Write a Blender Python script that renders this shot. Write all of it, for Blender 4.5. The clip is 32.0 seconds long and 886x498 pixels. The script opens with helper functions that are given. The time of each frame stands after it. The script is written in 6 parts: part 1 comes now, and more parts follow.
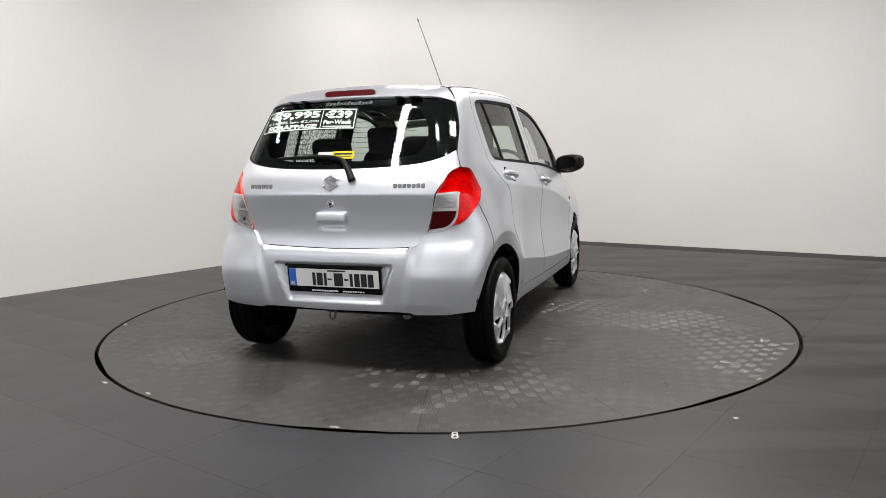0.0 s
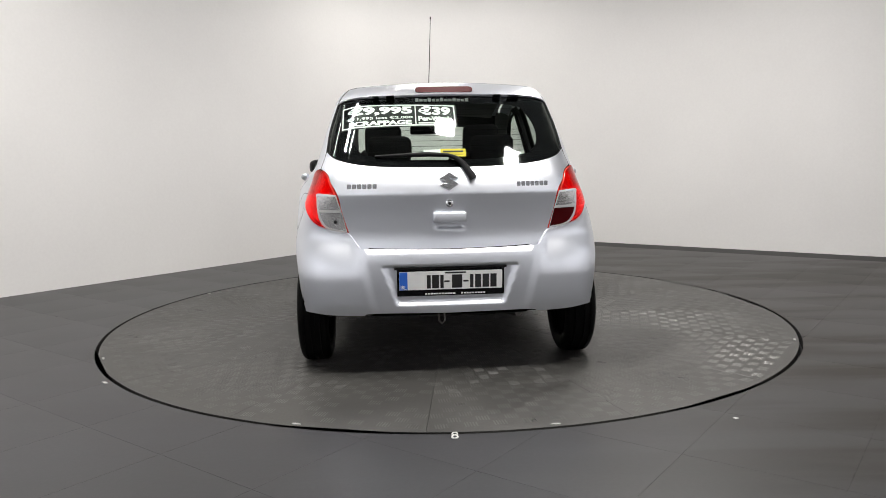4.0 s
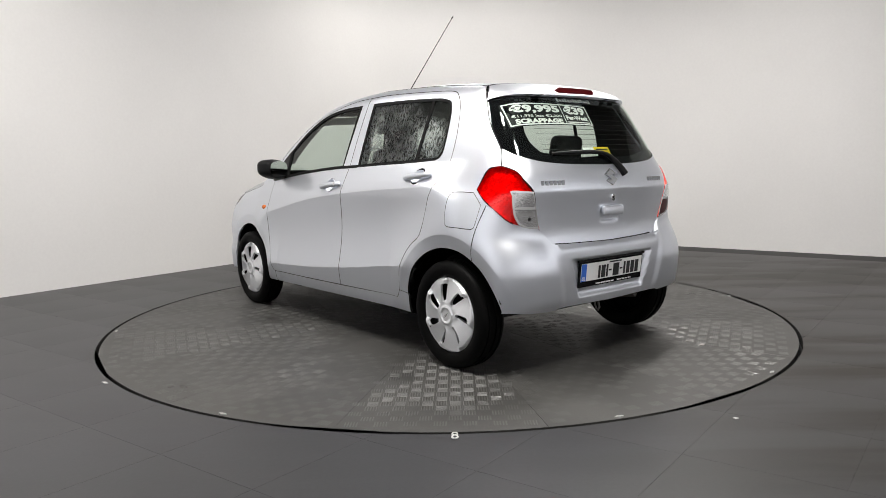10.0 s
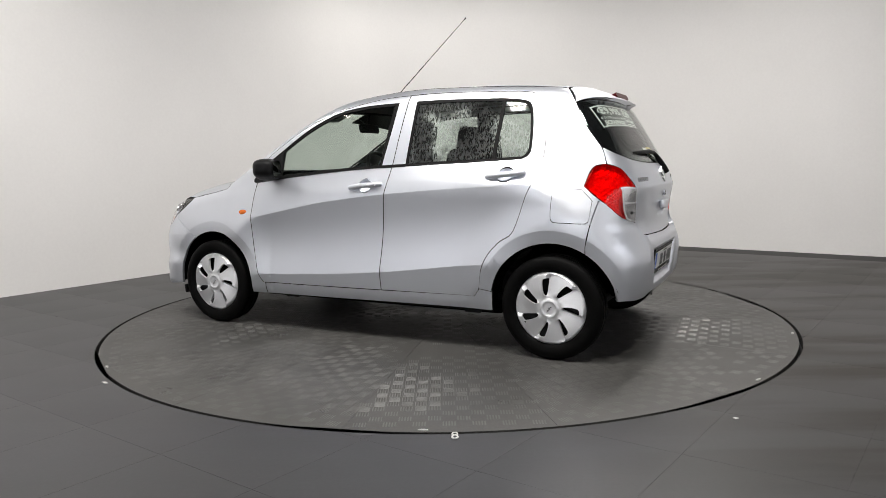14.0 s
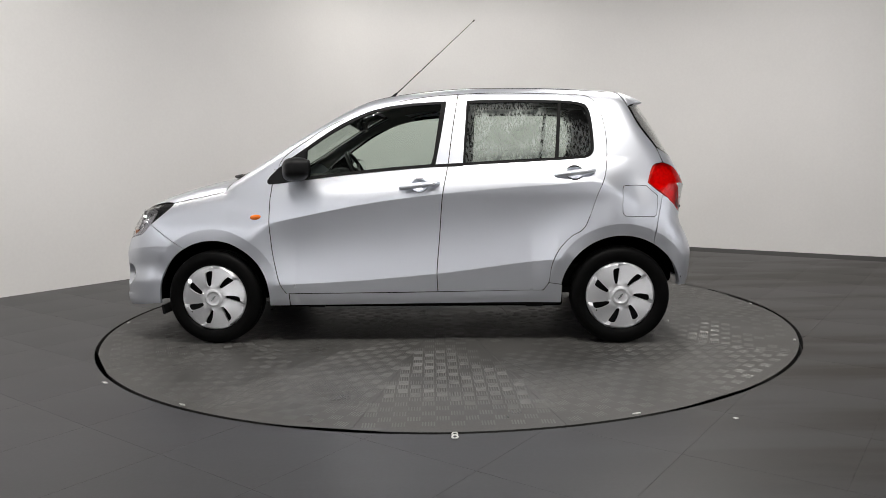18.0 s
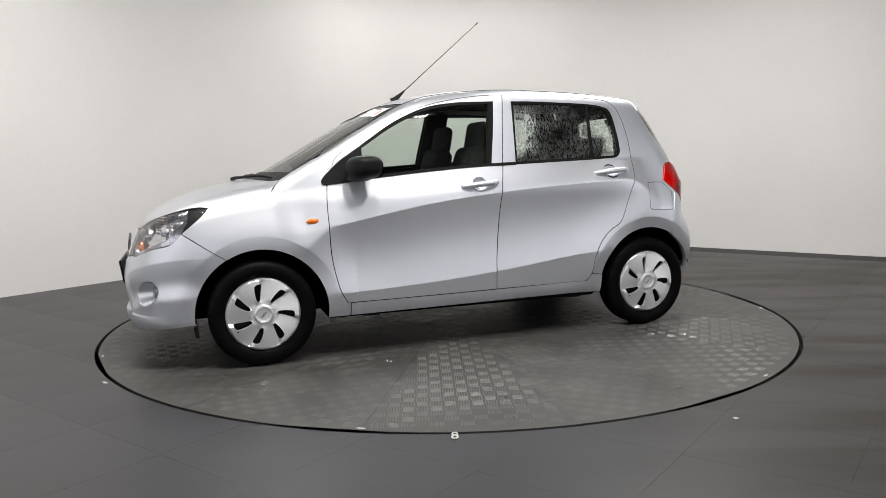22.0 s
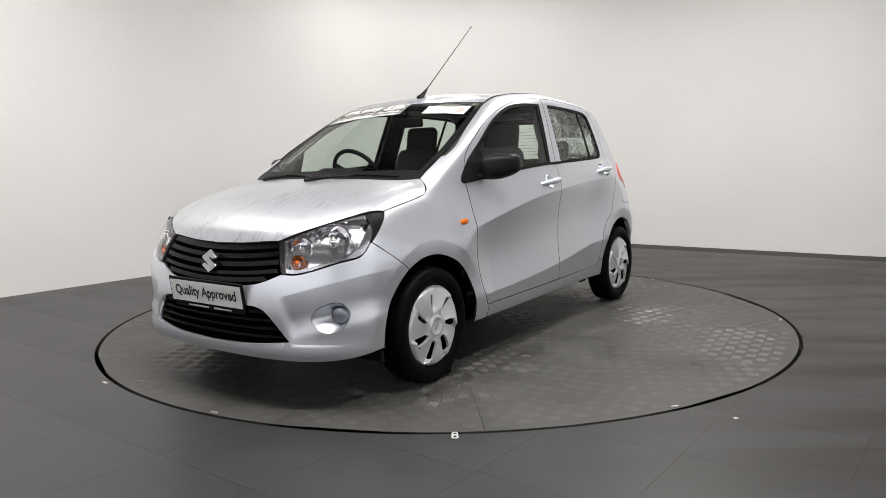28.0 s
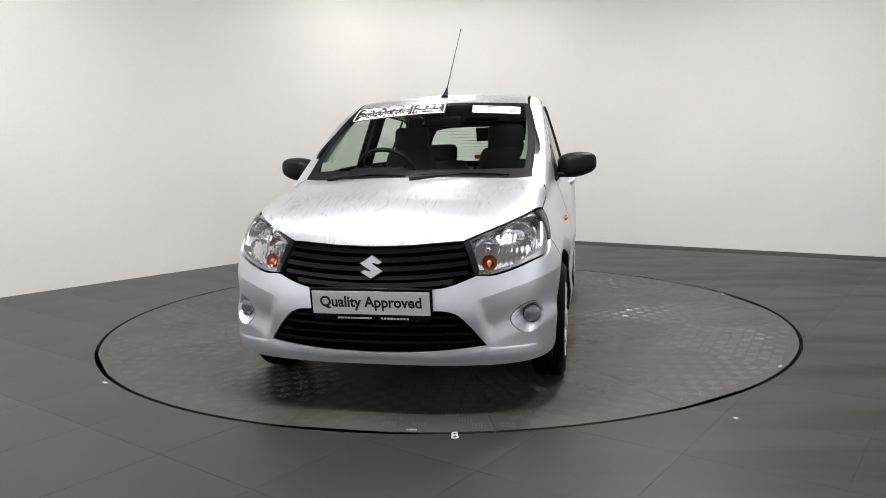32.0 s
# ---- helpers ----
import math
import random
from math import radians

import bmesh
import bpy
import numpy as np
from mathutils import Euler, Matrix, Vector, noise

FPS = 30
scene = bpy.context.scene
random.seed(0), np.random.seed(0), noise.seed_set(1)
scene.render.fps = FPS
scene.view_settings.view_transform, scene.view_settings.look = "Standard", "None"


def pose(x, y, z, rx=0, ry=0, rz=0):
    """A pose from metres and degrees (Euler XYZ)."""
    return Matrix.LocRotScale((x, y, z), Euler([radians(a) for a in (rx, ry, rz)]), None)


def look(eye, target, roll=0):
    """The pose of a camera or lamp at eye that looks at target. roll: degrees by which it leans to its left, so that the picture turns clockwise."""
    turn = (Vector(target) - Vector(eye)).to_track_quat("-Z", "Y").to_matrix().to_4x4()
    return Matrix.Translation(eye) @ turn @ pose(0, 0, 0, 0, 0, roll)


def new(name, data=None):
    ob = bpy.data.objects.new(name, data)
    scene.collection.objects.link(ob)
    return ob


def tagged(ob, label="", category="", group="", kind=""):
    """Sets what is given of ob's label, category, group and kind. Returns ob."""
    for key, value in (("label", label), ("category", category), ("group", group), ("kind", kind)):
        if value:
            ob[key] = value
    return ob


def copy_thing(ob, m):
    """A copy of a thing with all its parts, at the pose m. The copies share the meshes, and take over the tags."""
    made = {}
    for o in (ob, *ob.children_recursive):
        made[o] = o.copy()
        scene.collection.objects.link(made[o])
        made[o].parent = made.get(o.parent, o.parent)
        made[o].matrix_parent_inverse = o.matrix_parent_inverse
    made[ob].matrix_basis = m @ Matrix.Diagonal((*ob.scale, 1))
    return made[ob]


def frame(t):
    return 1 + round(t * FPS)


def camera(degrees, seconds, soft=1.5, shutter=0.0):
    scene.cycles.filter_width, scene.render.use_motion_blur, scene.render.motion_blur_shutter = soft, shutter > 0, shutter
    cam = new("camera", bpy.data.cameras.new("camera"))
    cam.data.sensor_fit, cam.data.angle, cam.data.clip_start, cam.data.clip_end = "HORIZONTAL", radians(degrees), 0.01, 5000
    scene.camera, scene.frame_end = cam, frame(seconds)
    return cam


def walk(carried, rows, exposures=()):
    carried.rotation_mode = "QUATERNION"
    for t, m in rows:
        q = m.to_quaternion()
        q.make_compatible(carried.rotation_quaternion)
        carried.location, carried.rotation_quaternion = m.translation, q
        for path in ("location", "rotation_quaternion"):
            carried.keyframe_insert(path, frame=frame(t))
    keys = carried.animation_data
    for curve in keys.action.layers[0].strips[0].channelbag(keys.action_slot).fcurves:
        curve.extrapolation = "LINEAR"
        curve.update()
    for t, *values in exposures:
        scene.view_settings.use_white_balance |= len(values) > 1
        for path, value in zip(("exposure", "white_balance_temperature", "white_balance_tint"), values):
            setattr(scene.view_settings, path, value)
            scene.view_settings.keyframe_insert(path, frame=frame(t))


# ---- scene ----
cam = camera(64.49, 32.0, soft=0.8)
EYE = Vector((0.0, -4.966, 1.07))
YAW, TILT, LEAN = radians(-0.2585), radians(-6.967), -1.0735
AHEAD = Vector((math.sin(YAW) * math.cos(TILT), math.cos(YAW) * math.cos(TILT), math.sin(TILT)))
STAND = look(EYE, EYE + AHEAD, LEAN)
walk(cam, [(0, STAND), (32, STAND)], [(0, 0.06), (10, 0.06), (14, 0.0), (17, -0.18), (19, -0.22), (20, -0.16), (22, 0.0), (25, 0.0), (28, 0.10), (32, 0.10)])


def heading(t):
    """The turntable's turn in degrees at t seconds."""
    return 70.511 + 5.8747 * t + 0.0007 * (t - 16) ** 2


# ---- light ----
world = bpy.data.worlds.new("world")
scene.world = world
world.use_nodes = True
world.node_tree.nodes["Background"].inputs[0].default_value = (0.9, 0.95, 1.0, 1)
world.node_tree.nodes["Background"].inputs[1].default_value = 0.0


def tube_lamp(name, m, length, width, watts, colour=(1.0, 0.965, 0.925)):
    lamp = bpy.data.lights.new(name, "AREA")
    lamp.shape, lamp.size, lamp.size_y, lamp.energy, lamp.color = "RECTANGLE", length, width, watts, colour
    ob = new(name, lamp)
    ob.matrix_world = m
    return ob


CEILING = 3.9
# ceiling tubes, those near the camera laid along the left wall's way: (x, y, turn, watts); the one at x 1.9 is an added
# fill
TUBES = [(-1.12, -2.05, 55, 116), (-3.2, -0.55, 55, 44), (1.9, 0.7, 55, 104), (-0.1, 3.35, 57, 46)]
# square light panels over the near edge of the turntable
PANELS = [(0.30, -2.60, 0, 62), (1.45, -2.75, 0, 62)]
# added fill rows, no known lamps, that brighten the walls behind the camera
FILL_WASHES = [(-0.4, -7.7, -35, 42), (-2.85, -6.0, -35, 60), (-5.3, -4.25, -35, 68), (6.0, -2.2, 52, 66), (4.2, -4.5, 52, 55), (2.0, -7.3, 52, 42)]
for tx, ty, turn, watts in TUBES:
    tube_lamp("tube_or_fill_light", pose(tx, ty, CEILING - 0.16, 0, 0, turn), 1.55, 0.12, watts)
for tx, ty, turn, watts in PANELS:
    tube_lamp("panel_light", pose(tx, ty, CEILING - 0.05, 0, 0, turn), 0.28, 0.17, watts)
# fill lamps, tilted at the unseen walls so the car reflects them
for tx, ty, turn, watts in FILL_WASHES:
    tube_lamp("tube_or_fill_light", pose(tx, ty, CEILING - 0.16, -45, 0, turn), 1.55, 0.12, watts, (0.94, 0.955, 1.0))

# ---- materials ----


def material(name, colour, rough=0.5, metal=0.0, coat=0.0, grain=0.0, grain_scale=60.0, bump=0.0, bump_scale=200.0,
             stain=0.0, stain_scale=3.0, transmission=0.0, ior=1.45, emit=0.0, alpha=1.0, coat_rough=0.03, spread=0.0, shine=0.5):
    """A surface with variation at two scales: stains (metres) and grain (millimetres), in colour, gloss and relief."""
    mat = bpy.data.materials.new(name)
    mat.use_nodes = True
    nt = mat.node_tree
    b = nt.nodes["Principled BSDF"]
    b.inputs["Base Color"].default_value = (*colour, 1)
    b.inputs["Roughness"].default_value = rough
    b.inputs["Metallic"].default_value = metal
    b.inputs["Coat Weight"].default_value = coat
    b.inputs["Coat Roughness"].default_value = coat_rough
    b.inputs["Transmission Weight"].default_value = transmission
    b.inputs["IOR"].default_value = ior
    b.inputs["Alpha"].default_value = alpha
    b.inputs["Specular IOR Level"].default_value = shine
    if emit:
        b.inputs["Emission Color"].default_value = (*colour, 1)
        b.inputs["Emission Strength"].default_value = emit
    if grain or stain or bump:
        co = nt.nodes.new("ShaderNodeTexCoord")

        def speck(scale, detail):
            n = nt.nodes.new("ShaderNodeTexNoise")
            n.inputs["Scale"].default_value, n.inputs["Detail"].default_value = scale, detail
            nt.links.new(co.outputs["Object"], n.inputs["Vector"])
            return n.outputs["Fac"]

        def mapped(fac, lo, hi, a, c):
            r = nt.nodes.new("ShaderNodeMapRange")
            for key, value in (("From Min", lo), ("From Max", hi), ("To Min", a), ("To Max", c)):
                r.inputs[key].default_value = value
            nt.links.new(fac, r.inputs["Value"])
            return r.outputs["Result"]

        def times(a, c):
            m = nt.nodes.new("ShaderNodeMath")
            m.operation = "MULTIPLY"
            nt.links.new(a, m.inputs[0])
            nt.links.new(c, m.inputs[1])
            return m.outputs[0]

        fine, broad = speck(grain_scale, 3), speck(stain_scale, 6)
        shade = times(mapped(fine, 0.3, 0.7, 1 - grain, 1 + grain), mapped(broad, 0.3, 0.7, 1 - stain, 1 + stain))
        mix = nt.nodes.new("ShaderNodeVectorMath")
        mix.operation = "SCALE"
        mix.inputs[0].default_value = colour
        nt.links.new(shade, mix.inputs["Scale"])
        nt.links.new(mix.outputs[0], b.inputs["Base Color"])
        if stain or spread:
            nt.links.new(mapped(broad, 0.3, 0.7, max(rough - 0.4 * stain - spread, 0.02), min(rough + 0.4 * stain + spread, 1)),
                         b.inputs["Roughness"])
        if bump:
            bm = nt.nodes.new("ShaderNodeBump")
            bm.inputs["Strength"].default_value, bm.inputs["Distance"].default_value = bump, 0.002
            nt.links.new(speck(bump_scale, 2), bm.inputs["Height"])
            nt.links.new(bm.outputs[0], b.inputs["Normal"])
    return mat


PAINT = material("silver_paint", (0.745, 0.77, 0.825), 0.40, 0.92, 0.25, 0.03, 900, coat_rough=0.06)


def rain_marked_dimmed(name):
    """The silver paint, darkened against the light from above, with dried rain runs: branching duller streaks."""
    # base colour below the sides' paint, since the tops catch more light
    mat = material(name, (0.585, 0.605, 0.65), 0.42, 0.90, 0.5, 0.03, 900, coat_rough=0.03)
    nt = mat.node_tree
    b = nt.nodes["Principled BSDF"]
    co, mp = nt.nodes.new("ShaderNodeTexCoord"), nt.nodes.new("ShaderNodeMapping")
    mp.inputs["Scale"].default_value = (2.4, 15.0, 6.0)
    runs, broad = nt.nodes.new("ShaderNodeTexNoise"), nt.nodes.new("ShaderNodeTexNoise")
    for n, sc, det, dist in ((runs, 1.6, 5, 2.2), (broad, 2.2, 2, 0.0)):
        n.inputs["Scale"].default_value, n.inputs["Detail"].default_value, n.inputs["Distortion"].default_value = sc, det, dist
    nt.links.new(co.outputs["Object"], mp.inputs[0])
    nt.links.new(mp.outputs[0], runs.inputs["Vector"])
    nt.links.new(co.outputs["Object"], broad.inputs["Vector"])
    got = []
    for n, lo, hi in ((runs, 0.48, 0.66), (broad, 0.42, 0.58)):
        r = nt.nodes.new("ShaderNodeMapRange")
        r.inputs["From Min"].default_value, r.inputs["From Max"].default_value = lo, hi
        nt.links.new(n.outputs["Fac"], r.inputs["Value"])
        got.append(r.outputs["Result"])
    m, gloss, film = nt.nodes.new("ShaderNodeMath"), nt.nodes.new("ShaderNodeMapRange"), nt.nodes.new("ShaderNodeMapRange")
    m.operation = "MULTIPLY"
    nt.links.new(got[0], m.inputs[0])
    nt.links.new(got[1], m.inputs[1])
    gloss.inputs["To Min"].default_value, gloss.inputs["To Max"].default_value = 0.55, 0.05
    film.inputs["To Min"].default_value, film.inputs["To Max"].default_value = 0.86, 0.60
    tint, dull = nt.nodes.new("ShaderNodeVectorMath"), nt.nodes.new("ShaderNodeMapRange")
    tint.operation = "SCALE"
    dull.inputs["To Min"].default_value, dull.inputs["To Max"].default_value = 1.0, 0.60
    nt.links.new(m.outputs[0], dull.inputs["Value"])
    nt.links.new(dull.outputs["Result"], tint.inputs["Scale"])
    nt.links.new(b.inputs["Base Color"].links[0].from_socket, tint.inputs[0])
    nt.links.new(tint.outputs[0], b.inputs["Base Color"])
    for r, socket in ((gloss, "Coat Weight"), (film, "Metallic")):
        nt.links.new(m.outputs[0], r.inputs["Value"])
        nt.links.new(r.outputs["Result"], b.inputs[socket])
    return mat


RAIN_DIMMED_PAINT = rain_marked_dimmed("rain_marked_dimmed_paint")
# shade inside the shut gaps, given as dark colour to the turned-in edges
GAP_SHADE = material("shut_gap_shade", (0.012, 0.012, 0.013), 0.7, shine=0.2)
BLACK = material("black_plastic", (0.007, 0.007, 0.0075), 0.42, 0, 0, 0.2, 300, 0.15, 700, 0.1, 8, shine=0.16)
GLOSS_BLACK = material("gloss_black_plastic", (0.004, 0.004, 0.005), 0.26, 0, 0.04, 0.1, 200, 0.03, 500, shine=0.20)
SEAL = material("black_rubber_seal", (0.005, 0.005, 0.005), 0.6, 0, 0, 0.2, 300, shine=0.15)
RUBBER = material("tyre_rubber", (0.0030, 0.0030, 0.0030), 0.50, 0, 0, 0.25, 120, 0.2, 300, 0.2, 9, shine=0.06)
COVER = material("silver_wheel_plastic", (0.70, 0.71, 0.73), 0.36, 0.55, 0.25, 0.05, 300, 0.03, 600, 0.05, 9)
CHROME = material("chrome", (0.80, 0.81, 0.83), 0.10, 1.0, 0, 0.02, 60)
LAMP_CHROME = material("lamp_chrome", (0.78, 0.78, 0.80), 0.12, 0.98, 0, 0.10, 80)
BADGE = material("dull_chrome_badge", (0.34, 0.35, 0.37), 0.25, 1.0, 0, 0.05, 60)
EMBLEM = material("satin_chrome", (0.55, 0.56, 0.58), 0.22, 0.92, 0, 0.04, 60)
BEZEL = material("smoked_lamp_chrome", (0.42, 0.42, 0.44), 0.20, 0.9, 0, 0.1, 60)
FOG_GLASS = material("grey_fog_lamp_blank", (0.30, 0.315, 0.36), 0.20, 0.6, 0.4, 0.1, 60)
REFLECTOR = material("bright_lamp_reflector", (0.80, 0.80, 0.82), 0.17, 0.95, 0, 0.10, 80)
RED = material("red_reflector", (0.95, 0.06, 0.04), 0.24, 0.35, 0, 0.25, 60, 0.5, 120)
RED_DEEP = material("dark_red_lens", (0.050, 0.002, 0.003), 0.30, 0, 0.0, 0.10, 90, shine=0.12)
MILKY = material("frosted_lens", (0.62, 0.62, 0.62), 0.18, 0.3, 0.7, 0.05, 130, 0.05, 220)
AMBER = material("amber_lens", (0.75, 0.16, 0.01), 0.15, 0, 0.6, 0.05, 90)
AMBER_DEEP = material("amber_bulb_glass", (0.36, 0.11, 0.03), 0.12, 0.5, 0.5, 0.15, 60)
MIRROR = material("mirror_glass", (0.85, 0.86, 0.87), 0.03, 1.0)
SEAT = material("charcoal_seat_fabric", (0.026, 0.026, 0.028), 0.95, 0, 0, 0.35, 260, 0.5, 500, 0.2, 7)
TRIM = material("dark_grey_cabin_plastic", (0.018, 0.018, 0.019), 0.7, 0, 0, 0.2, 150, 0.2, 500, 0.1, 4, shine=0.2)
LINING = material("pale_grey_headlining", (0.20, 0.20, 0.19), 0.95, 0, 0, 0.1, 150)
WHITE = material("white_vinyl", (0.82, 0.82, 0.81), 0.45, 0, 0, 0.03, 40)
VINYL = material("black_vinyl", (0.006, 0.006, 0.007), 0.35, 0, 0, 0.1, 40, shine=0.2)
PLATE = material("white_plate_reflective", (0.78, 0.78, 0.77), 0.5, 0, 0.3, 0.04, 300)
BLUE = material("blue_plate_band", (0.02, 0.12, 0.55), 0.4, 0, 0.3, 0.04, 300)
YELLOW = material("yellow_sticker", (0.75, 0.55, 0.01), 0.5, 0, 0, 0.03, 40)
INK = material("dark_ink", (0.015, 0.015, 0.016), 0.5, 0, 0, 0.05, 60)
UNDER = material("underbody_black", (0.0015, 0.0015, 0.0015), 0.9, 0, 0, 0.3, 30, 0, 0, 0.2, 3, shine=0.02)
STEEL_DARK = material("dull_exhaust_steel", (0.10, 0.095, 0.09), 0.5, 0.8, 0, 0.2, 60, 0.1, 90, 0.2, 9)


def glass_material(name, tint, clear):
    """Thin car glass: mostly seen through, with a mirror gloss that grows at a slant."""
    mat = bpy.data.materials.new(name)
    mat.use_nodes = True
    nt = mat.node_tree
    nt.nodes.remove(nt.nodes["Principled BSDF"])
    out = nt.nodes["Material Output"]
    see, gloss, mix, fres = (nt.nodes.new(k) for k in ("ShaderNodeBsdfTransparent", "ShaderNodeBsdfGlossy",
                                                       "ShaderNodeMixShader", "ShaderNodeLayerWeight"))
    see.inputs[0].default_value = (*[c * clear for c in tint], 1)
    gloss.inputs["Roughness"].default_value = 0.015
    gloss.inputs["Color"].default_value = (0.95, 0.95, 0.95, 1)
    fres.inputs["Blend"].default_value = 0.5
    power, lift = nt.nodes.new("ShaderNodeMath"), nt.nodes.new("ShaderNodeMath")
    power.operation, power.inputs[1].default_value = "POWER", 5.0
    lift.operation, lift.inputs[1].default_value, lift.inputs[2].default_value = "MULTIPLY_ADD", 0.85, 0.04
    nt.links.new(fres.outputs["Facing"], power.inputs[0])
    nt.links.new(power.outputs[0], lift.inputs[0])
    nt.links.new(lift.outputs[0], mix.inputs[0])
    nt.links.new(see.outputs[0], mix.inputs[1])
    nt.links.new(gloss.outputs[0], mix.inputs[2])
    nt.links.new(mix.outputs[0], out.inputs[0])
    return mat


RED_LENS = glass_material("red_lamp_lens", (0.95, 0.06, 0.05), 0.95)
GLASS = glass_material("tinted_car_glass", (0.90, 0.97, 0.92), 0.90)
GLASS_REAR = glass_material("rear_screen_glass", (0.90, 0.97, 0.92), 0.90)
LENS = glass_material("clear_lamp_cover", (0.98, 0.98, 0.99), 0.97)


def wet_glass(name):
    """Car glass with a film of condensation: rivulets, clear runs and beads."""
    mat = glass_material(name, (0.88, 0.94, 0.90), 0.86)
    nt = mat.node_tree
    out = nt.nodes["Material Output"]
    base = out.inputs[0].links[0].from_socket
    co, mp = nt.nodes.new("ShaderNodeTexCoord"), nt.nodes.new("ShaderNodeMapping")
    mp.inputs["Scale"].default_value = (130, 130, 13)
    nt.links.new(co.outputs["Object"], mp.inputs[0])
    runs, broad = nt.nodes.new("ShaderNodeTexNoise"), nt.nodes.new("ShaderNodeTexNoise")
    runs.inputs["Scale"].default_value, runs.inputs["Detail"].default_value, runs.inputs["Distortion"].default_value = 1.0, 4, 0.8
    broad.inputs["Scale"].default_value, broad.inputs["Detail"].default_value = 4.5, 2
    nt.links.new(mp.outputs[0], runs.inputs["Vector"])
    nt.links.new(co.outputs["Object"], broad.inputs["Vector"])
    steps = []
    for src, lo, hi, top in ((runs.outputs["Fac"], 0.53, 0.48, 1.0), (broad.outputs["Fac"], 0.38, 0.56, 0.95)):
        r = nt.nodes.new("ShaderNodeMapRange")
        r.inputs["From Min"].default_value, r.inputs["From Max"].default_value = lo, hi
        r.inputs["To Min"].default_value, r.inputs["To Max"].default_value = 0.15 * top, top
        nt.links.new(src, r.inputs["Value"])
        steps.append(r.outputs["Result"])
    m = nt.nodes.new("ShaderNodeMath")
    m.operation = "MULTIPLY"
    nt.links.new(steps[0], m.inputs[0])
    nt.links.new(steps[1], m.inputs[1])
    fog, add = nt.nodes.new("ShaderNodeBsdfRefraction"), nt.nodes.new("ShaderNodeMixShader")
    dif, two = nt.nodes.new("ShaderNodeBsdfDiffuse"), nt.nodes.new("ShaderNodeMixShader")
    fog.inputs["Color"].default_value, dif.inputs["Color"].default_value = (0.88, 0.92, 0.91, 1), (0.5, 0.52, 0.52, 1)
    fog.inputs["Roughness"].default_value, fog.inputs["IOR"].default_value = 0.45, 1.12
    two.inputs[0].default_value = 0.11
    nt.links.new(fog.outputs[0], two.inputs[1])
    nt.links.new(dif.outputs[0], two.inputs[2])
    nt.links.new(m.outputs[0], add.inputs[0])
    nt.links.new(base, add.inputs[1])
    nt.links.new(two.outputs[0], add.inputs[2])
    nt.links.new(add.outputs[0], out.inputs[0])
    return mat


GLASS_WET = wet_glass("misted_car_glass")
CLEAR_CELL = material("clear_ribbed_cell", (0.66, 0.66, 0.67), 0.22, 0.75, 0.6, 0.12, 70, 0.3, 110)
SCREEN_BLACK = material("rear_screen_black_print", (0.006, 0.006, 0.007), 0.04, 0, 0.0, 0.05, 40)

# ---- the form of the car ----


def smax(a, b, k):
    h = np.maximum(k - np.abs(a - b), 0) / k
    return np.maximum(a, b) + h * h * k / 4


def smin(a, b, k):
    return -smax(-a, -b, k)


def ramp(v, a, b):
    """0 at a, 1 at b, smooth between."""
    u = np.clip((v - a) / (b - a), 0, 1)
    return u * u * (3 - 2 * u)


def bend(v, knots):
    """A smooth curve through a few (v, value) knots."""
    k = np.array(knots, float)
    xs, ys = k[:, 0], k[:, 1]
    d = np.gradient(ys, xs)
    v = np.clip(v, xs[0], xs[-1])
    i = np.clip(np.searchsorted(xs, v) - 1, 0, len(xs) - 2)
    h = xs[i + 1] - xs[i]
    u = (v - xs[i]) / h
    return ((1 + 2 * u) * (1 - u) ** 2 * ys[i] + u * (1 - u) ** 2 * h * d[i]
            + u * u * (3 - 2 * u) * ys[i + 1] + u * u * (u - 1) * h * d[i + 1])


FRONT_AXLE, REAR_AXLE = 1.2125, -1.2125
ARCH = ((1.21, 0.285, 0.347), (-1.217, 0.284, 0.352))


def waist(x):
    """The height of the crease along the waist."""
    return bend(x, ((-1.6, 0.95), (-1.08, 0.944), (-0.5, 0.918), (0.18, 0.854), (1.0, 0.714), (1.6, 0.66)))


def hem(x):
    """The height of the crease along the hem of the doors."""
    return bend(x, ((-1.6, 0.56), (-0.81, 0.504), (-0.14, 0.425), (0.4, 0.384), (0.9, 0.365), (1.6, 0.36)))


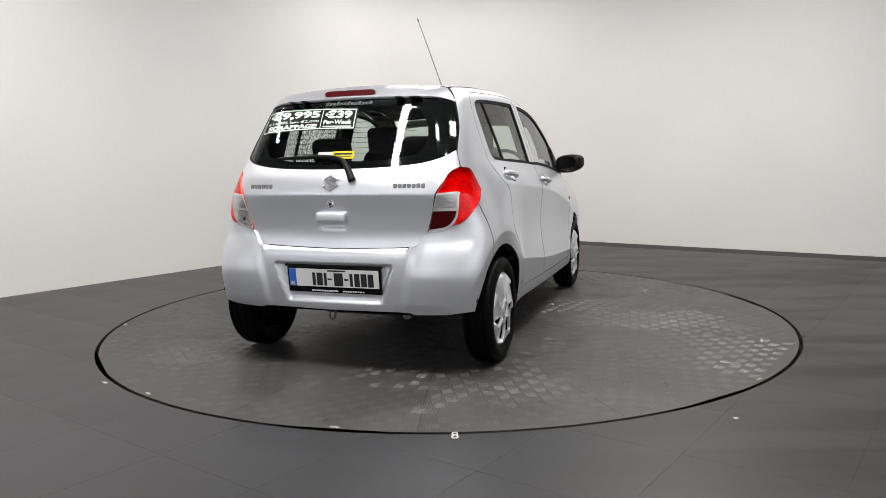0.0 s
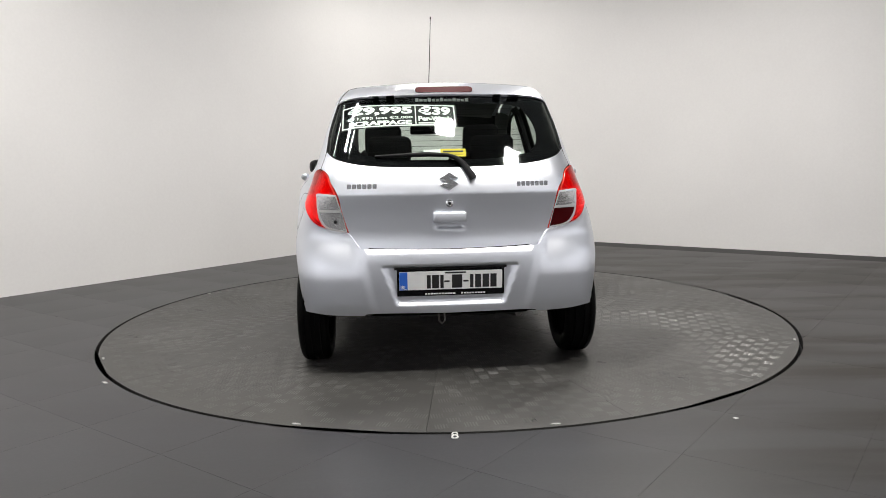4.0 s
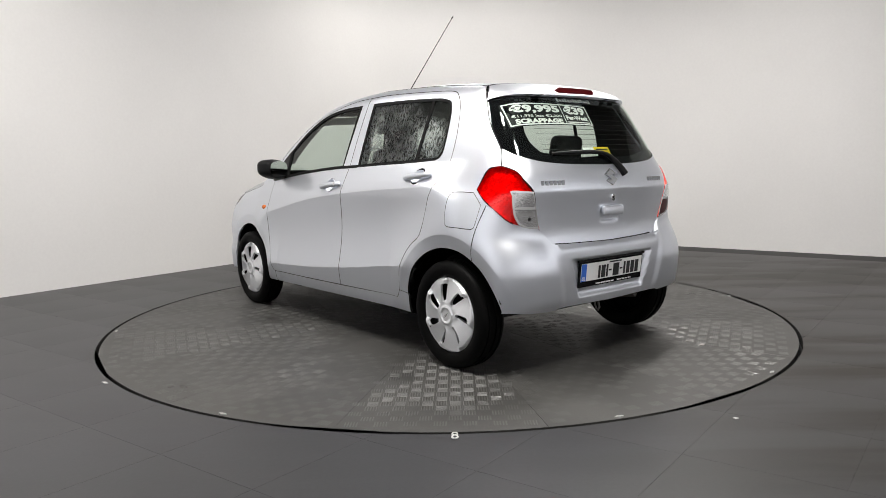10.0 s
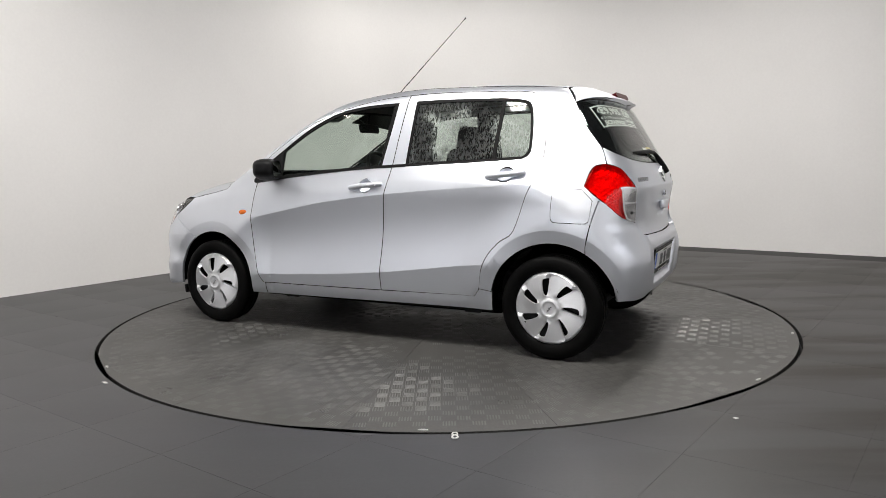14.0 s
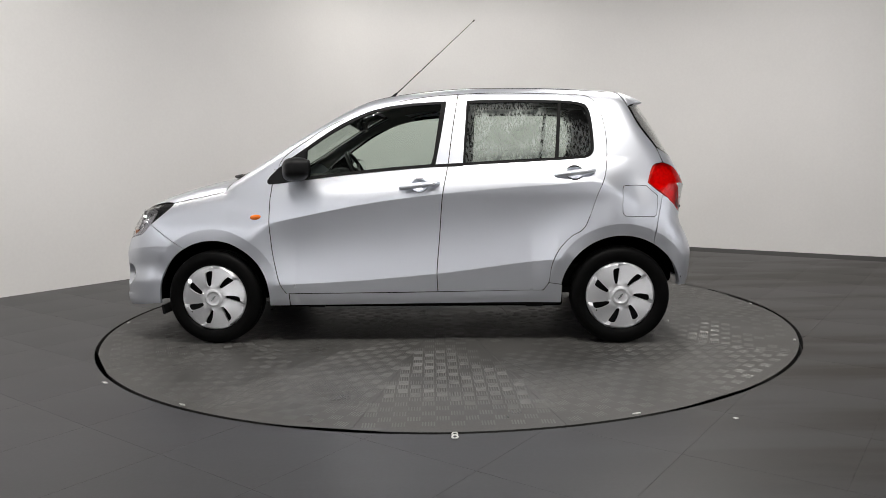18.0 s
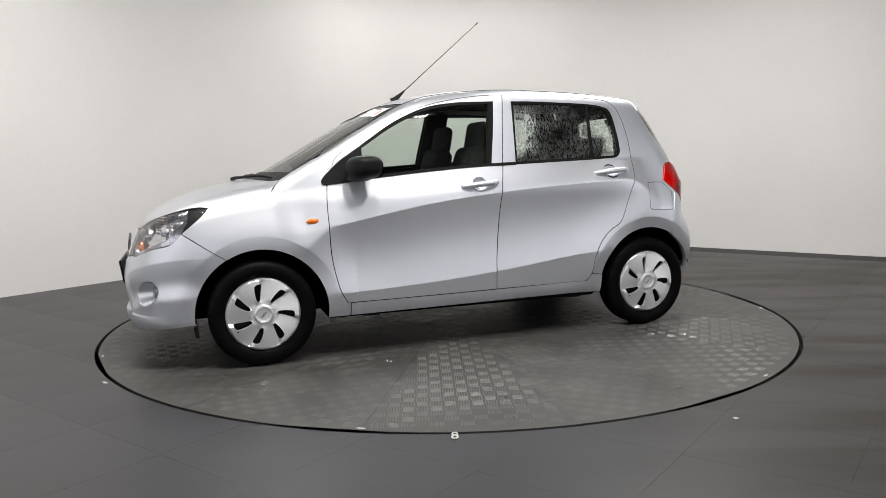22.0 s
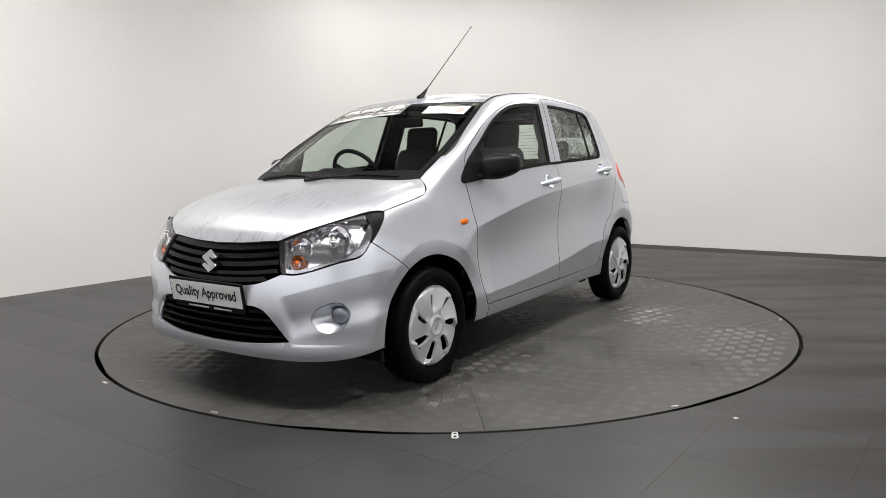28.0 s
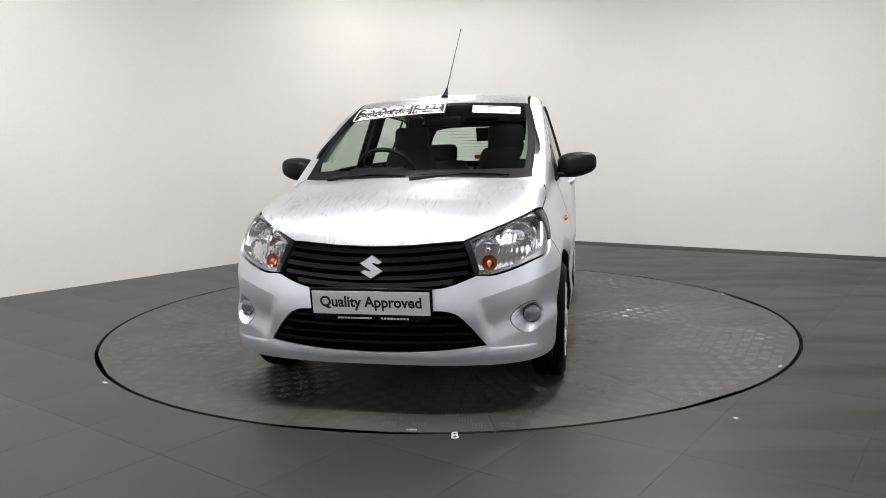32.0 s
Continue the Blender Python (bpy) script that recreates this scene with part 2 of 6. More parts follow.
def half_width(x, z):
    """Half the body's width at a station x and a height z."""
    xc = np.clip(x, -1.9, 2.0)
    plan = (0.8042 - 0.06949 * np.maximum(xc - 0.85, 0) ** 2 - 0.05607 * np.maximum(-0.8 - xc, 0) ** 2
            - 0.006 * (np.clip(xc, -0.8, 0.85)) ** 2)
    zc = waist(xc)
    zl = hem(xc)
    deep = ramp(xc, -1.35, -0.85) * (1 - ramp(xc, 0.75, 1.15))
    up = z - zc
    lean = 0.15
    belt = 1.05 + 0.03 * ramp(xc, 0.5, -0.8)
    glass = bend(xc, ((-1.6, 0.6282), (-1.3, 0.6748), (-0.9, 0.701), (-0.4, 0.7243), (0.3, 0.7317), (0.8, 0.7052), (1.1, 0.6727), (1.6, 0.647)))
    flank = 0.3302 - 0.05 * ramp(xc, -0.9, -0.2)
    slim = np.maximum(0, plan - (glass + flank * (belt - zc)))
    plan = plan - 0.62 * slim * ramp(xc, -1.0, -0.62) * (1 - ramp(xc, 0.62, 0.95))
    upper = plan - lean * up - 0.30 * np.maximum(up, 0) ** 2
    flank = np.where(z < belt, flank + np.maximum(0, (plan + 0.0088 - glass) / (belt - zc) - flank) * ramp(xc, -1.32, -1.02) * (1 - ramp(xc, 0.72, 0.98)), flank)
    cabin = glass - flank * (z - belt) - 0.07852 * np.maximum(z - belt, 0) ** 2
    upper = smin(upper, cabin, 0.008)
    u = np.clip((zc - z) / (zc - zl), -0.6, 1.6)
    mid = plan + 0.004 * u - 0.022 * deep * np.sin(np.pi * u)
    low = plan + 0.004 + 0.10 * (z - zl) * (0.35 + 0.65 * deep) - 0.25 * np.maximum(0.27 - z, 0)
    w = smin(smin(upper, mid, 0.0003 + 0.03 * (1 - deep)), low, 0.0006 + 0.05 * (1 - deep))
    for cx, cz, r in ARCH:
        d = np.hypot(x - cx, z - cz)
        crest = r + 0.07
        w = w + np.where(d > crest, 0.014 * np.exp(-((d - crest) / 0.13) ** 2),
                         0.014 - 0.165 * np.minimum(crest - d, 0.09)) * ramp(z, 0.2, 0.4) * (np.abs(x) > 0.7)
    return w


WITH_BUMPER = [True]


def bumper_fold(y):
    """The height of the fold above the pocket of a fog lamp."""
    return 0.500 + 0.30 * (y - 0.43)


def form(p):
    """The outer form of the car: below 0 inside, about metres outside. x ahead, z up."""
    x, y, z = p[:, 0], np.abs(p[:, 1]), p[:, 2]
    yy = y * y
    side = y - half_width(x, z)
    nose = x - (bend(z, ((0.10, 1.8), (0.17, 1.88), (0.24, 1.924), (0.33, 1.928), (0.45, 1.935), (0.55, 1.921),
                         (0.65, 1.888), (0.74, 1.85), (0.80, 1.822), (0.90, 1.702)))
                - 0.10 * yy - 0.4422 * yy * yy)
    hood = (z - (bend(x, ((0.6, 1.040), (1.05, 1.020), (1.185, 1.007), (1.276, 0.992), (1.458, 0.9485), (1.641, 0.8925),
                          (1.788, 0.838), (1.9, 0.778))) - 0.1111 * yy)) * 0.95
    gate = bend(z, ((0.90, 1.664), (1.0, 1.634), (1.08, 1.588), (1.2, 1.518), (1.3, 1.459), (1.4, 1.400), (1.5, 1.341)))
    gate = smin(gate, bend(z, ((0.2, 1.60), (0.64, 1.640), (0.70, 1.630), (0.80, 1.637), (0.915, 1.656), (1.05, 1.677))), 0.002)
    scoop = 0.013 * (1 - ramp(y, 0.052, 0.088)) * ramp(z, 0.738, 0.762) * (1 - ramp(z, 0.805, 0.812))
    rear = (-x - (gate - scoop - 0.137 * yy - 0.1009 * yy * yy)) * 0.93
    bumper = -x - (bend(z, ((0.2, 1.6), (0.3, 1.645), (0.42, 1.667), (0.58, 1.674), (0.7, 1.665))) - 0.03 * yy - 0.15 * yy * yy)
    flush = ramp(y, 0.39, 0.50) * ramp(z, 0.50, 0.724 + 0.30 * (y - 0.50))
    bumper = bumper * (1 - flush) + rear * flush
    top = 0.652 + 0.30 * ramp(y, 0.40, 0.50)
    bumper = smax(bumper, (z - top) * 0.9, 0.045)
    across = 0.345 - (0.566 - z) * 0.33
    bumper = bumper + 0.024 * ramp(across - y, 0.0, 0.034) * ramp(z, 0.360, 0.392) * (1 - ramp(z, 0.556, 0.570))
    wing = 0.012 * ramp(y, 0.42 - 0.22 * (0.65 - z), 0.475 - 0.22 * (0.65 - z)) * ramp(z, 0.30, 0.38) * (1 - ramp(y, 0.56, 0.72))
    bumper = bumper - wing
    floor = 0.165 - z
    fold = bumper_fold(y)
    hollow = 0.17 * np.clip(fold - z, 0, 0.20) * (1 - ramp(fold - z, 0.09, 0.215))
    hollow = hollow * ramp(y, 0.425 + 0.30 * (0.50 - z), 0.47 + 0.30 * (0.50 - z)) * ramp(x, 1.46, 1.60)
    ledge = 0.005 * ramp(0.302 - z, -0.002, 0.012) * ramp(y, 0.44, 0.49) * ramp(x, 1.62, 1.80) * (1 - ramp(y, 0.62, 0.74))
    nose, side_low = nose + hollow - ledge, side + 0.8 * hollow - 0.8 * ledge
    if WITH_BUMPER[0]:
        tail_end = smin(rear, bumper, 0.015)
    else:
        tail_end = rear
    lower = smax(smax(smax(side_low, hood, 0.10), nose, 0.11), tail_end, 0.12)
    roof = z - (bend(x, ((-1.5, 1.464), (-1.38, 1.491), (-1.15, 1.509), (-0.9, 1.53), (-0.55, 1.54), (-0.3, 1.543),
                         (0.0, 1.523), (0.2, 1.496), (0.32, 1.474), (0.6, 1.39))) - 0.09985 * yy)
    screen = (x - (bend(z, ((0.95, 1.25), (1.025, 1.13), (1.10, 1.002), (1.233, 0.775), (1.336, 0.591), (1.40, 0.470),
                            (1.46, 0.346), (1.55, 0.145))) - 0.2671 * yy)) * 0.5
    cabin = smax(smax(smax(side, roof, 0.08), screen, 0.04), rear, 0.14)
    return smax(smin(lower, cabin, 0.02), floor, 0.05)


# ---- sheets cut from the form ----
from mathutils.geometry import delaunay_2d_cdt


def unit(v):
    return v / np.maximum(np.linalg.norm(v, axis=-1, keepdims=True), 1e-12)


def normals_at(p, e=0.0015):
    g = np.stack([form(p + np.eye(3)[k] * e) - form(p - np.eye(3)[k] * e) for k in range(3)], 1)
    return unit(g)


def strike(o, d, reach, off=0.0):
    """Where rays from outside first meet the form (or a form grown by off)."""
    n, m = len(o), 56
    s = np.linspace(0, reach, m)
    f = form((o[:, None] + d[:, None] * s[None, :, None]).reshape(-1, 3)).reshape(n, m) - off
    inside = f < 0
    first = np.where(inside.any(1), np.maximum(inside.argmax(1), 1), np.clip(f.argmin(1), 1, m - 1))
    a, b = s[first - 1], s[first]
    for _ in range(14):
        c = (a + b) / 2
        low = form(o + d * c[:, None]) - off < 0
        a, b = np.where(low, a, c), np.where(low, c, b)
    return o + d * ((a + b) / 2)[:, None]


class Flat:
    """Sheets seen along one direction: u and v lie in the plane across n."""

    def __init__(self, n, a, b, reach=2.6):
        self.n, self.a, self.b, self.reach = (np.array(v, float) for v in (n, a, b, reach))

    def rays(self, uv):
        o = uv[:, :1] * self.a + uv[:, 1:] * self.b + self.n * 2.2
        return o, np.repeat(-self.n[None], len(uv), 0), float(self.reach)

    def flat(self, p):
        return np.stack([p @ self.a, p @ self.b], 1)


class Round:
    """Sheets seen from an upright axis at (cx, 0): u is arc, v is height. way: 1 ahead, -1 behind."""

    def __init__(self, cx, way, radius=0.85):
        self.cx, self.way, self.radius = cx, way, radius

    def rays(self, uv):
        t = uv[:, 0] / self.radius
        out = np.stack([self.way * np.cos(t), np.sin(t), np.zeros_like(t)], 1)
        return np.array([self.cx, 0, 0]) + out * 1.5 + np.stack([0 * t, 0 * t, uv[:, 1]], 1), -out, 1.45

    def flat(self, p):
        return np.stack([np.arctan2(p[:, 1], self.way * (p[:, 0] - self.cx)) * self.radius, p[:, 2]], 1)


class Roll:
    """Sheets seen from a lengthwise axis at (cy, cz): u is x, v is arc."""

    def __init__(self, cy, cz, radius=0.5):
        self.cy, self.cz, self.radius = cy, cz, radius

    def rays(self, uv):
        t = uv[:, 1] / self.radius
        out = np.stack([0 * t, np.cos(t), np.sin(t)], 1)
        return np.stack([uv[:, 0], 0 * t + self.cy, 0 * t + self.cz], 1) + out * 1.3, -out, 1.28

    def flat(self, p):
        return np.stack([p[:, 0], np.arctan2(p[:, 2] - self.cz, p[:, 1] - self.cy) * self.radius], 1)


SIDE = Flat((0, 1, 0), (1, 0, 0), (0, 0, 1), 2.0)
BACK = Flat((-1, 0, 0), (0, 1, 0), (0, 0, 1), 2.0)
ROOF_VIEW = Flat((0, 0, 1), (1, 0, 0), (0, 1, 0), 2.0)
HOOD_VIEW = Flat((0.5, 0, 0.8660254), (0, 1, 0), (-0.8660254, 0, 0.5), 2.4)
SCREEN_VIEW = Flat((0.8, 0, 0.6), (0, 1, 0), (-0.6, 0, 0.8), 2.4)
TAIL_VIEW = Flat((-0.8, 0, 0.6), (0, 1, 0), (0.6, 0, 0.8), 2.4)
NOSE, TAIL = Round(1.0, 1), Round(-0.85, -1)
FENDER_ROLL, BODY_ROLL = Roll(0.30, 0.62), Roll(0.10, 1.0, 0.6)


def smooth_line(pts, n=6):
    """An open curve through points, eased."""
    p = np.array(pts, float)
    if len(p) < 3:
        return p
    q = np.vstack([2 * p[0] - p[1], p, 2 * p[-1] - p[-2]])
    out = []
    for i in range(1, len(q) - 2):
        for t in np.linspace(0, 1, n, endpoint=False):
            a, b, c, d = q[i - 1], q[i], q[i + 1], q[i + 2]
            out.append(0.5 * (2 * b + (c - a) * t + (2 * a - 5 * b + 4 * c - d) * t * t + (3 * b - a - 3 * c + d) * t ** 3))
    out.append(p[-1])
    return np.array(out)


def ring(*runs):
    """A closed outline from runs of points: each run is eased, corners lie where runs meet."""
    out = np.vstack([smooth_line(r) for r in runs])
    keep = [0]
    for i in range(1, len(out)):
        if np.linalg.norm(out[i] - out[keep[-1]]) > 1e-4:
            keep.append(i)
    if np.linalg.norm(out[keep[-1]] - out[0]) < 1e-4:
        keep.pop()
    return out[keep]


def even(loop, step):
    """The loop with points at even steps and its corners kept."""
    out = []
    for a, b in zip(loop, np.roll(loop, -1, 0)):
        n = max(1, int(round(np.linalg.norm(b - a) / step)))
        out += [a + (b - a) * k / n for k in range(n)]
    return np.array(out)


def area(loop):
    x, y = loop[:, 0], loop[:, 1]
    return 0.5 * np.sum(x * np.roll(y, -1) - np.roll(x, -1) * y)


def shrink(loop, g):
    """The loop moved inwards by g."""
    if area(loop) < 0:
        loop = loop[::-1]
    e = unit(np.roll(loop, -1, 0) - loop)
    n = np.stack([-e[:, 1], e[:, 0]], 1)
    m = n + np.roll(n, 1, 0)
    k = np.maximum((m * m).sum(1, keepdims=True) / 2, 0.35)
    return loop + m / k * g


def within(p, loop):
    x, y = p[:, 0][:, None], p[:, 1][:, None]
    a, b = loop, np.roll(loop, -1, 0)
    cross = (a[None, :, 1] > y) != (b[None, :, 1] > y)
    dy = np.where(np.abs(b[:, 1] - a[:, 1]) < 1e-12, 1e-12, b[:, 1] - a[:, 1])
    at = (b[:, 0] - a[:, 0]) * (y - a[:, 1]) / dy + a[:, 0]
    return ((x < at) & cross).sum(1) % 2 == 1


def far_from(p, loop, r):
    if not len(p):
        return np.zeros(0, bool)
    ok = np.ones(len(p), bool)
    for i in range(0, len(p), 2000):
        d = ((p[i:i + 2000, None] - loop[None]) ** 2).sum(2).min(1)
        ok[i:i + 2000] = d > r * r
    return ok


def fill(outer, holes=(), step=0.03, ridges=()):
    """Triangles that fill an outline with holes: points, faces."""
    outer = even(outer, step * 0.8)
    holes = [even(h, step * 0.8) for h in holes]
    lo, hi = outer.min(0), outer.max(0)
    gx, gy = np.arange(lo[0], hi[0] + step, step), np.arange(lo[1], hi[1] + step, step)
    g = np.array(np.meshgrid(gx, gy)).reshape(2, -1).T
    g[:, 0] += (np.round((g[:, 1] - lo[1]) / step).astype(int) % 2) * step * 0.5
    g = g[within(g, outer)]
    for loop in (outer, *holes):
        g = g[far_from(g, loop, step * 0.55)]
    for h in holes:
        g = g[~within(g, h)]
    lines = []
    for r in ridges:
        seg = np.diff(r, axis=0)
        s = np.concatenate([[0], np.cumsum(np.hypot(seg[:, 0], seg[:, 1]))])
        k = np.linspace(0, s[-1], max(2, int(s[-1] / (step * 0.9))))
        r = np.stack([np.interp(k, s, r[:, 0]), np.interp(k, s, r[:, 1])], 1)
        ok = within(r, outer)
        for loop in (outer, *holes):
            ok &= far_from(r, loop, step * 0.45)
        for h in holes:
            ok &= ~within(r, h)
        g = g[far_from(g, r, step * 0.62)]
        lines.append((r, ok))
    pts, edges, at = [], [], 0
    for r, ok in lines:
        pts.append(r[ok])
        spot = np.cumsum(ok) - 1
        edges += [(at + int(spot[i]), at + int(spot[i + 1])) for i in range(len(r) - 1) if ok[i] and ok[i + 1]]
        at += int(ok.sum())
    for loop in (outer, *holes):
        pts.append(loop)
        edges += [(at + i, at + (i + 1) % len(loop)) for i in range(len(loop))]
        at += len(loop)
    crest = np.vstack([r[ok] for r, ok in lines]) if lines else None
    pts = np.vstack(pts + [g])
    v, _, f, *_ = delaunay_2d_cdt([Vector(p) for p in pts], edges, [], 0, 1e-6)
    v = np.array([tuple(p) for p in v])
    f = np.array(f)
    c = v[f].mean(1)
    keep = within(c, outer)
    for h in holes:
        keep &= ~within(c, h)
    on = np.zeros(len(v), bool) if crest is None or not len(crest) else ~far_from(v, crest, 1e-5)
    return v, f[keep], on


def sheet(view, outer, holes=(), step=0.03, gap=0.0025, depth=0.014, off=0.0, swell=None, ridges=()):
    """A sheet of the form's skin inside an outline, with an edge turned in: points, faces, normals."""
    outer = shrink(outer, gap)
    holes = [shrink(h, -gap) for h in holes]
    uv, f, on = fill(outer, holes, step, [view.flat(np.array(r, float)) for r in ridges])
    o, d, reach = view.rays(uv)
    p = strike(o, d, reach, off)
    n = normals_at(p)
    root = None
    if swell is not None:
        root = p - n * 0.004
        p = p + swell(p)
        t = np.cross(p[f[:, 1]] - p[f[:, 0]], p[f[:, 2]] - p[f[:, 0]])
        n2 = np.zeros_like(p)
        for k in range(3):
            np.add.at(n2, f[:, k], t)
        n2 = unit(n2)
        n = n2 * np.sign((n2 * n).sum(1, keepdims=True) + 1e-9)
    t = np.cross(p[f[:, 1]] - p[f[:, 0]], p[f[:, 2]] - p[f[:, 0]])
    flip = (t * n[f[:, 0]]).sum(1) < 0
    f[flip] = f[flip][:, ::-1]
    quads, extra_p, extra_n = [], [], []
    if depth:
        count = {}
        for a, b, c in f.tolist():
            for e in ((a, b), (b, c), (c, a)):
                count[e] = 1
        rim = [e for e in count if (e[1], e[0]) not in count]
        at = len(p)
        side = {}
        for a, b in rim:
            w = unit(np.cross(p[b] - p[a], n[a]))
            for k in (a, b):
                side[k] = side.get(k, 0) + w
        ids = {k: at + 2 * i for i, k in enumerate(side)}
        for k, w in side.items():
            w = unit(w)
            extra_p += [p[k], p[k] - n[k] * depth if root is None else root[k]]
            extra_n += [unit(w + 0.6 * n[k]), w]
        quads = [(ids[b], ids[a], ids[a] + 1, ids[b] + 1) for a, b in rim]
        p, n = np.vstack([p, extra_p]), np.vstack([n, extra_n])
    # the corners of faces along a crease take the lie of their own side
    rows, cols = np.nonzero(on[f])
    if len(rows):
        f = f.copy()
        own = f[rows, cols]
        near = p[own] + 0.33 * (p[f[rows]].mean(1) - p[own])
        f[rows, cols] = len(p) + np.arange(len(rows))
        p, n = np.vstack([p, p[own]]), np.vstack([n, normals_at(near, 0.0005)])
    return p, f.tolist() + quads, n


def mirrored(s):
    p, f, n = s
    k = np.array([1, -1, 1])
    return p * k, [tuple(reversed(q)) for q in f], n * k


def both(s):
    """A half sheet and its mirror image in one."""
    p, f, n = s
    q, g, m = mirrored(s)
    return np.vstack([p, q]), list(f) + [tuple(i + len(p) for i in h) for h in g], np.vstack([n, m])


def joined(*sheets):
    p, f, n, at = [], [], [], 0
    for a, b, c in sheets:
        p.append(a)
        n.append(c)
        f += [tuple(i + at for i in q) for q in b]
        at += len(a)
    return np.vstack(p), f, np.vstack(n)


def sheet_mesh(name, s):
    p, f, n = s
    me = bpy.data.meshes.new(name)
    me.from_pydata([tuple(v) for v in p], [], f)
    me.polygons.foreach_set("use_smooth", [True] * len(me.polygons))
    me.normals_split_custom_set_from_vertices([tuple(v) for v in n])
    return me


def put(name, me, mat, parent, label=""):
    ob = new(name, me)
    if mat is not None and not me.materials:
        me.materials.append(mat)
    ob.parent = parent
    return tagged(ob, label)


def panel(name, s, mat, parent, label="", gap=None):
    """A sheet as one part. gap: the material of its turned-in edge, where that differs."""
    me = sheet_mesh(name, s)
    if gap is not None:
        me.materials.append(mat)
        me.materials.append(gap)
        me.polygons.foreach_set("material_index", [len(p.vertices) - 3 for p in me.polygons])
    return put(name, me, mat, parent, label)


def part(name, bm, mat, parent, label="", smooth=0.0):
    """Links a bmesh as one mesh object under a thing or a part."""
    me = bpy.data.meshes.new(name)
    bmesh.ops.recalc_face_normals(bm, faces=bm.faces)
    if smooth:
        for f in bm.faces:
            f.smooth = True
        for e in bm.edges:
            if len(e.link_faces) == 2 and e.calc_face_angle(0) > radians(smooth):
                e.smooth = False
    bm.to_mesh(me)
    bm.free()
    return put(name, me, mat, parent, label)


def box(bm, m, sx, sy, sz, bevel=0.0, segments=2):
    """A box of that size at the pose m, edges rounded."""
    v = bmesh.ops.create_cube(bm, size=1)["verts"]
    bmesh.ops.scale(bm, vec=(sx, sy, sz), verts=v)
    if bevel:
        es = list({e for q in v for e in q.link_edges})
        v = list({q for f in bmesh.ops.bevel(bm, geom=es, offset=bevel, segments=segments, profile=0.5, affect="EDGES")["faces"]
                  for q in f.verts} | {q for q in v if q.is_valid})
    bmesh.ops.transform(bm, matrix=m, verts=v)
    return v


def rod(bm, a, b, r0, r1=None, sides=12):
    a, b = Vector(a), Vector(b)
    d = b - a
    m = Matrix.Translation((a + b) / 2) @ d.to_track_quat("Z", "Y").to_matrix().to_4x4()
    bmesh.ops.create_cone(bm, cap_ends=True, segments=sides, radius1=r0, radius2=r0 if r1 is None else r1,
                          depth=d.length, matrix=m)


def lathe(bm, profile, sides=48, m=Matrix()):
    """Turns a profile of (radius, along y) round the y axis."""
    rings = []
    for r, y in profile:
        rings.append([bm.verts.new(m @ Vector((r * math.cos(2 * math.pi * k / sides), y, r * math.sin(2 * math.pi * k / sides))))
                      for k in range(sides)] if r > 1e-6 else [bm.verts.new(m @ Vector((0, y, 0)))])
    for a, b in zip(rings, rings[1:]):
        for k in range(sides):
            q = [a[k % len(a)], a[(k + 1) % len(a)], b[(k + 1) % len(b)], b[k % len(b)]]
            q = list(dict.fromkeys(q))
            if len(q) > 2:
                bm.faces.new(q)


def pipe(bm, pts, r, sides=8, closed=False):
    """A round bar along a line of points. r: one radius, or one at each point."""
    p = [Vector(q) for q in pts]
    n = len(p)
    rs = r if isinstance(r, (list, tuple)) else [r] * n
    rings = []
    up = Vector((0.13, 0.21, 0.97))
    for i, q in enumerate(p):
        d = (p[(i + 1) % n] - p[i - 1]) if closed else (p[min(i + 1, n - 1)] - p[max(i - 1, 0)])
        d.normalize()
        a = d.cross(up).normalized()
        b = a.cross(d)
        rings.append([bm.verts.new(q + (a * math.cos(k * 2 * math.pi / sides) + b * math.sin(k * 2 * math.pi / sides)) * rs[i])
                      for k in range(sides)])
    for i in range(n if closed else n - 1):
        a, b = rings[i], rings[(i + 1) % n]
        for k in range(sides):
            bm.faces.new((a[k], a[(k + 1) % sides], b[(k + 1) % sides], b[k]))
    if not closed:
        bm.faces.new(rings[0][::-1])
        bm.faces.new(rings[-1])


def slab(bm, loop, thick, m=Matrix(), bevel=0.0):
    """A flat outline given a thickness, from z 0 down to -thick, at the pose m."""
    top = [bm.verts.new((x, y, 0)) for x, y in loop]
    low = [bm.verts.new((x, y, -thick)) for x, y in loop]
    n = len(loop)
    face = bm.faces.new(top)
    bm.faces.new(low[::-1])
    for i in range(n):
        bm.faces.new((top[i], low[i], low[(i + 1) % n], top[(i + 1) % n]))
    if bevel:
        es = list(face.edges)
        made = bmesh.ops.bevel(bm, geom=es, offset=bevel, segments=2, profile=0.5, affect="EDGES")["faces"]
        vs = list({v for f in made for v in f.verts} | {v for v in top + low if v.is_valid})
    else:
        vs = top + low
    bmesh.ops.transform(bm, matrix=m, verts=vs)


# ---- room ----
WALL = material("white_wall_paint", (0.80, 0.79, 0.775), 0.75, 0, 0, 0.012, 40, 0.08, 90, 0.025, 0.8)
GREY_WALL = material("white_side_wall_paint", (0.80, 0.79, 0.785), 0.75, 0, 0, 0.012, 40, 0.08, 90, 0.025, 0.8)
CEIL = material("dark_grey_ceiling", (0.13, 0.13, 0.13), 0.9, 0, 0, 0.03, 8, 0, 0, 0.04, 1)


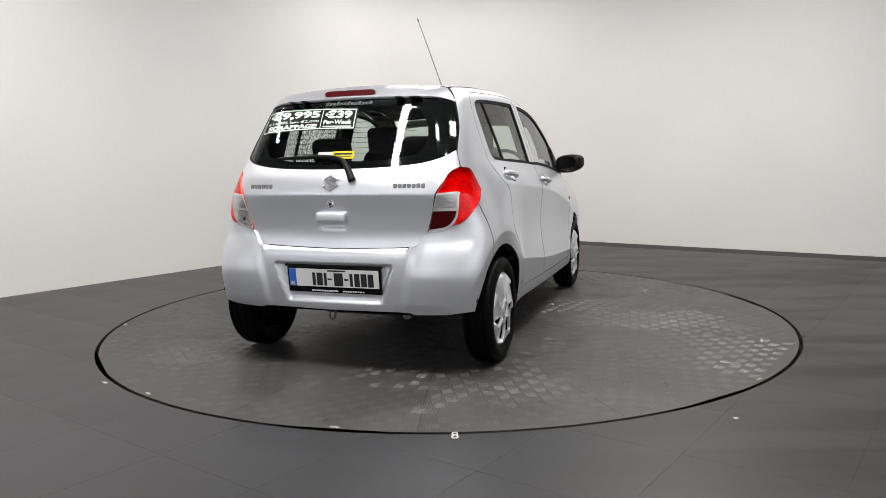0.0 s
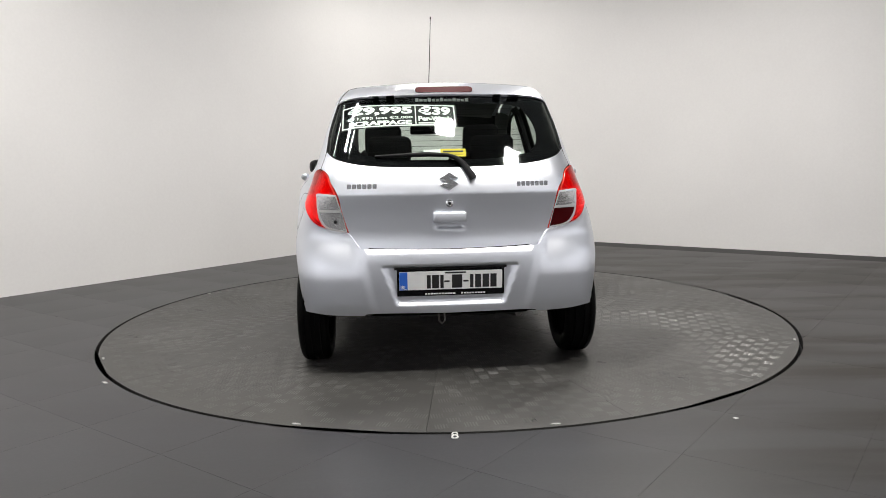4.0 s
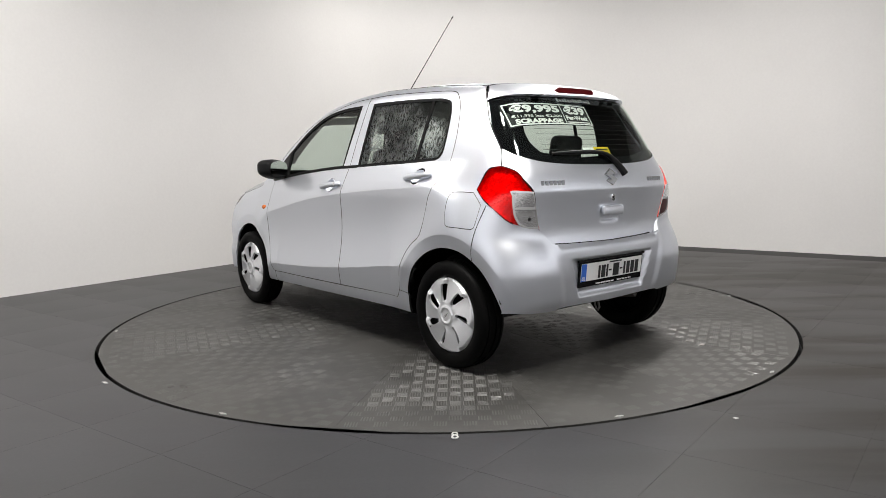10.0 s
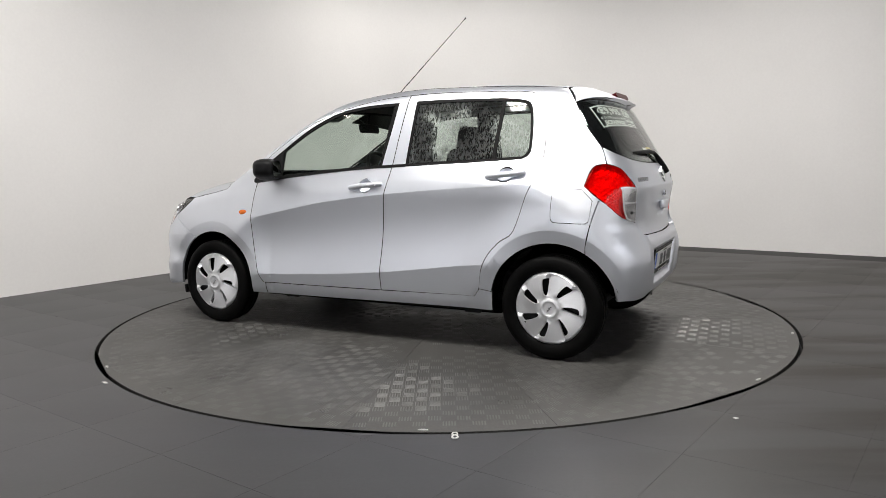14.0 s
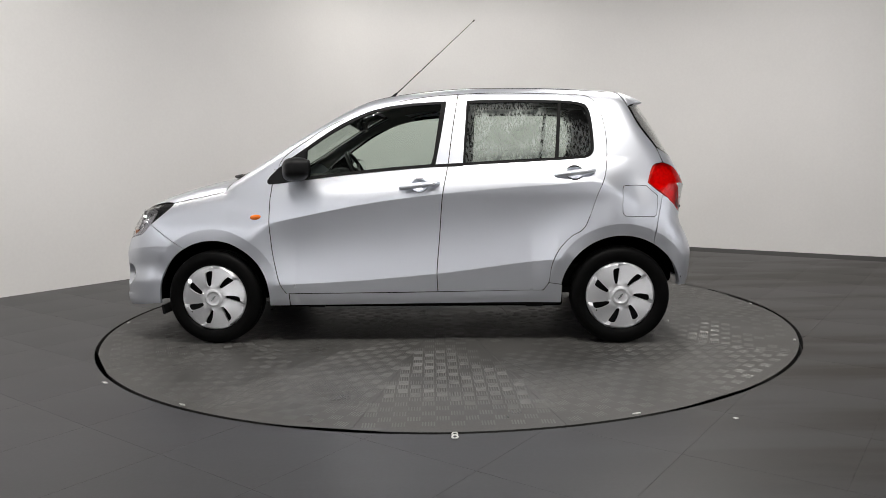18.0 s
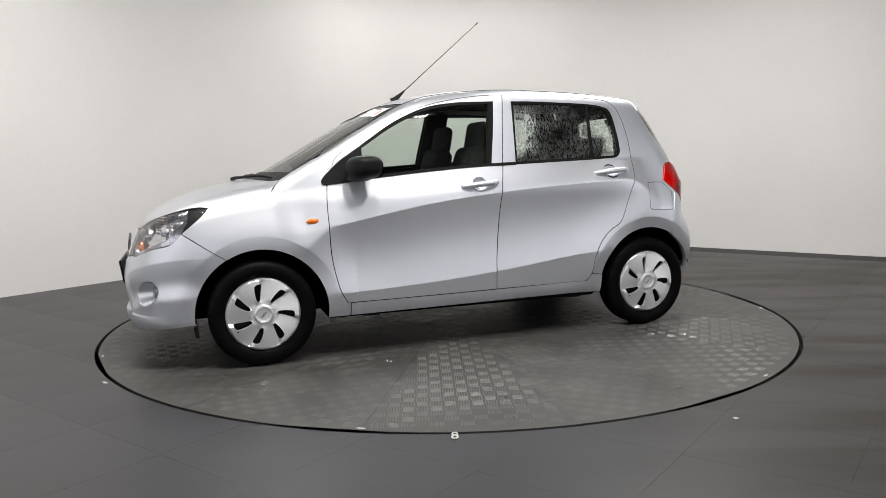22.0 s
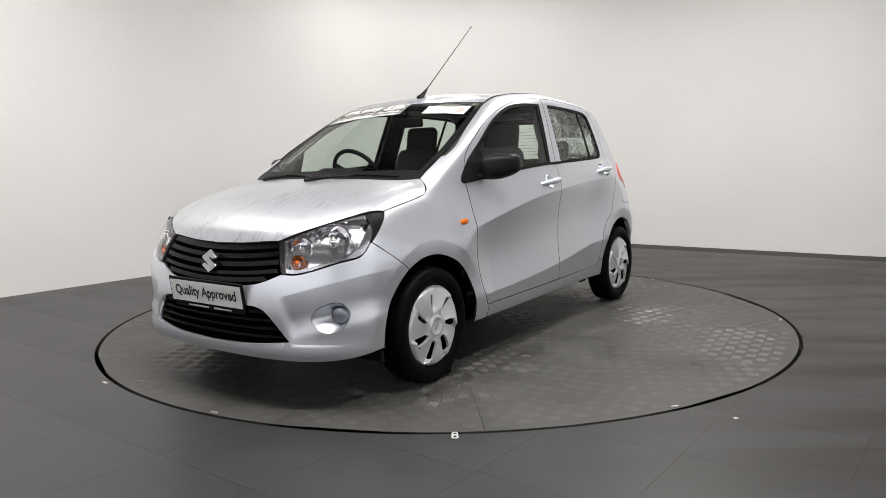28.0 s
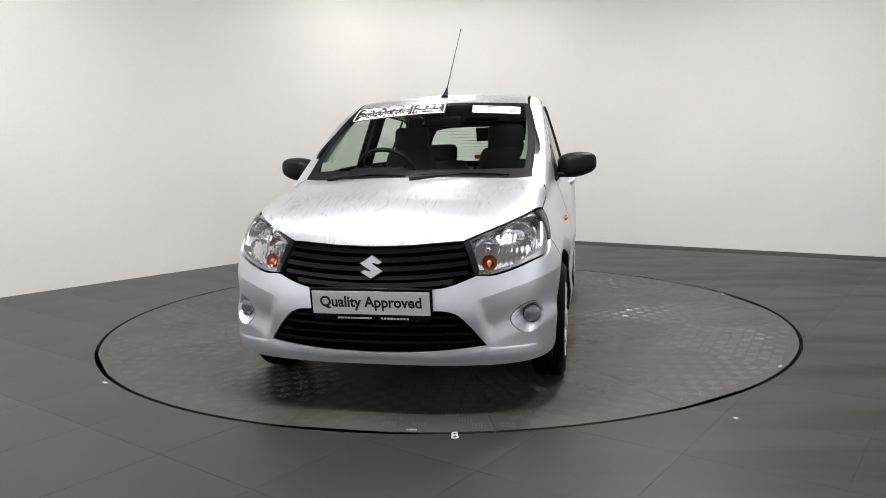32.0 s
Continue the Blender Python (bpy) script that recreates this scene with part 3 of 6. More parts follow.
def stained_dimmed_floor(name):
    """Dark floor paint with long brown dried streaks, darkened towards the right to hold down the light there."""
    mat = material(name, (0.031, 0.031, 0.034), 0.40, 0, 0, 0.08, 55, 0.04, 130, 0.08, 0.8, shine=0.55)
    nt = mat.node_tree
    b = nt.nodes["Principled BSDF"]
    geo, turn, long = nt.nodes.new("ShaderNodeNewGeometry"), nt.nodes.new("ShaderNodeMapping"), nt.nodes.new("ShaderNodeTexNoise")
    turn.inputs["Scale"].default_value = (0.35, 2.6, 1.0)
    turn.inputs["Rotation"].default_value = (0, 0, radians(-4))
    long.inputs["Scale"].default_value, long.inputs["Detail"].default_value, long.inputs["Distortion"].default_value = 1.0, 6, 0.6
    nt.links.new(geo.outputs["Position"], turn.inputs[0])
    nt.links.new(turn.outputs[0], long.inputs["Vector"])
    split = nt.nodes.new("ShaderNodeSeparateXYZ")
    nt.links.new(geo.outputs["Position"], split.inputs[0])
    steps = []
    # streak noise, then a ramp along x that dims the brightly lit right side
    for src, lo, hi, a, c in ((long.outputs["Fac"], 0.40, 0.60, 0.45, 1.0), (split.outputs["X"], 0.3, 2.2, 0.15, 1.0)):
        r = nt.nodes.new("ShaderNodeMapRange")
        r.interpolation_type = "SMOOTHSTEP"
        for key, value in (("From Min", lo), ("From Max", hi), ("To Min", a), ("To Max", c)):
            r.inputs[key].default_value = value
        nt.links.new(src, r.inputs["Value"])
        steps.append(r.outputs["Result"])
    m, mix = nt.nodes.new("ShaderNodeMath"), nt.nodes.new("ShaderNodeMix")
    m.operation, mix.data_type = "MULTIPLY", "RGBA"
    nt.links.new(steps[0], m.inputs[0])
    nt.links.new(steps[1], m.inputs[1])
    nt.links.new(m.outputs[0], mix.inputs[0])
    nt.links.new(b.inputs["Base Color"].links[0].from_socket, mix.inputs[6])
    mix.inputs[7].default_value = (0.014, 0.0115, 0.0075, 1)
    nt.links.new(mix.outputs[2], b.inputs["Base Color"])
    dull = nt.nodes.new("ShaderNodeMapRange")
    dull.inputs["To Min"].default_value, dull.inputs["To Max"].default_value = 0.55, 0.22
    nt.links.new(m.outputs[0], dull.inputs["Value"])
    nt.links.new(dull.outputs["Result"], b.inputs["Specular IOR Level"])
    return mat


FLOOR = stained_dimmed_floor("dark_grey_floor_paint")
JOINT = material("floor_joint", (0.017, 0.0165, 0.016), 0.6, 0, 0, 0.1, 30)
PIT = material("dark_gap", (0.006, 0.006, 0.006), 0.9, 0, 0, 0.1, 30)
DECK = material("worn_steel_deck", (0.047, 0.046, 0.043), 0.46, 0.0, 0, 0.16, 70, 0.10, 160, 0.24, 1.6, shine=0.50)
TREAD = material("worn_tread_bars", (0.068, 0.067, 0.063), 0.38, 0.0, 0, 0.25, 18, 0.05, 160, 0.30, 3.5, shine=0.66)

CHROME_DULL = material("worn_bright_steel", (0.55, 0.55, 0.53), 0.4, 0.8, 0, 0.2, 80)
WHITE_PAINT = material("chalky_white", (0.55, 0.55, 0.53), 0.7, 0, 0, 0.05, 60)
BLACK_FELT = material("dull_black", (0.015, 0.015, 0.015), 0.9, 0, 0, 0.1, 60)

CORNER = Vector((-0.09, 5.72, 0))
LEFT_WAY, RIGHT_WAY = Vector((-0.614, -0.789, 0)), Vector((0.818, -0.575, 0))
COVE, LEFT_LONG, RIGHT_LONG, THICK = 2.0, 12.5, 11.0, 0.2
RING, DISC = 2.283, 2.262


def wall(name, line, label, mat=WALL):
    """An upright wall along a line of points, THICK outwards (to the left of the line's way)."""
    bm = bmesh.new()
    pts = [Vector(p) for p in line]
    rows = []
    for i, p in enumerate(pts):
        d = (pts[min(i + 1, len(pts) - 1)] - pts[max(i - 1, 0)]).normalized()
        out = Vector((-d.y, d.x, 0)) * THICK
        rows.append([bm.verts.new(q) for q in (p + Vector((0, 0, -0.1)), p + Vector((0, 0, CEILING)),
                                               p + out + Vector((0, 0, CEILING)), p + out + Vector((0, 0, -0.1)))])
    for a, b in zip(rows, rows[1:]):
        for k in range(4):
            bm.faces.new((a[k], a[(k + 1) % 4], b[(k + 1) % 4], b[k]))
    bm.faces.new(rows[0])
    bm.faces.new(rows[-1][::-1])
    return tagged(part(name, bm, mat, None, label, 30), kind="structure", category="wall")


cove = []
a0, a1 = CORNER + LEFT_WAY * COVE, CORNER + RIGHT_WAY * COVE
for k in range(25):
    s = k / 24
    p = a0.lerp(CORNER, s).lerp(CORNER.lerp(a1, s), s)
    cove.append(p)
far_left, far_right = CORNER + LEFT_WAY * LEFT_LONG, CORNER + RIGHT_WAY * RIGHT_LONG
back = far_left + RIGHT_WAY * RIGHT_LONG
wall("wall_north", [far_left] + cove + [far_right], "smooth white painted studio wall with a rounded corner")
wall("wall_east", [far_right, back], "plain white painted wall behind the camera", GREY_WALL)
wall("wall_south", [back, far_left], "plain white painted wall behind the camera", GREY_WALL)

bm = bmesh.new()
loop = [far_left, CORNER, far_right, back]
for zz, flip in ((CEILING, True), (CEILING + 0.2, False)):
    vs = [bm.verts.new((p.x, p.y, zz)) for p in loop]
    bm.faces.new(vs[::-1] if flip else vs)
tagged(part("ceiling", bm, CEIL, None, "dark grey painted ceiling above the studio"), kind="structure", category="ceiling")

# the floor is one sheet with a round hole for the turntable
outer = even(np.array([(p.x, p.y) for p in (far_left - Vector((0.3, 0, 0)), CORNER + Vector((0, 0.3, 0)), far_right + Vector((0.3, 0, 0)),
                                            back - Vector((0, 0.3, 0)))]), 0.8)
hole = np.array([(RING * math.cos(2 * math.pi * k / 180), RING * math.sin(2 * math.pi * k / 180)) for k in range(180)])
uv, faces, _ = fill(outer, [hole], 0.6)
bm = bmesh.new()
vs = [bm.verts.new((x, y, -0.0012)) for x, y in uv]
for f in faces:
    bm.faces.new([vs[i] for i in f])
low = [(bm.verts.new((x, y, -0.0012)), bm.verts.new((x, y, -0.06))) for x, y in hole]
for k in range(len(low)):
    a, b = low[k], low[(k + 1) % len(low)]
    bm.faces.new((a[0], a[1], b[1], b[0]))
for f in bm.faces:
    if f.normal.z < 0 and f.calc_center_median().z > -0.01:
        f.normal_flip()
me = bpy.data.meshes.new("floor")
bm.to_mesh(me)
bm.free()
floor = tagged(put("floor", me, JOINT, None, "dark grey painted concrete floor with a dull sheen"), kind="structure", category="floor")

bm = bmesh.new()
bmesh.ops.create_circle(bm, cap_ends=True, segments=90, radius=RING + 0.02, matrix=pose(0, 0, -0.06))
tagged(part("turntable_pit", bm, PIT, None, "dark pit under the turntable edge"), kind="structure", category="pit")


# ---- turntable ----
table = new("turntable")
tagged(table, "round turntable of worn grey tread plate", "turntable")

# sixteen wedge plates with seams between, and a middle disc
WEDGE, FIRST, HUB = 22.5, 16.0, 0.42


def wedge_loop(r0, r1, half):
    lo = [(r0 * math.cos(a), r0 * math.sin(a)) for a in np.linspace(half - 0.0008 / r0, -half + 0.0008 / r0, 6)]
    hi = [(r1 * math.cos(a), r1 * math.sin(a)) for a in np.linspace(-half + 0.0008 / r1, half - 0.0008 / r1, 16)]
    return lo + hi


bm = bmesh.new()
slab(bm, wedge_loop(HUB + 0.004, DISC, radians(WEDGE / 2)), 0.012)
wedge = part("deck_plate", bm, DECK, table)
wedge.matrix_local = pose(0, 0, 0, 0, 0, FIRST + WEDGE / 2)
for k in range(1, 16):
    ob = put("deck_plate", wedge.data, None, table)
    ob.matrix_local = pose(0, 0, 0, 0, 0, FIRST + WEDGE * (k + 0.5))
bm = bmesh.new()
slab(bm, [(HUB * math.cos(2 * math.pi * k / 48), HUB * math.sin(2 * math.pi * k / 48)) for k in range(48)], 0.012)
part("hub_plate", bm, DECK, table)
bm = bmesh.new()
lathe(bm, [(DISC - 0.010, -0.012), (DISC, -0.010), (DISC, -0.05), (DISC - 0.05, -0.05)], 120, Matrix.Rotation(radians(90), 4, "X"))
part("edge_band", bm, DECK, table)
bm = bmesh.new()
bmesh.ops.create_circle(bm, cap_ends=True, segments=90, radius=DISC - 0.004, matrix=pose(0, 0, -0.014))
part("under_deck", bm, PIT, table)
bm = bmesh.new()
slab(bm, [(0.015 * math.cos(a) * (1 + 0.5 * abs(math.cos(a))), 0.008 * math.sin(a)) for a in np.linspace(0, 2 * math.pi, 17)[:-1]], 0.006, bevel=0.002)
lug = None
for turn in (7.4, 60.9, 114.5, 159.3, 187.1, 241.6):
    spot = pose(0, 0, 0, 0, 0, turn) @ pose(DISC - 0.022, 0, 0.004, 0, 0, 90)
    if lug is None:
        lug = part("edge_bolt", bm, CHROME_DULL, table, "bright worn bolt head")
    else:
        lug = put("edge_bolt", lug.data, None, table, "bright worn bolt head")
    lug.matrix_local = spot

# raised tread bars: five to a cell, cells turned by quarter turns, each plate laid along its own middle
CELL, BAR, BARW, HIGH = 0.062, 0.050, 0.0068, 0.0013
verts, quads = [], []
for k in range(16):
    mid = radians(FIRST + WEDGE * (k + 0.5))
    ca, sa = math.cos(mid), math.sin(mid)
    for i in range(1, int(DISC / CELL) + 1):
        for j in range(-8, 9):
            u, w = i * CELL, j * CELL
            if math.hypot(u, w) > DISC - 0.055 or abs(math.atan2(w, u)) * u > u * radians(WEDGE / 2) - 0.006:
                continue
            cx, cy = u * ca - w * sa, u * sa + w * ca
            worn = 0.62 + 0.8 * noise.noise(Vector((cx * 1.3, cy * 1.3, 3.1))) + 0.35 * noise.noise(Vector((cx * 6, cy * 6, 1.0)))
            along = (i + j) % 2
            worn *= 1.0 - 0.55 * float(ramp(math.hypot(u, w), 1.75, 2.2))
            if worn < (0.15 if along else 0.50):
                continue
            high = HIGH * min(1, 0.25 + worn)
            for b in range(5):
                o = (b - 2) * 0.0122
                lu, lw = (BAR / 2, BARW / 2) if along else (BARW / 2, BAR / 2)
                u0, w0 = (u, w + o) if along else (u + o, w)
                at = len(verts)
                for s, h in ((1.0, 0.0002), (0.62, high)):
                    e = 0.9 if s < 1 else 1.0
                    au, aw = (lu * e, lw * s) if along else (lu * s, lw * e)
                    for du, dw in ((-au, -aw), (au, -aw), (au, aw), (-au, aw)):
                        x, y = u0 + du, w0 + dw
                        verts.append((x * ca - y * sa, x * sa + y * ca, h))
                quads += [(at + 4, at + 5, at + 6, at + 7)] + [(at + q, at + (q + 1) % 4, at + 4 + (q + 1) % 4, at + 4 + q) for q in range(4)]
me = bpy.data.meshes.new("tread")
me.from_pydata(verts, [], quads)
tagged(put("tread", me, TREAD, table, "worn raised tread bars"), kind="stuff")

# ---- floor tiles ----
TILE, TILE_GAP = 0.527, 0.0010
UL, UR = Vector((-LEFT_WAY.x, -LEFT_WAY.y, 0)), RIGHT_WAY
tile_mesh, rest = None, bmesh.new()
spots = []
for i in range(1, 24):
    for j in range(0, 21):
        a, b = 0.41 + TILE * i - 0.53, 0.0 + 0.005 + TILE * j
        spots.append((a, b))


def floor_xy(a, b):
    q = CORNER + LEFT_WAY * a + RIGHT_WAY * b
    return q.x, q.y


ranked = sorted(spots, key=lambda s: math.hypot(floor_xy(s[0] + TILE / 2, s[1] + TILE / 2)[0], floor_xy(s[0] + TILE / 2, s[1] + TILE / 2)[1] - 0.6))
made = 0
for a, b in ranked:
    cx, cy = floor_xy(a + TILE / 2, b + TILE / 2)
    g = TILE_GAP / 2
    corners = np.array([floor_xy(a + s, b + t) for s, t in ((g, g), (TILE - g, g), (TILE - g, TILE - g), (g, TILE - g))]) - (cx, cy)
    if area(corners) < 0:
        corners = corners[::-1]
    dense = even(corners, 0.03) + (cx, cy)
    rr = np.hypot(dense[:, 0], dense[:, 1])
    if (rr < RING).all():
        continue
    cut = (rr < RING).any()
    if cut:
        dense = dense * np.maximum(1, RING / rr)[:, None]
        keep = [k for k in range(len(dense)) if np.linalg.norm(dense[k] - dense[k - 1]) > 1e-4]
        dense = dense[keep]
        if len(dense) < 3 or abs(area(dense)) < 2e-3:
            continue
    if made < 290:
        bm = bmesh.new()
        if cut or tile_mesh is None:
            slab(bm, dense - (cx, cy) if cut else corners, 0.0035)
            ob = part("floor_tile", bm, FLOOR, floor)
            if not cut:
                tile_mesh = ob.data
        else:
            bm.free()
            ob = put("floor_tile", tile_mesh, None, floor)
        ob.location = (cx, cy, 0.0)
        made += 1
    else:
        slab(rest, dense if cut else corners + (cx, cy), 0.0035)
tagged(part("floor_tile_rest", rest, FLOOR, floor), kind="stuff")


# ---- small marks on the floor ----
def floor_mark(name, m, parts_of, mat, label, category):
    bm = bmesh.new()
    for q in parts_of:
        q(bm)
    ob = part(name, bm, mat, None)
    ob.matrix_local = m
    return tagged(ob, label, category)


def hoop(x, r):
    return lambda bm: pipe(bm, [(x + r * math.cos(a), r * math.sin(a) * 1.2, 0.003) for a in np.linspace(0, 2 * math.pi, 17)[:-1]], 0.003, 6, True)


def chip(loop):
    return lambda bm: slab(bm, loop, 0.003, pose(0, 0, 0.003))


floor_mark("floor_anchor", pose(0.021, -2.305, 0.0, 0, 0, 0), [lambda bm: pipe(bm, [(0.011 * math.cos(a), 0.016 + 0.014 * math.sin(a), 0.003) for a in np.linspace(0, 2 * math.pi, 17)[:-1]], 0.0035, 6, True),
                                                            lambda bm: pipe(bm, [(0.012 * math.cos(a), -0.014 + 0.016 * math.sin(a), 0.003) for a in np.linspace(0, 2 * math.pi, 17)[:-1]], 0.0035, 6, True)],
           WHITE_PAINT, "small white two-ringed metal anchor set in the floor", "anchor")
floor_mark("paper_scrap", pose(1.184, -2.167, 0, 0, 0, 30), [chip([(-0.010, -0.006), (0.011, -0.008), (0.007, 0.008), (-0.006, 0.010)])], WHITE_PAINT,
           "tiny scrap of white paper on the floor", "scrap")
floor_mark("paint_chip", pose(-1.735, -1.53, 0, 0, 0, -40), [chip([(-0.026, -0.006), (0.018, -0.009), (0.026, 0.004), (-0.012, 0.010)])], WHITE_PAINT,
           "pale chipped edge piece beside the turntable", "chip")
floor_mark("wall_pipe_stub", pose(-3.03, 1.99, 0, 0, 0, 52), [lambda bm: box(bm, pose(0, 0, 0.012), 0.09, 0.02, 0.024, 0.006)], BLACK_FELT,
           "small black object at the foot of the white wall", "debris")


# ---- ceiling fittings over the tubes, the panels and the added fill lamps ----
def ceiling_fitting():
    fit = new("tube_or_fill_fitting")
    tagged(fit, "slim white ceiling fitting over a tube or an added fill lamp", "ceiling light", "ceiling tube lights")
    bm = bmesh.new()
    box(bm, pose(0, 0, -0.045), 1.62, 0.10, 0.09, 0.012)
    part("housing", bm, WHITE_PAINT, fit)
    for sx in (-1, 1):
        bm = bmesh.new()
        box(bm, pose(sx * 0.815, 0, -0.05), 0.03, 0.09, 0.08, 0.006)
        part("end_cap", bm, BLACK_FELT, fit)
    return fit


def ceiling_panel():
    fit = new("ceiling_panel_light")
    tagged(fit, "square white light panel fixed flat to the ceiling", "ceiling light", "ceiling panel lights")
    bm = bmesh.new()
    box(bm, pose(0, 0, -0.015), 0.42, 0.28, 0.03, 0.006)
    part("housing", bm, WHITE_PAINT, fit)
    return fit


# the fittings over the wall-filling lamps are unseen, added along with them
for make, spots in ((ceiling_fitting, TUBES + FILL_WASHES), (ceiling_panel, PANELS)):
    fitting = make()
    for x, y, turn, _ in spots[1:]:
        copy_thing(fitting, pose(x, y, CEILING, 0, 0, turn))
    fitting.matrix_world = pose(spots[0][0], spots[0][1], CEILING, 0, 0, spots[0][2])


# ---- car ----
car = new("car")
tagged(car, "small silver five-door hatchback with black mirrors parked on the turntable", "car")


def on_side(pts):
    """Points (x, z) of the side view laid on the form."""
    p = np.array(pts, float)
    o, d, reach = SIDE.rays(p)
    return strike(o, d, reach)


def arch_run(k, start, end, n=14):
    """An arc of a wheel arch in the side view, from a start angle to an end angle in degrees."""
    cx, cz, r = ARCH[k]
    return [(cx + r * math.cos(radians(a)), cz + r * math.sin(radians(a))) for a in np.linspace(start, end, n)]


# shared seams in the side view (x, z)
DOOR_TOP_F = [(0.805, 1.051), (0.786, 1.100), (0.737, 1.149), (0.637, 1.216), (0.504, 1.298), (0.302, 1.382), (0.100, 1.436),
              (-0.104, 1.468), (-0.278, 1.477)]
PILLAR_SEAM = [(-0.278, 1.477), (-0.271, 1.432), (-0.245, 1.264), (-0.217, 1.052), (-0.185, 0.870), (-0.164, 0.639),
               (-0.147, 0.442), (-0.149, 0.316)]
DOOR_FRONT = [(0.758, 0.315), (0.789, 0.366), (0.810, 0.432), (0.835, 0.564), (0.845, 0.728), (0.846, 0.856), (0.841, 0.921),
              (0.829, 1.002), (0.805, 1.051)]
DOOR_TOP_R = [(-0.278, 1.477), (-0.514, 1.481), (-0.861, 1.469), (-1.018, 1.457), (-1.073, 1.431), (-1.113, 1.371),
              (-1.138, 1.267), (-1.147, 1.165), (-1.141, 1.064), (-1.124, 0.981), (-1.080, 0.883), (-1.028, 0.737),
              (-0.993, 0.676), (-0.926, 0.634), (-0.858, 0.560), (-0.819, 0.477), (-0.801, 0.372), (-0.767, 0.322)]
WINDOW_F = ring([(0.800, 1.040), (0.769, 1.083), (0.636, 1.173), (0.436, 1.303), (0.235, 1.390), (0.032, 1.424), (-0.207, 1.433)],
                [(-0.207, 1.433), (-0.181, 1.265), (-0.141, 1.053)], [(-0.141, 1.053), (0.173, 1.033), (0.503, 1.003), (0.800, 0.970)],
                [(0.800, 0.970), (0.800, 1.040)])
WINDOW_R = ring([(-0.332, 1.435), (-0.510, 1.436), (-0.856, 1.427), (-0.994, 1.411), (-1.043, 1.379), (-1.063, 1.286), (-1.069, 1.150),
                 (-1.055, 1.106), (-1.019, 1.087)], [(-1.019, 1.087), (-0.830, 1.077), (-0.307, 1.057)], [(-0.307, 1.057), (-0.332, 1.435)])

WAIST = on_side([(x, float(waist(np.array([x]))[0])) for x in np.linspace(-1.25, 1.1, 60)])
HEM = on_side([(x, float(hem(np.array([x]))[0])) for x in np.linspace(-1.1, 1.1, 60)])
CRESTS = [on_side([(cx + (rr + 0.07) * math.cos(a), cz + (rr + 0.07) * math.sin(a)) for a in np.linspace(0.25, math.pi - 0.25, 60)]) for cx, cz, rr in ARCH]


def round_hole(x, z, rx, rz):
    return np.array([(x + rx * math.cos(a), z + rz * math.sin(a)) for a in np.linspace(0, 2 * math.pi, 25)[:-1]])


HANDLES = ((-0.050, 0.944), (-0.950, 1.002))
front_door = sheet(SIDE, ring(DOOR_TOP_F, PILLAR_SEAM, [(-0.149, 0.316), (0.40, 0.313), (0.72, 0.312), (0.758, 0.315)], DOOR_FRONT),
                   [WINDOW_F, round_hole(*HANDLES[0], 0.047, 0.040)], 0.017, ridges=[WAIST, HEM])
rear_door = sheet(SIDE, ring(DOOR_TOP_R, [(-0.767, 0.322), (-0.70, 0.318), (-0.149, 0.316)], PILLAR_SEAM[::-1]), [WINDOW_R, round_hole(*HANDLES[1], 0.047, 0.040)], 0.017, ridges=[WAIST, HEM, CRESTS[1]])
sill = sheet(SIDE, ring([(0.741, 0.312), (-0.149, 0.316), (-0.767, 0.322)], [(-0.767, 0.322), (-0.801, 0.368)], [(-0.801, 0.368), (-0.878, 0.355)],
                        [(-0.878, 0.355), (-0.874, 0.243)], [(-0.874, 0.243), (-0.143, 0.243), (0.741, 0.237)], [(0.741, 0.237), (0.741, 0.312)]),
             (), 0.03)


def rolled(view, pts):
    return view.flat(np.array(pts, float))


SEAM_HOOD = [(1.461, 0.690, 0.857), (1.299, 0.697, 0.890), (1.190, 0.703, 0.918), (1.135, 0.700, 0.940), (1.104, 0.672, 0.985),
             (1.075, 0.616, 1.013)]
SEAM_HOOD = [tuple(q) for q in strike(*FENDER_ROLL.rays(FENDER_ROLL.flat(np.array(SEAM_HOOD, float))))]
fender = sheet(FENDER_ROLL, ring(
    rolled(FENDER_ROLL, SEAM_HOOD),
    rolled(FENDER_ROLL, [SEAM_HOOD[-1], (1.000, 0.612, 1.043), (0.888, 0.606, 1.100)]),
    rolled(FENDER_ROLL, [(0.888, 0.606, 1.100), (0.826, 0.703, 1.048)]),
    rolled(FENDER_ROLL, on_side([(0.809, 1.051), (0.833, 1.002)] + [(x + 0.001, z) for x, z in DOOR_FRONT[6::-1]])),
    rolled(FENDER_ROLL, on_side([(0.758, 0.315), (0.743, 0.312), (0.743, 0.237)])),
    rolled(FENDER_ROLL, on_side([(0.743, 0.237), (0.865, 0.237)])),
    rolled(FENDER_ROLL, on_side([(0.865, 0.24)] + arch_run(0, 176, 60, 16))),
    rolled(FENDER_ROLL, on_side([(1.386, 0.585), (1.494, 0.657), (1.599, 0.730)])),
    rolled(FENDER_ROLL, [(1.599, 0.730, 0.732), (1.533, 0.724, 0.786), (1.486, 0.709, 0.827), SEAM_HOOD[0]])), (), 0.018, 0.0012, ridges=[WAIST, CRESTS[0]])

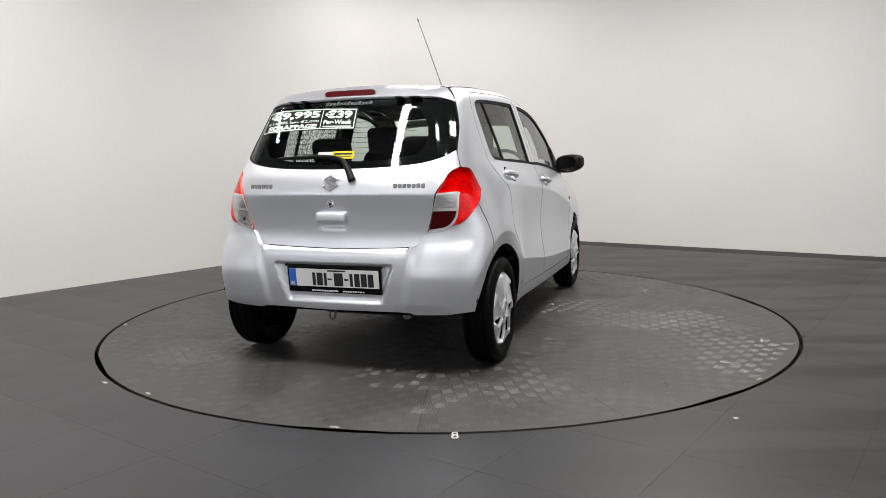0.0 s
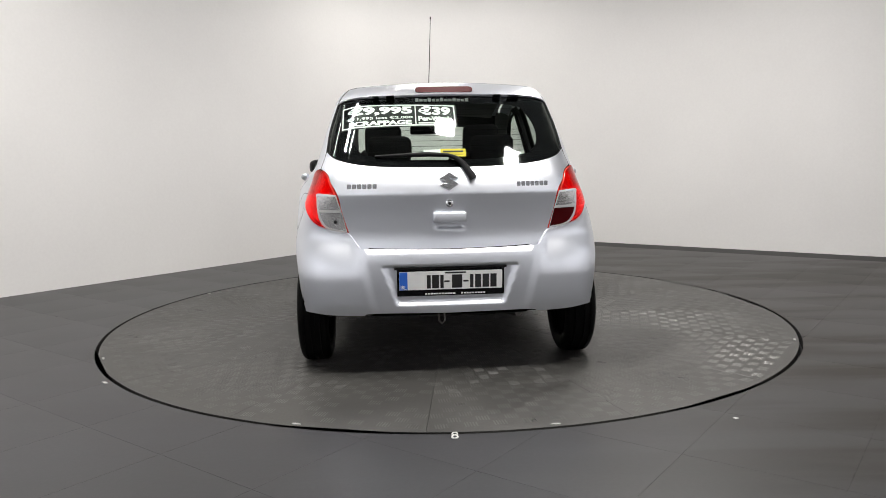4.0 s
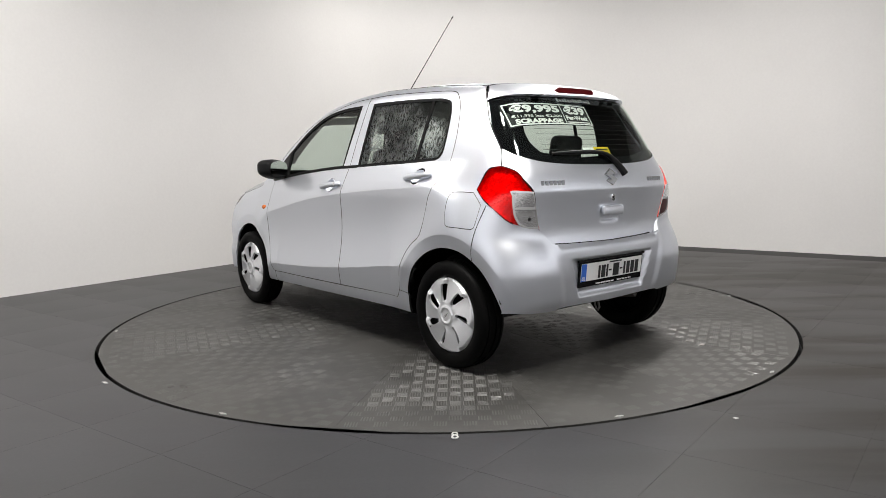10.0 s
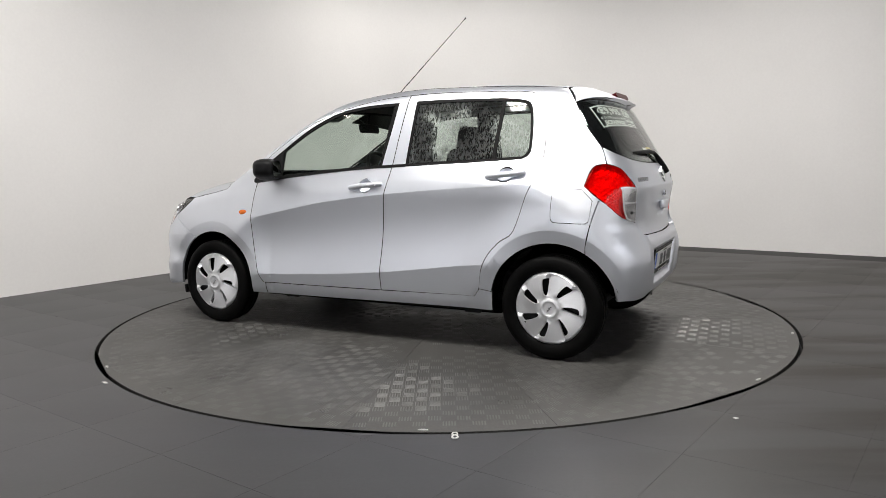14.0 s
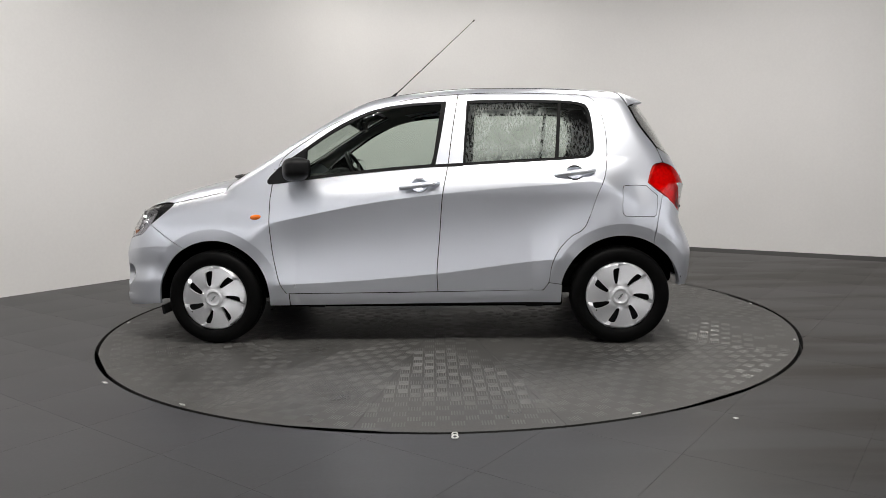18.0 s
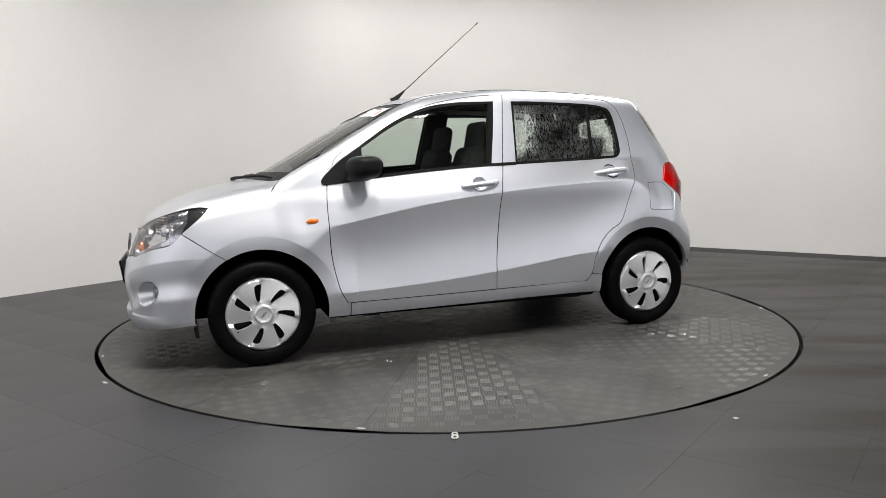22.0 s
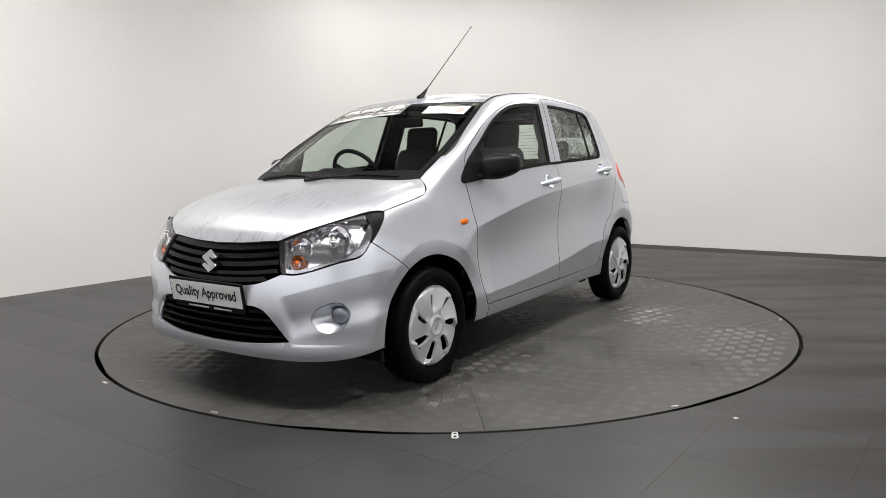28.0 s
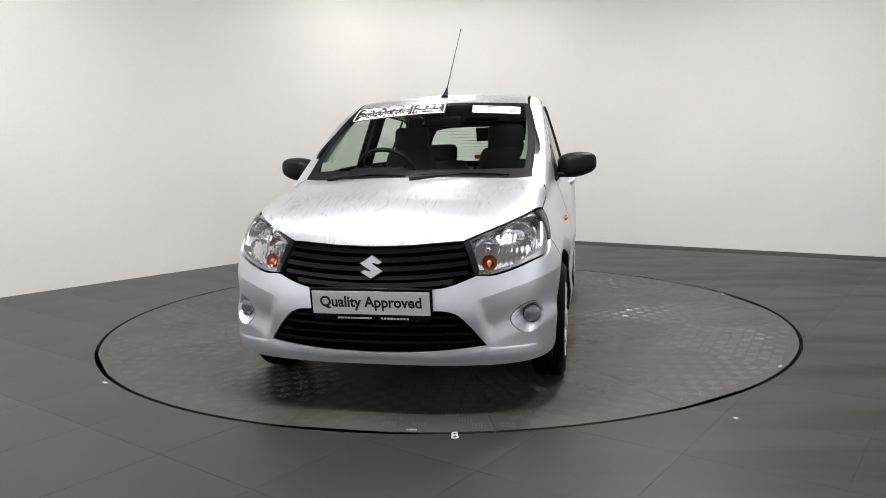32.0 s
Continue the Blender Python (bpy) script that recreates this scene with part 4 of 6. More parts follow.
EDGE_TOP = [(0.888, 0.606, 1.100), (0.793, 0.604, 1.150), (0.620, 0.588, 1.262), (0.461, 0.566, 1.357), (0.348, 0.545, 1.413),
            (0.180, 0.528, 1.457), (-0.100, 0.518, 1.487), (-0.600, 0.510, 1.497), (-1.109, 0.500, 1.478), (-1.226, 0.497, 1.462)]
EDGE_REAR = [(-1.226, 0.497, 1.462), (-1.284, 0.557, 1.384), (-1.347, 0.592, 1.261), (-1.440, 0.606, 1.135), (-1.474, 0.639, 1.051)]
LAMP_OUT = [(-1.474, 0.639, 1.051), (-1.412, 0.670, 1.034), (-1.375, 0.714, 0.937), (-1.430, 0.720, 0.890), (-1.493, 0.712, 0.845)]
QUARTER = ring(
    rolled(BODY_ROLL, EDGE_TOP), rolled(BODY_ROLL, EDGE_REAR), rolled(BODY_ROLL, LAMP_OUT[:3]), rolled(BODY_ROLL, LAMP_OUT[2:]),
    rolled(BODY_ROLL, on_side([(-1.455, 0.86), (-1.425, 0.74), (-1.405, 0.64), (-1.400, 0.585)])),
    rolled(BODY_ROLL, on_side(arch_run(1, 121.3, 13, 18))),
    rolled(BODY_ROLL, on_side([(-0.878, 0.355), (-0.803, 0.366)])),
    rolled(BODY_ROLL, on_side([(x, z) for x, z in DOOR_TOP_R[-2::-1]])),
    rolled(BODY_ROLL, on_side(DOOR_TOP_F[::-1])),
    rolled(BODY_ROLL, [(0.809, 0.704, 1.051), (0.826, 0.703, 1.048)]),
    rolled(BODY_ROLL, [(0.826, 0.703, 1.048), (0.888, 0.606, 1.100)]))
FLAP = ring(rolled(BODY_ROLL, on_side([(-1.222, 0.895), (-1.226, 0.912), (-1.246, 0.923), (-1.362, 0.921)])),
            rolled(BODY_ROLL, on_side([(-1.362, 0.921), (-1.422, 0.865), (-1.424, 0.850), (-1.417, 0.765), (-1.405, 0.747), (-1.385, 0.743), (-1.255, 0.748),
                                       (-1.230, 0.755), (-1.219, 0.782), (-1.222, 0.895)])))
quarter, quarter_flap = sheet(BODY_ROLL, QUARTER, (), 0.022, 0.0012, ridges=[CRESTS[1]]), sheet(BODY_ROLL, QUARTER, [FLAP], 0.022, 0.0012, ridges=[CRESTS[1]])

hood_half = [(1.857, 0.0, 0.722), (1.849, 0.175, 0.727), (1.827, 0.340, 0.740), (1.812, 0.398, 0.749), (1.732, 0.529, 0.802),
             (1.618, 0.627, 0.840), SEAM_HOOD[0]]
hood_back = [SEAM_HOOD[-1], (1.126, 0.508, 1.006), (1.180, 0.320, 1.006), (1.215, 0.120, 1.006), (1.220, 0.0, 1.006)]


def two_sides(view, *runs):
    """A symmetric outline from the runs of its left half, which start and end on the middle line."""
    left = [rolled(view, r) for r in runs]
    right = [np.stack([-r[::-1, 0], r[::-1, 1]], 1) for r in left[::-1]]
    return ring(*left, *right)


hood = sheet(HOOD_VIEW, two_sides(HOOD_VIEW, hood_half, SEAM_HOOD, hood_back), (), 0.022, 0.002)
roof_half = [(0.392, 0.0), (0.382, 0.150), (0.372, 0.300), (0.352, 0.470), (0.340, 0.542)]
roof_side = [(0.340, 0.538), (0.180, 0.525), (-0.100, 0.515), (-0.600, 0.507), (-1.109, 0.497), (-1.222, 0.493)]
roof_back = [(-1.222, 0.493), (-1.235, 0.300), (-1.240, 0.0)]


def mirror_loop(*runs):
    left = [np.array(r, float) for r in runs]
    right = [np.stack([r[::-1, 0], -r[::-1, 1]], 1) for r in left[::-1]]
    return ring(*left, *right)


roof = sheet(ROOF_VIEW, mirror_loop(roof_half, roof_side, roof_back), (), 0.04)
spoiler_half = [(-1.238, 0.0, 1.50), (-1.235, 0.30, 1.490), (-1.226, 0.494, 1.462)]
spoiler_low = [(-1.284, 0.555, 1.388), (-1.330, 0.47, 1.404), (-1.365, 0.30, 1.412), (-1.380, 0.0, 1.420)]
spoiler = sheet(TAIL_VIEW, two_sides(TAIL_VIEW, spoiler_half, [(-1.226, 0.494, 1.462), (-1.255, 0.53, 1.42), (-1.284, 0.555, 1.388)], spoiler_low),
                (), 0.022, 0.001, swell=lambda p: (0.048 * ramp(p[:, 2], 1.495, 1.41) * ramp(np.abs(p[:, 1]), 0.57, 0.36))[:, None] * np.array([[-1.0, 0, 0.10]]), depth=0.04)

GLASS_LOW = [(-1.605, 0.0, 1.050), (-1.592, 0.268, 1.056), (-1.558, 0.450, 1.072), (-1.505, 0.560, 1.102), (-1.436, 0.608, 1.140)]
LAMP_IN = [(-1.474, 0.639, 1.051), (-1.540, 0.601, 1.024), (-1.572, 0.584, 0.982), (-1.596, 0.550, 0.921), (-1.600, 0.530, 0.83), (-1.607, 0.500, 0.728)]
gate_low = [(-1.607, 0.500, 0.728), (-1.640, 0.470, 0.68), (-1.655, 0.432, 0.657)]
# the tailgate runs on behind the bumper's upper edge
WITH_BUMPER[0] = False
tailgate = sheet(BACK, two_sides(BACK, GLASS_LOW, [(-1.436, 0.608, 1.140), (-1.474, 0.639, 1.051)], LAMP_IN, gate_low,
                                 [(-1.655, 0.432, 0.657), (-1.66, 0.27, 0.651), (-1.66, 0.0, 0.646)]), (), 0.013, ridges=[[(-1.65, y, 0.915) for y in np.linspace(-0.7, 0.7, 50)]])
ledge = sheet(BACK, two_sides(BACK, [(-1.6, 0.0, 0.668), (-1.6, 0.405, 0.674)], [(-1.6, 0.405, 0.674), (-1.6, 0.405, 0.60)], [(-1.6, 0.405, 0.60), (-1.6, 0.0, 0.60)]), (), 0.03, 0.0, 0.0, -0.007)
ledge_end = sheet(BACK, ring(rolled(BACK, [(-1.6, 0.405, 0.672), (-1.6, 0.430, 0.680), (-1.6, 0.490, 0.745), (-1.6, 0.640, 0.785)]), rolled(BACK, [(-1.6, 0.640, 0.785), (-1.6, 0.660, 0.60)]),
                             rolled(BACK, [(-1.6, 0.660, 0.60), (-1.6, 0.405, 0.60)]), rolled(BACK, [(-1.6, 0.405, 0.60), (-1.6, 0.405, 0.672)])), (), 0.03, 0.0, 0.0, -0.006)
WITH_BUMPER[0] = True
rear_glass = sheet(TAIL_VIEW, two_sides(TAIL_VIEW, [(-1.384, 0.0, 1.416), (-1.368, 0.30, 1.408), (-1.335, 0.47, 1.400), (-1.287, 0.553, 1.382)],
                                        [(-1.287, 0.553, 1.382), (-1.347, 0.588, 1.261), (-1.436, 0.603, 1.140)],
                                        GLASS_LOW[::-1]), (), 0.03, 0.003, 0.0)
# the pane bends less towards its edges than the panels round it
glass_y = rear_glass[0][:, 1]
pane_lie = unit(np.stack([-1 + 0 * glass_y, 0.274 * glass_y + 0.4036 * glass_y ** 3, 0.59 + 0 * glass_y], 1))
rear_glass = (rear_glass[0], rear_glass[1], unit(0.25 * rear_glass[2] + 0.75 * pane_lie))

# bumpers
LAMP_LOW_F = [(1.599, 0.730, 0.732), (1.660, 0.724, 0.676), (1.745, 0.669, 0.653), (1.842, 0.527, 0.606), (1.866, 0.440, 0.604)]
GRILLE_LOW = [(1.866, 0.440, 0.604), (1.899, 0.344, 0.566), (1.913, 0.250, 0.550), (1.918, 0.0, 0.545)]
low_grille_half = [(1.93, 0.0, 0.458), (1.926, 0.252, 0.458), (1.917, 0.345, 0.449), (1.905, 0.400, 0.408), (1.880, 0.482, 0.309)]
low_grille_base = [(1.880, 0.482, 0.309), (1.920, 0.247, 0.285), (1.93, 0.0, 0.276)]
LOW_GRILLE = two_sides(NOSE, low_grille_half, low_grille_base)
FOG_SPOTS = [(1.847, 0.589, 0.413), (1.835, 0.613, 0.455), (1.798, 0.661, 0.481), (1.763, 0.694, 0.476), (1.737, 0.714, 0.434),
             (1.754, 0.702, 0.386), (1.798, 0.660, 0.355), (1.830, 0.616, 0.368)]
FOG = smooth_line(rolled(NOSE, FOG_SPOTS[-1:] + FOG_SPOTS + FOG_SPOTS[:2]))[6:-7]
FOG_R = np.stack([-FOG[::-1, 0], FOG[::-1, 1]], 1)

def fold_line(hand):
    """The fold above a fog lamp's pocket, on the form."""
    out = []
    for u in np.linspace(0.42, 0.98, 40):
        z = 0.53
        for _ in range(5):
            q = strike(*NOSE.rays(np.array([[u, z]])))[0]
            z = float(bumper_fold(q[1]))
        out.append((q[0], hand * q[1], z))
    return out[::hand]


def ledge_line(hand):
    """The ledge below a fog lamp, on the form."""
    u = np.linspace(0.40, 0.90, 40)
    q = strike(*NOSE.rays(np.stack([u, 0 * u + 0.302], 1)))
    return [(a, hand * b, c) for a, b, c in q][::hand]


front_bumper = sheet(NOSE, two_sides(
    NOSE, [(1.918, 0.0, 0.545), (1.913, 0.250, 0.550), (1.899, 0.344, 0.566), (1.866, 0.440, 0.604)], LAMP_LOW_F[::-1],
    on_side([(1.599, 0.730), (1.494, 0.657), (1.386, 0.585)]), on_side(arch_run(0, 58, 2, 10) + [(1.558, 0.25)]),
    [(1.558, 0.76, 0.25), (1.70, 0.70, 0.234), (1.855, 0.50, 0.222), (1.90, 0.25, 0.219), (1.905, 0.0, 0.219)]),
    [LOW_GRILLE, FOG, FOG_R], 0.017, depth=0.02, ridges=[fold_line(1), fold_line(-1), ledge_line(1), ledge_line(-1)])
bumper_top = [(-1.66, 0.0, 0.646), (-1.66, 0.27, 0.651), (-1.655, 0.432, 0.657), (-1.640, 0.470, 0.68), (-1.607, 0.500, 0.728)]
rear_bumper = sheet(TAIL, two_sides(
    TAIL, bumper_top, [(-1.607, 0.500, 0.728), (-1.571, 0.654, 0.767), (-1.510, 0.710, 0.827), (-1.493, 0.712, 0.845)],
    on_side([(-1.457, 0.86), (-1.427, 0.74), (-1.407, 0.64), (-1.402, 0.584)]),
    on_side(arch_run(1, 122, 170, 10)),
    [(-1.566, 0.742, 0.338), (-1.631, 0.704, 0.335), (-1.647, 0.615, 0.325), (-1.653, 0.45, 0.320), (-1.653, 0.38, 0.33), (-1.65, 0.0, 0.325)]),
    (), 0.013, 0.001, depth=0.032, ridges=[CRESTS[1], CRESTS[1] * (1, -1, 1)])

panel("roof_panel", roof, RAIN_DIMMED_PAINT, car, gap=GAP_SHADE)
panel("bonnet", hood, RAIN_DIMMED_PAINT, car, gap=GAP_SHADE)
tail = panel("tailgate", tailgate, PAINT, car, gap=GAP_SHADE)
panel("spoiler", spoiler, PAINT, tail)
rb = panel("rear_bumper", rear_bumper, PAINT, car)
# a dark strip that stands for the shade in the tailgate's lower seam
panel("seam_shade", ledge, GAP_SHADE, rb)
panel("ledge_end", ledge_end, PAINT, rb)
panel("ledge_end", mirrored(ledge_end), PAINT, rb)
fb = panel("front_bumper", front_bumper, PAINT, car)
doors = []
for hand in (1, -1):
    def lay(s, h=hand):
        return s if h > 0 else mirrored(s)
    panel("front_wing", lay(fender), PAINT, car, gap=GAP_SHADE)
    quarter_part = panel("rear_quarter", lay(quarter_flap if hand > 0 else quarter), PAINT, car, gap=GAP_SHADE)
    if hand > 0:
        panel("fuel_flap", sheet(BODY_ROLL, FLAP, (), 0.03, 0.0015), PAINT, quarter_part, gap=GAP_SHADE)
    panel("sill", lay(sill), PAINT, car, gap=GAP_SHADE)
    doors.append((panel("front_door", lay(front_door), PAINT, car, gap=GAP_SHADE), panel("rear_door", lay(rear_door), PAINT, car, gap=GAP_SHADE)))

screen_half = [(1.24, 0.0, 0.985), (1.19, 0.30, 0.985), (1.12, 0.50, 0.990), (1.05, 0.60, 1.015)]
SCREEN = two_sides(SCREEN_VIEW, screen_half, [(1.05, 0.60, 1.015), (0.888, 0.603, 1.100), (0.793, 0.602, 1.150), (0.620, 0.586, 1.262), (0.461, 0.564, 1.357),
                                              (0.345, 0.540, 1.415)], [(0.345, 0.540, 1.415), (0.376, 0.30, 1.427), (0.392, 0.0, 1.437)])
windscreen = panel("windscreen", sheet(SCREEN_VIEW, SCREEN, (), 0.035, 0.003, 0.0, -0.002), GLASS, car, "clear laminated windscreen")
panel("rear_screen", rear_glass, GLASS_REAR, tail)


# ---- car: under the skin ----
bm = bmesh.new()
box(bm, pose(-0.02, 0, 0.245), 1.74, 1.36, 0.08, 0.02)
box(bm, pose(1.30, 0, 0.28), 0.95, 0.84, 0.14, 0.03)
box(bm, pose(1.36, 0, 0.52), 0.62, 0.84, 0.50, 0.05)
box(bm, pose(-1.22, 0, 0.36), 0.75, 0.84, 0.12, 0.03)
box(bm, pose(-1.35, 0, 0.46), 0.42, 0.80, 0.20, 0.05)
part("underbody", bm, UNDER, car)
bm = bmesh.new()
pipe(bm, [(-0.6, -0.25, 0.20), (-1.1, -0.30, 0.22), (-1.35, -0.32, 0.27), (-1.55, -0.36, 0.295)], 0.022, 12)
bmesh.ops.create_cone(bm, cap_ends=True, segments=20, radius1=0.085, radius2=0.085, depth=0.40, matrix=pose(-1.42, -0.05, 0.345, 90))
part("exhaust", bm, STEEL_DARK, car)
bm = bmesh.new()
pipe(bm, [(-1.59, 0.03, 0.31), (-1.60, 0.03, 0.275), (-1.60, 0.045, 0.262), (-1.60, 0.06, 0.275), (-1.59, 0.06, 0.31)], 0.006, 8)
part("tow_eye", bm, STEEL_DARK, car)
bm = bmesh.new()
rod(bm, (FRONT_AXLE, -0.66, 0.285), (FRONT_AXLE, 0.66, 0.285), 0.03)
part("axle_beam", bm, UNDER, car)
bm = bmesh.new()
rod(bm, (REAR_AXLE, -0.66, 0.285), (REAR_AXLE, 0.66, 0.285), 0.045)
part("axle_beam", bm, UNDER, car)


for hand in (1, -1):
    bm = bmesh.new()
    box(bm, pose(-0.06, hand * 0.700, 0.233), 1.58, 0.010, 0.020, 0.003)
    for jx in (0.60, -0.72):
        box(bm, pose(jx, hand * 0.700, 0.218), 0.10, 0.018, 0.020, 0.004)
    part("sill_flange", bm, BLACK, car)
    bm = bmesh.new()
    box(bm, pose(1.555, hand * 0.64, 0.206, 0, 8, 0), 0.020, 0.20, 0.060, 0.006)
    part("wheel_deflector", bm, BLACK, car)


def liner(k, hand):
    """The dark inside of a wheel arch."""
    cx, cz, r = ARCH[k]
    bm = bmesh.new()
    rows = []
    for a in np.linspace(*((-3, 188) if k == 0 else (-8, 164)), 28):
        q = radians(a)
        rows.append([bm.verts.new((cx + (r + 0.012) * math.cos(q), hand * y, cz + (r + 0.012) * math.sin(q))) for y in (0.42, 0.745)])
    for a, b in zip(rows, rows[1:]):
        bm.faces.new((a[0], a[1], b[1], b[0]))
    bm.faces.new([r_[0] for r_ in rows])
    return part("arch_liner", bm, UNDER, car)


def slot_loop(k):
    """One of the seven slanted windows of a wheel cover."""
    base = radians(104 - k * 360 / 7)
    pts = []
    for r, a in ((0.080, 1), (0.086, 7), (0.120, 9), (0.164, 8.5), (0.178, 6), (0.181, -2), (0.172, -5.5), (0.120, -6.5), (0.088, -5), (0.080, -1)):
        t = base + radians(a) - (r - 0.10) * 1.6
        pts.append((r * math.cos(t), r * math.sin(t)))
    return smooth_line(pts + pts[:1], 4)[:-1]


def cover_mesh():
    rim_loop = np.array([(0.219 * math.cos(a), 0.219 * math.sin(a)) for a in np.linspace(0, 2 * math.pi, 73)[:-1]])
    uv, f, _ = fill(rim_loop, [slot_loop(k) for k in range(7)], 0.008)
    r = np.hypot(uv[:, 0], uv[:, 1])
    ang = np.arctan2(uv[:, 1], uv[:, 0])
    swirl = np.mod((np.radians(104) - ang - (r - 0.10) * 1.6) / (2 * np.pi / 7), 1.0)
    fold = np.where(swirl < 0.10, 1 - swirl / 0.10, np.maximum((swirl - 0.10) / 0.90, 0))
    blade = 0.021 * (fold - 0.5) * ramp(r, 0.066, 0.10) * (1 - ramp(r, 0.200, 0.214))
    high = 0.020 - 0.010 * (r / 0.219) ** 2 - 0.012 * ramp(r, 0.205, 0.219) + blade
    high = high + 0.007 * (1 - ramp(r, 0.050, 0.060)) - 0.005 * (1 - ramp(r, 0.036, 0.042))
    bm = bmesh.new()
    vs = [bm.verts.new((-0.913 * x, h, 0.913 * z)) for (x, z), h in zip(uv, high)]
    for t in f:
        bm.faces.new([vs[i] for i in t])
    edge = [e for e in bm.edges if e.is_boundary]
    ex = bmesh.ops.extrude_edge_only(bm, edges=edge)
    for v in ex["geom"]:
        if isinstance(v, bmesh.types.BMVert):
            v.co.y -= 0.016
    return bm


def wheel(x, y, hand):
    w = new("wheel")
    w.parent = car
    bm = bmesh.new()
    prof = [(0.182, 0.040), (0.194, 0.056), (0.202, 0.067), (0.214, 0.075), (0.236, 0.080), (0.256, 0.079), (0.268, 0.073), (0.277, 0.066), (0.282, 0.058)]
    tread = [(0.284, 0.046), (0.277, 0.045), (0.277, 0.037), (0.285, 0.036), (0.285, 0.012), (0.278, 0.011), (0.278, 0.003)]
    half = prof + tread
    lathe(bm, half + [(r, -q) for r, q in half[::-1]], 72)
    part("tyre", bm, RUBBER, w, "", 35)
    bm = bmesh.new()
    lathe(bm, [(0.0, 0.026), (0.10, 0.026), (0.165, 0.032), (0.186, 0.044), (0.186, -0.07)], 48)
    part("rim", bm, BLACK, w, "", 35)
    cover = part("wheel_cover", cover_mesh(), COVER, w, "silver seven-spoke plastic wheel cover", 24)
    cover.location = (0, 0.060, 0)
    bm = bmesh.new()
    for s in (1, -1):
        m = pose(0, 0.0225, 0, -90, 0, 0) @ pose(s * 0.004, s * 0.006, 0, 0, 0, 38)
        slab(bm, [(-0.012, -0.003), (0.012, -0.003), (0.014, 0.004), (-0.010, 0.004)], 0.003, m)
    mark = part("cap_mark", bm, CHROME, cover)
    bm = bmesh.new()
    rod(bm, (0.125, 0.050, -0.075), (0.138, 0.082, -0.083), 0.005, 0.004)
    w.matrix_local = pose(x, y, 0.285, 0, 0, 0 if hand > 0 else 180)
    part("valve", bm, RUBBER, w)
    return w


for k, sx in enumerate((FRONT_AXLE, REAR_AXLE)):
    for hand in (1, -1):
        wheel(sx, hand * 0.712, hand)
        liner(k, hand)

# ---- car: grilles, plates, lamps ahead ----
GRILLE = two_sides(NOSE, [(1.86, 0.0, 0.722), (1.849, 0.175, 0.727), (1.827, 0.340, 0.740), (1.818, 0.376, 0.745)],
                   [(1.818, 0.376, 0.745), (1.866, 0.438, 0.606)], GRILLE_LOW)
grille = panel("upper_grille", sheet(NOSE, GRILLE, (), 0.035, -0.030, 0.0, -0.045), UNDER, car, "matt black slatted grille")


def bar_sheet(z_of, y0, y1, high, off, depth, n=40, taper=True):
    """A slat that follows the nose at the heights z_of(y)."""
    ys = np.linspace(y0, y1, n)
    top = [(y, z_of(y) + high / 2) for y in ys]
    low = [(y, z_of(y) - high / 2) for y in ys[::-1]]
    p = np.array([(1.9, y, z) for y, z in top + low])
    o = np.stack([np.full(len(p), 2.3), p[:, 1], p[:, 2]], 1)
    q = strike(o, np.repeat([[-1.0, 0, 0]], len(p), 0), 1.6, off)
    return sheet(NOSE, NOSE.flat(q), (), 0.02, 0.0, depth, off)


for z0, wide, high in ((0.706, 0.383, 0.030), (0.664, 0.394, 0.020), (0.628, 0.404, 0.020), (0.590, 0.405, 0.016), (0.560, 0.345, 0.020)):
    panel("slat", bar_sheet(lambda y, z0=z0: z0 + 0.16 * y * y * (0.728 - 0) / 0.728, -wide, wide, high, -0.012, 0.03),
          GLOSS_BLACK, grille)
low_grille = panel("lower_grille", sheet(NOSE, LOW_GRILLE, (), 0.035, -0.035, 0.0, -0.05), UNDER, fb, "matt black lower air intake")
for z0, wide in ((0.425, 0.375), (0.390, 0.40), (0.352, 0.43), (0.316, 0.45)):
    panel("slat", bar_sheet(lambda y, z0=z0: z0 + 0.05 * y * y, -wide, wide, 0.012, -0.016, 0.03), GLOSS_BLACK, low_grille)
# a body-colour lip under the lower intake
panel("bumper_lip", bar_sheet(lambda y: 0.262 + 0.15 * y * y, -0.46, 0.46, 0.026, 0.004, 0.010), PAINT, fb)


def emblem(at, turn, size, parent, name="emblem"):
    """A plain chrome slanted lozenge with a notch on each side."""
    bm = bmesh.new()
    s = size
    half = [(-0.60, 0.20), (0.02, 0.60), (0.60, 0.24), (0.34, 0.10), (0.04, 0.27), (-0.10, 0.19), (0.52, -0.15)]
    slab(bm, [(k * s * a, k * s * b) for k in (1, -1) for a, b in half][::-1], 0.012, Matrix(), 0.0045)
    ob = part(name, bm, EMBLEM, parent, "chrome slanted badge")
    ob.matrix_local = at @ turn
    return ob


UPRIGHT_FRONT = Matrix(((0, 0, 1, 0), (1, 0, 0, 0), (0, 1, 0, 0), (0, 0, 0, 1)))
UPRIGHT_REAR = Matrix(((0, 0, -1, 0), (-1, 0, 0, 0), (0, 1, 0, 0), (0, 0, 0, 1)))
emblem(pose(1.912, 0, 0.640, 0, -8, 0) @ UPRIGHT_FRONT, Matrix(), 0.088, grille)


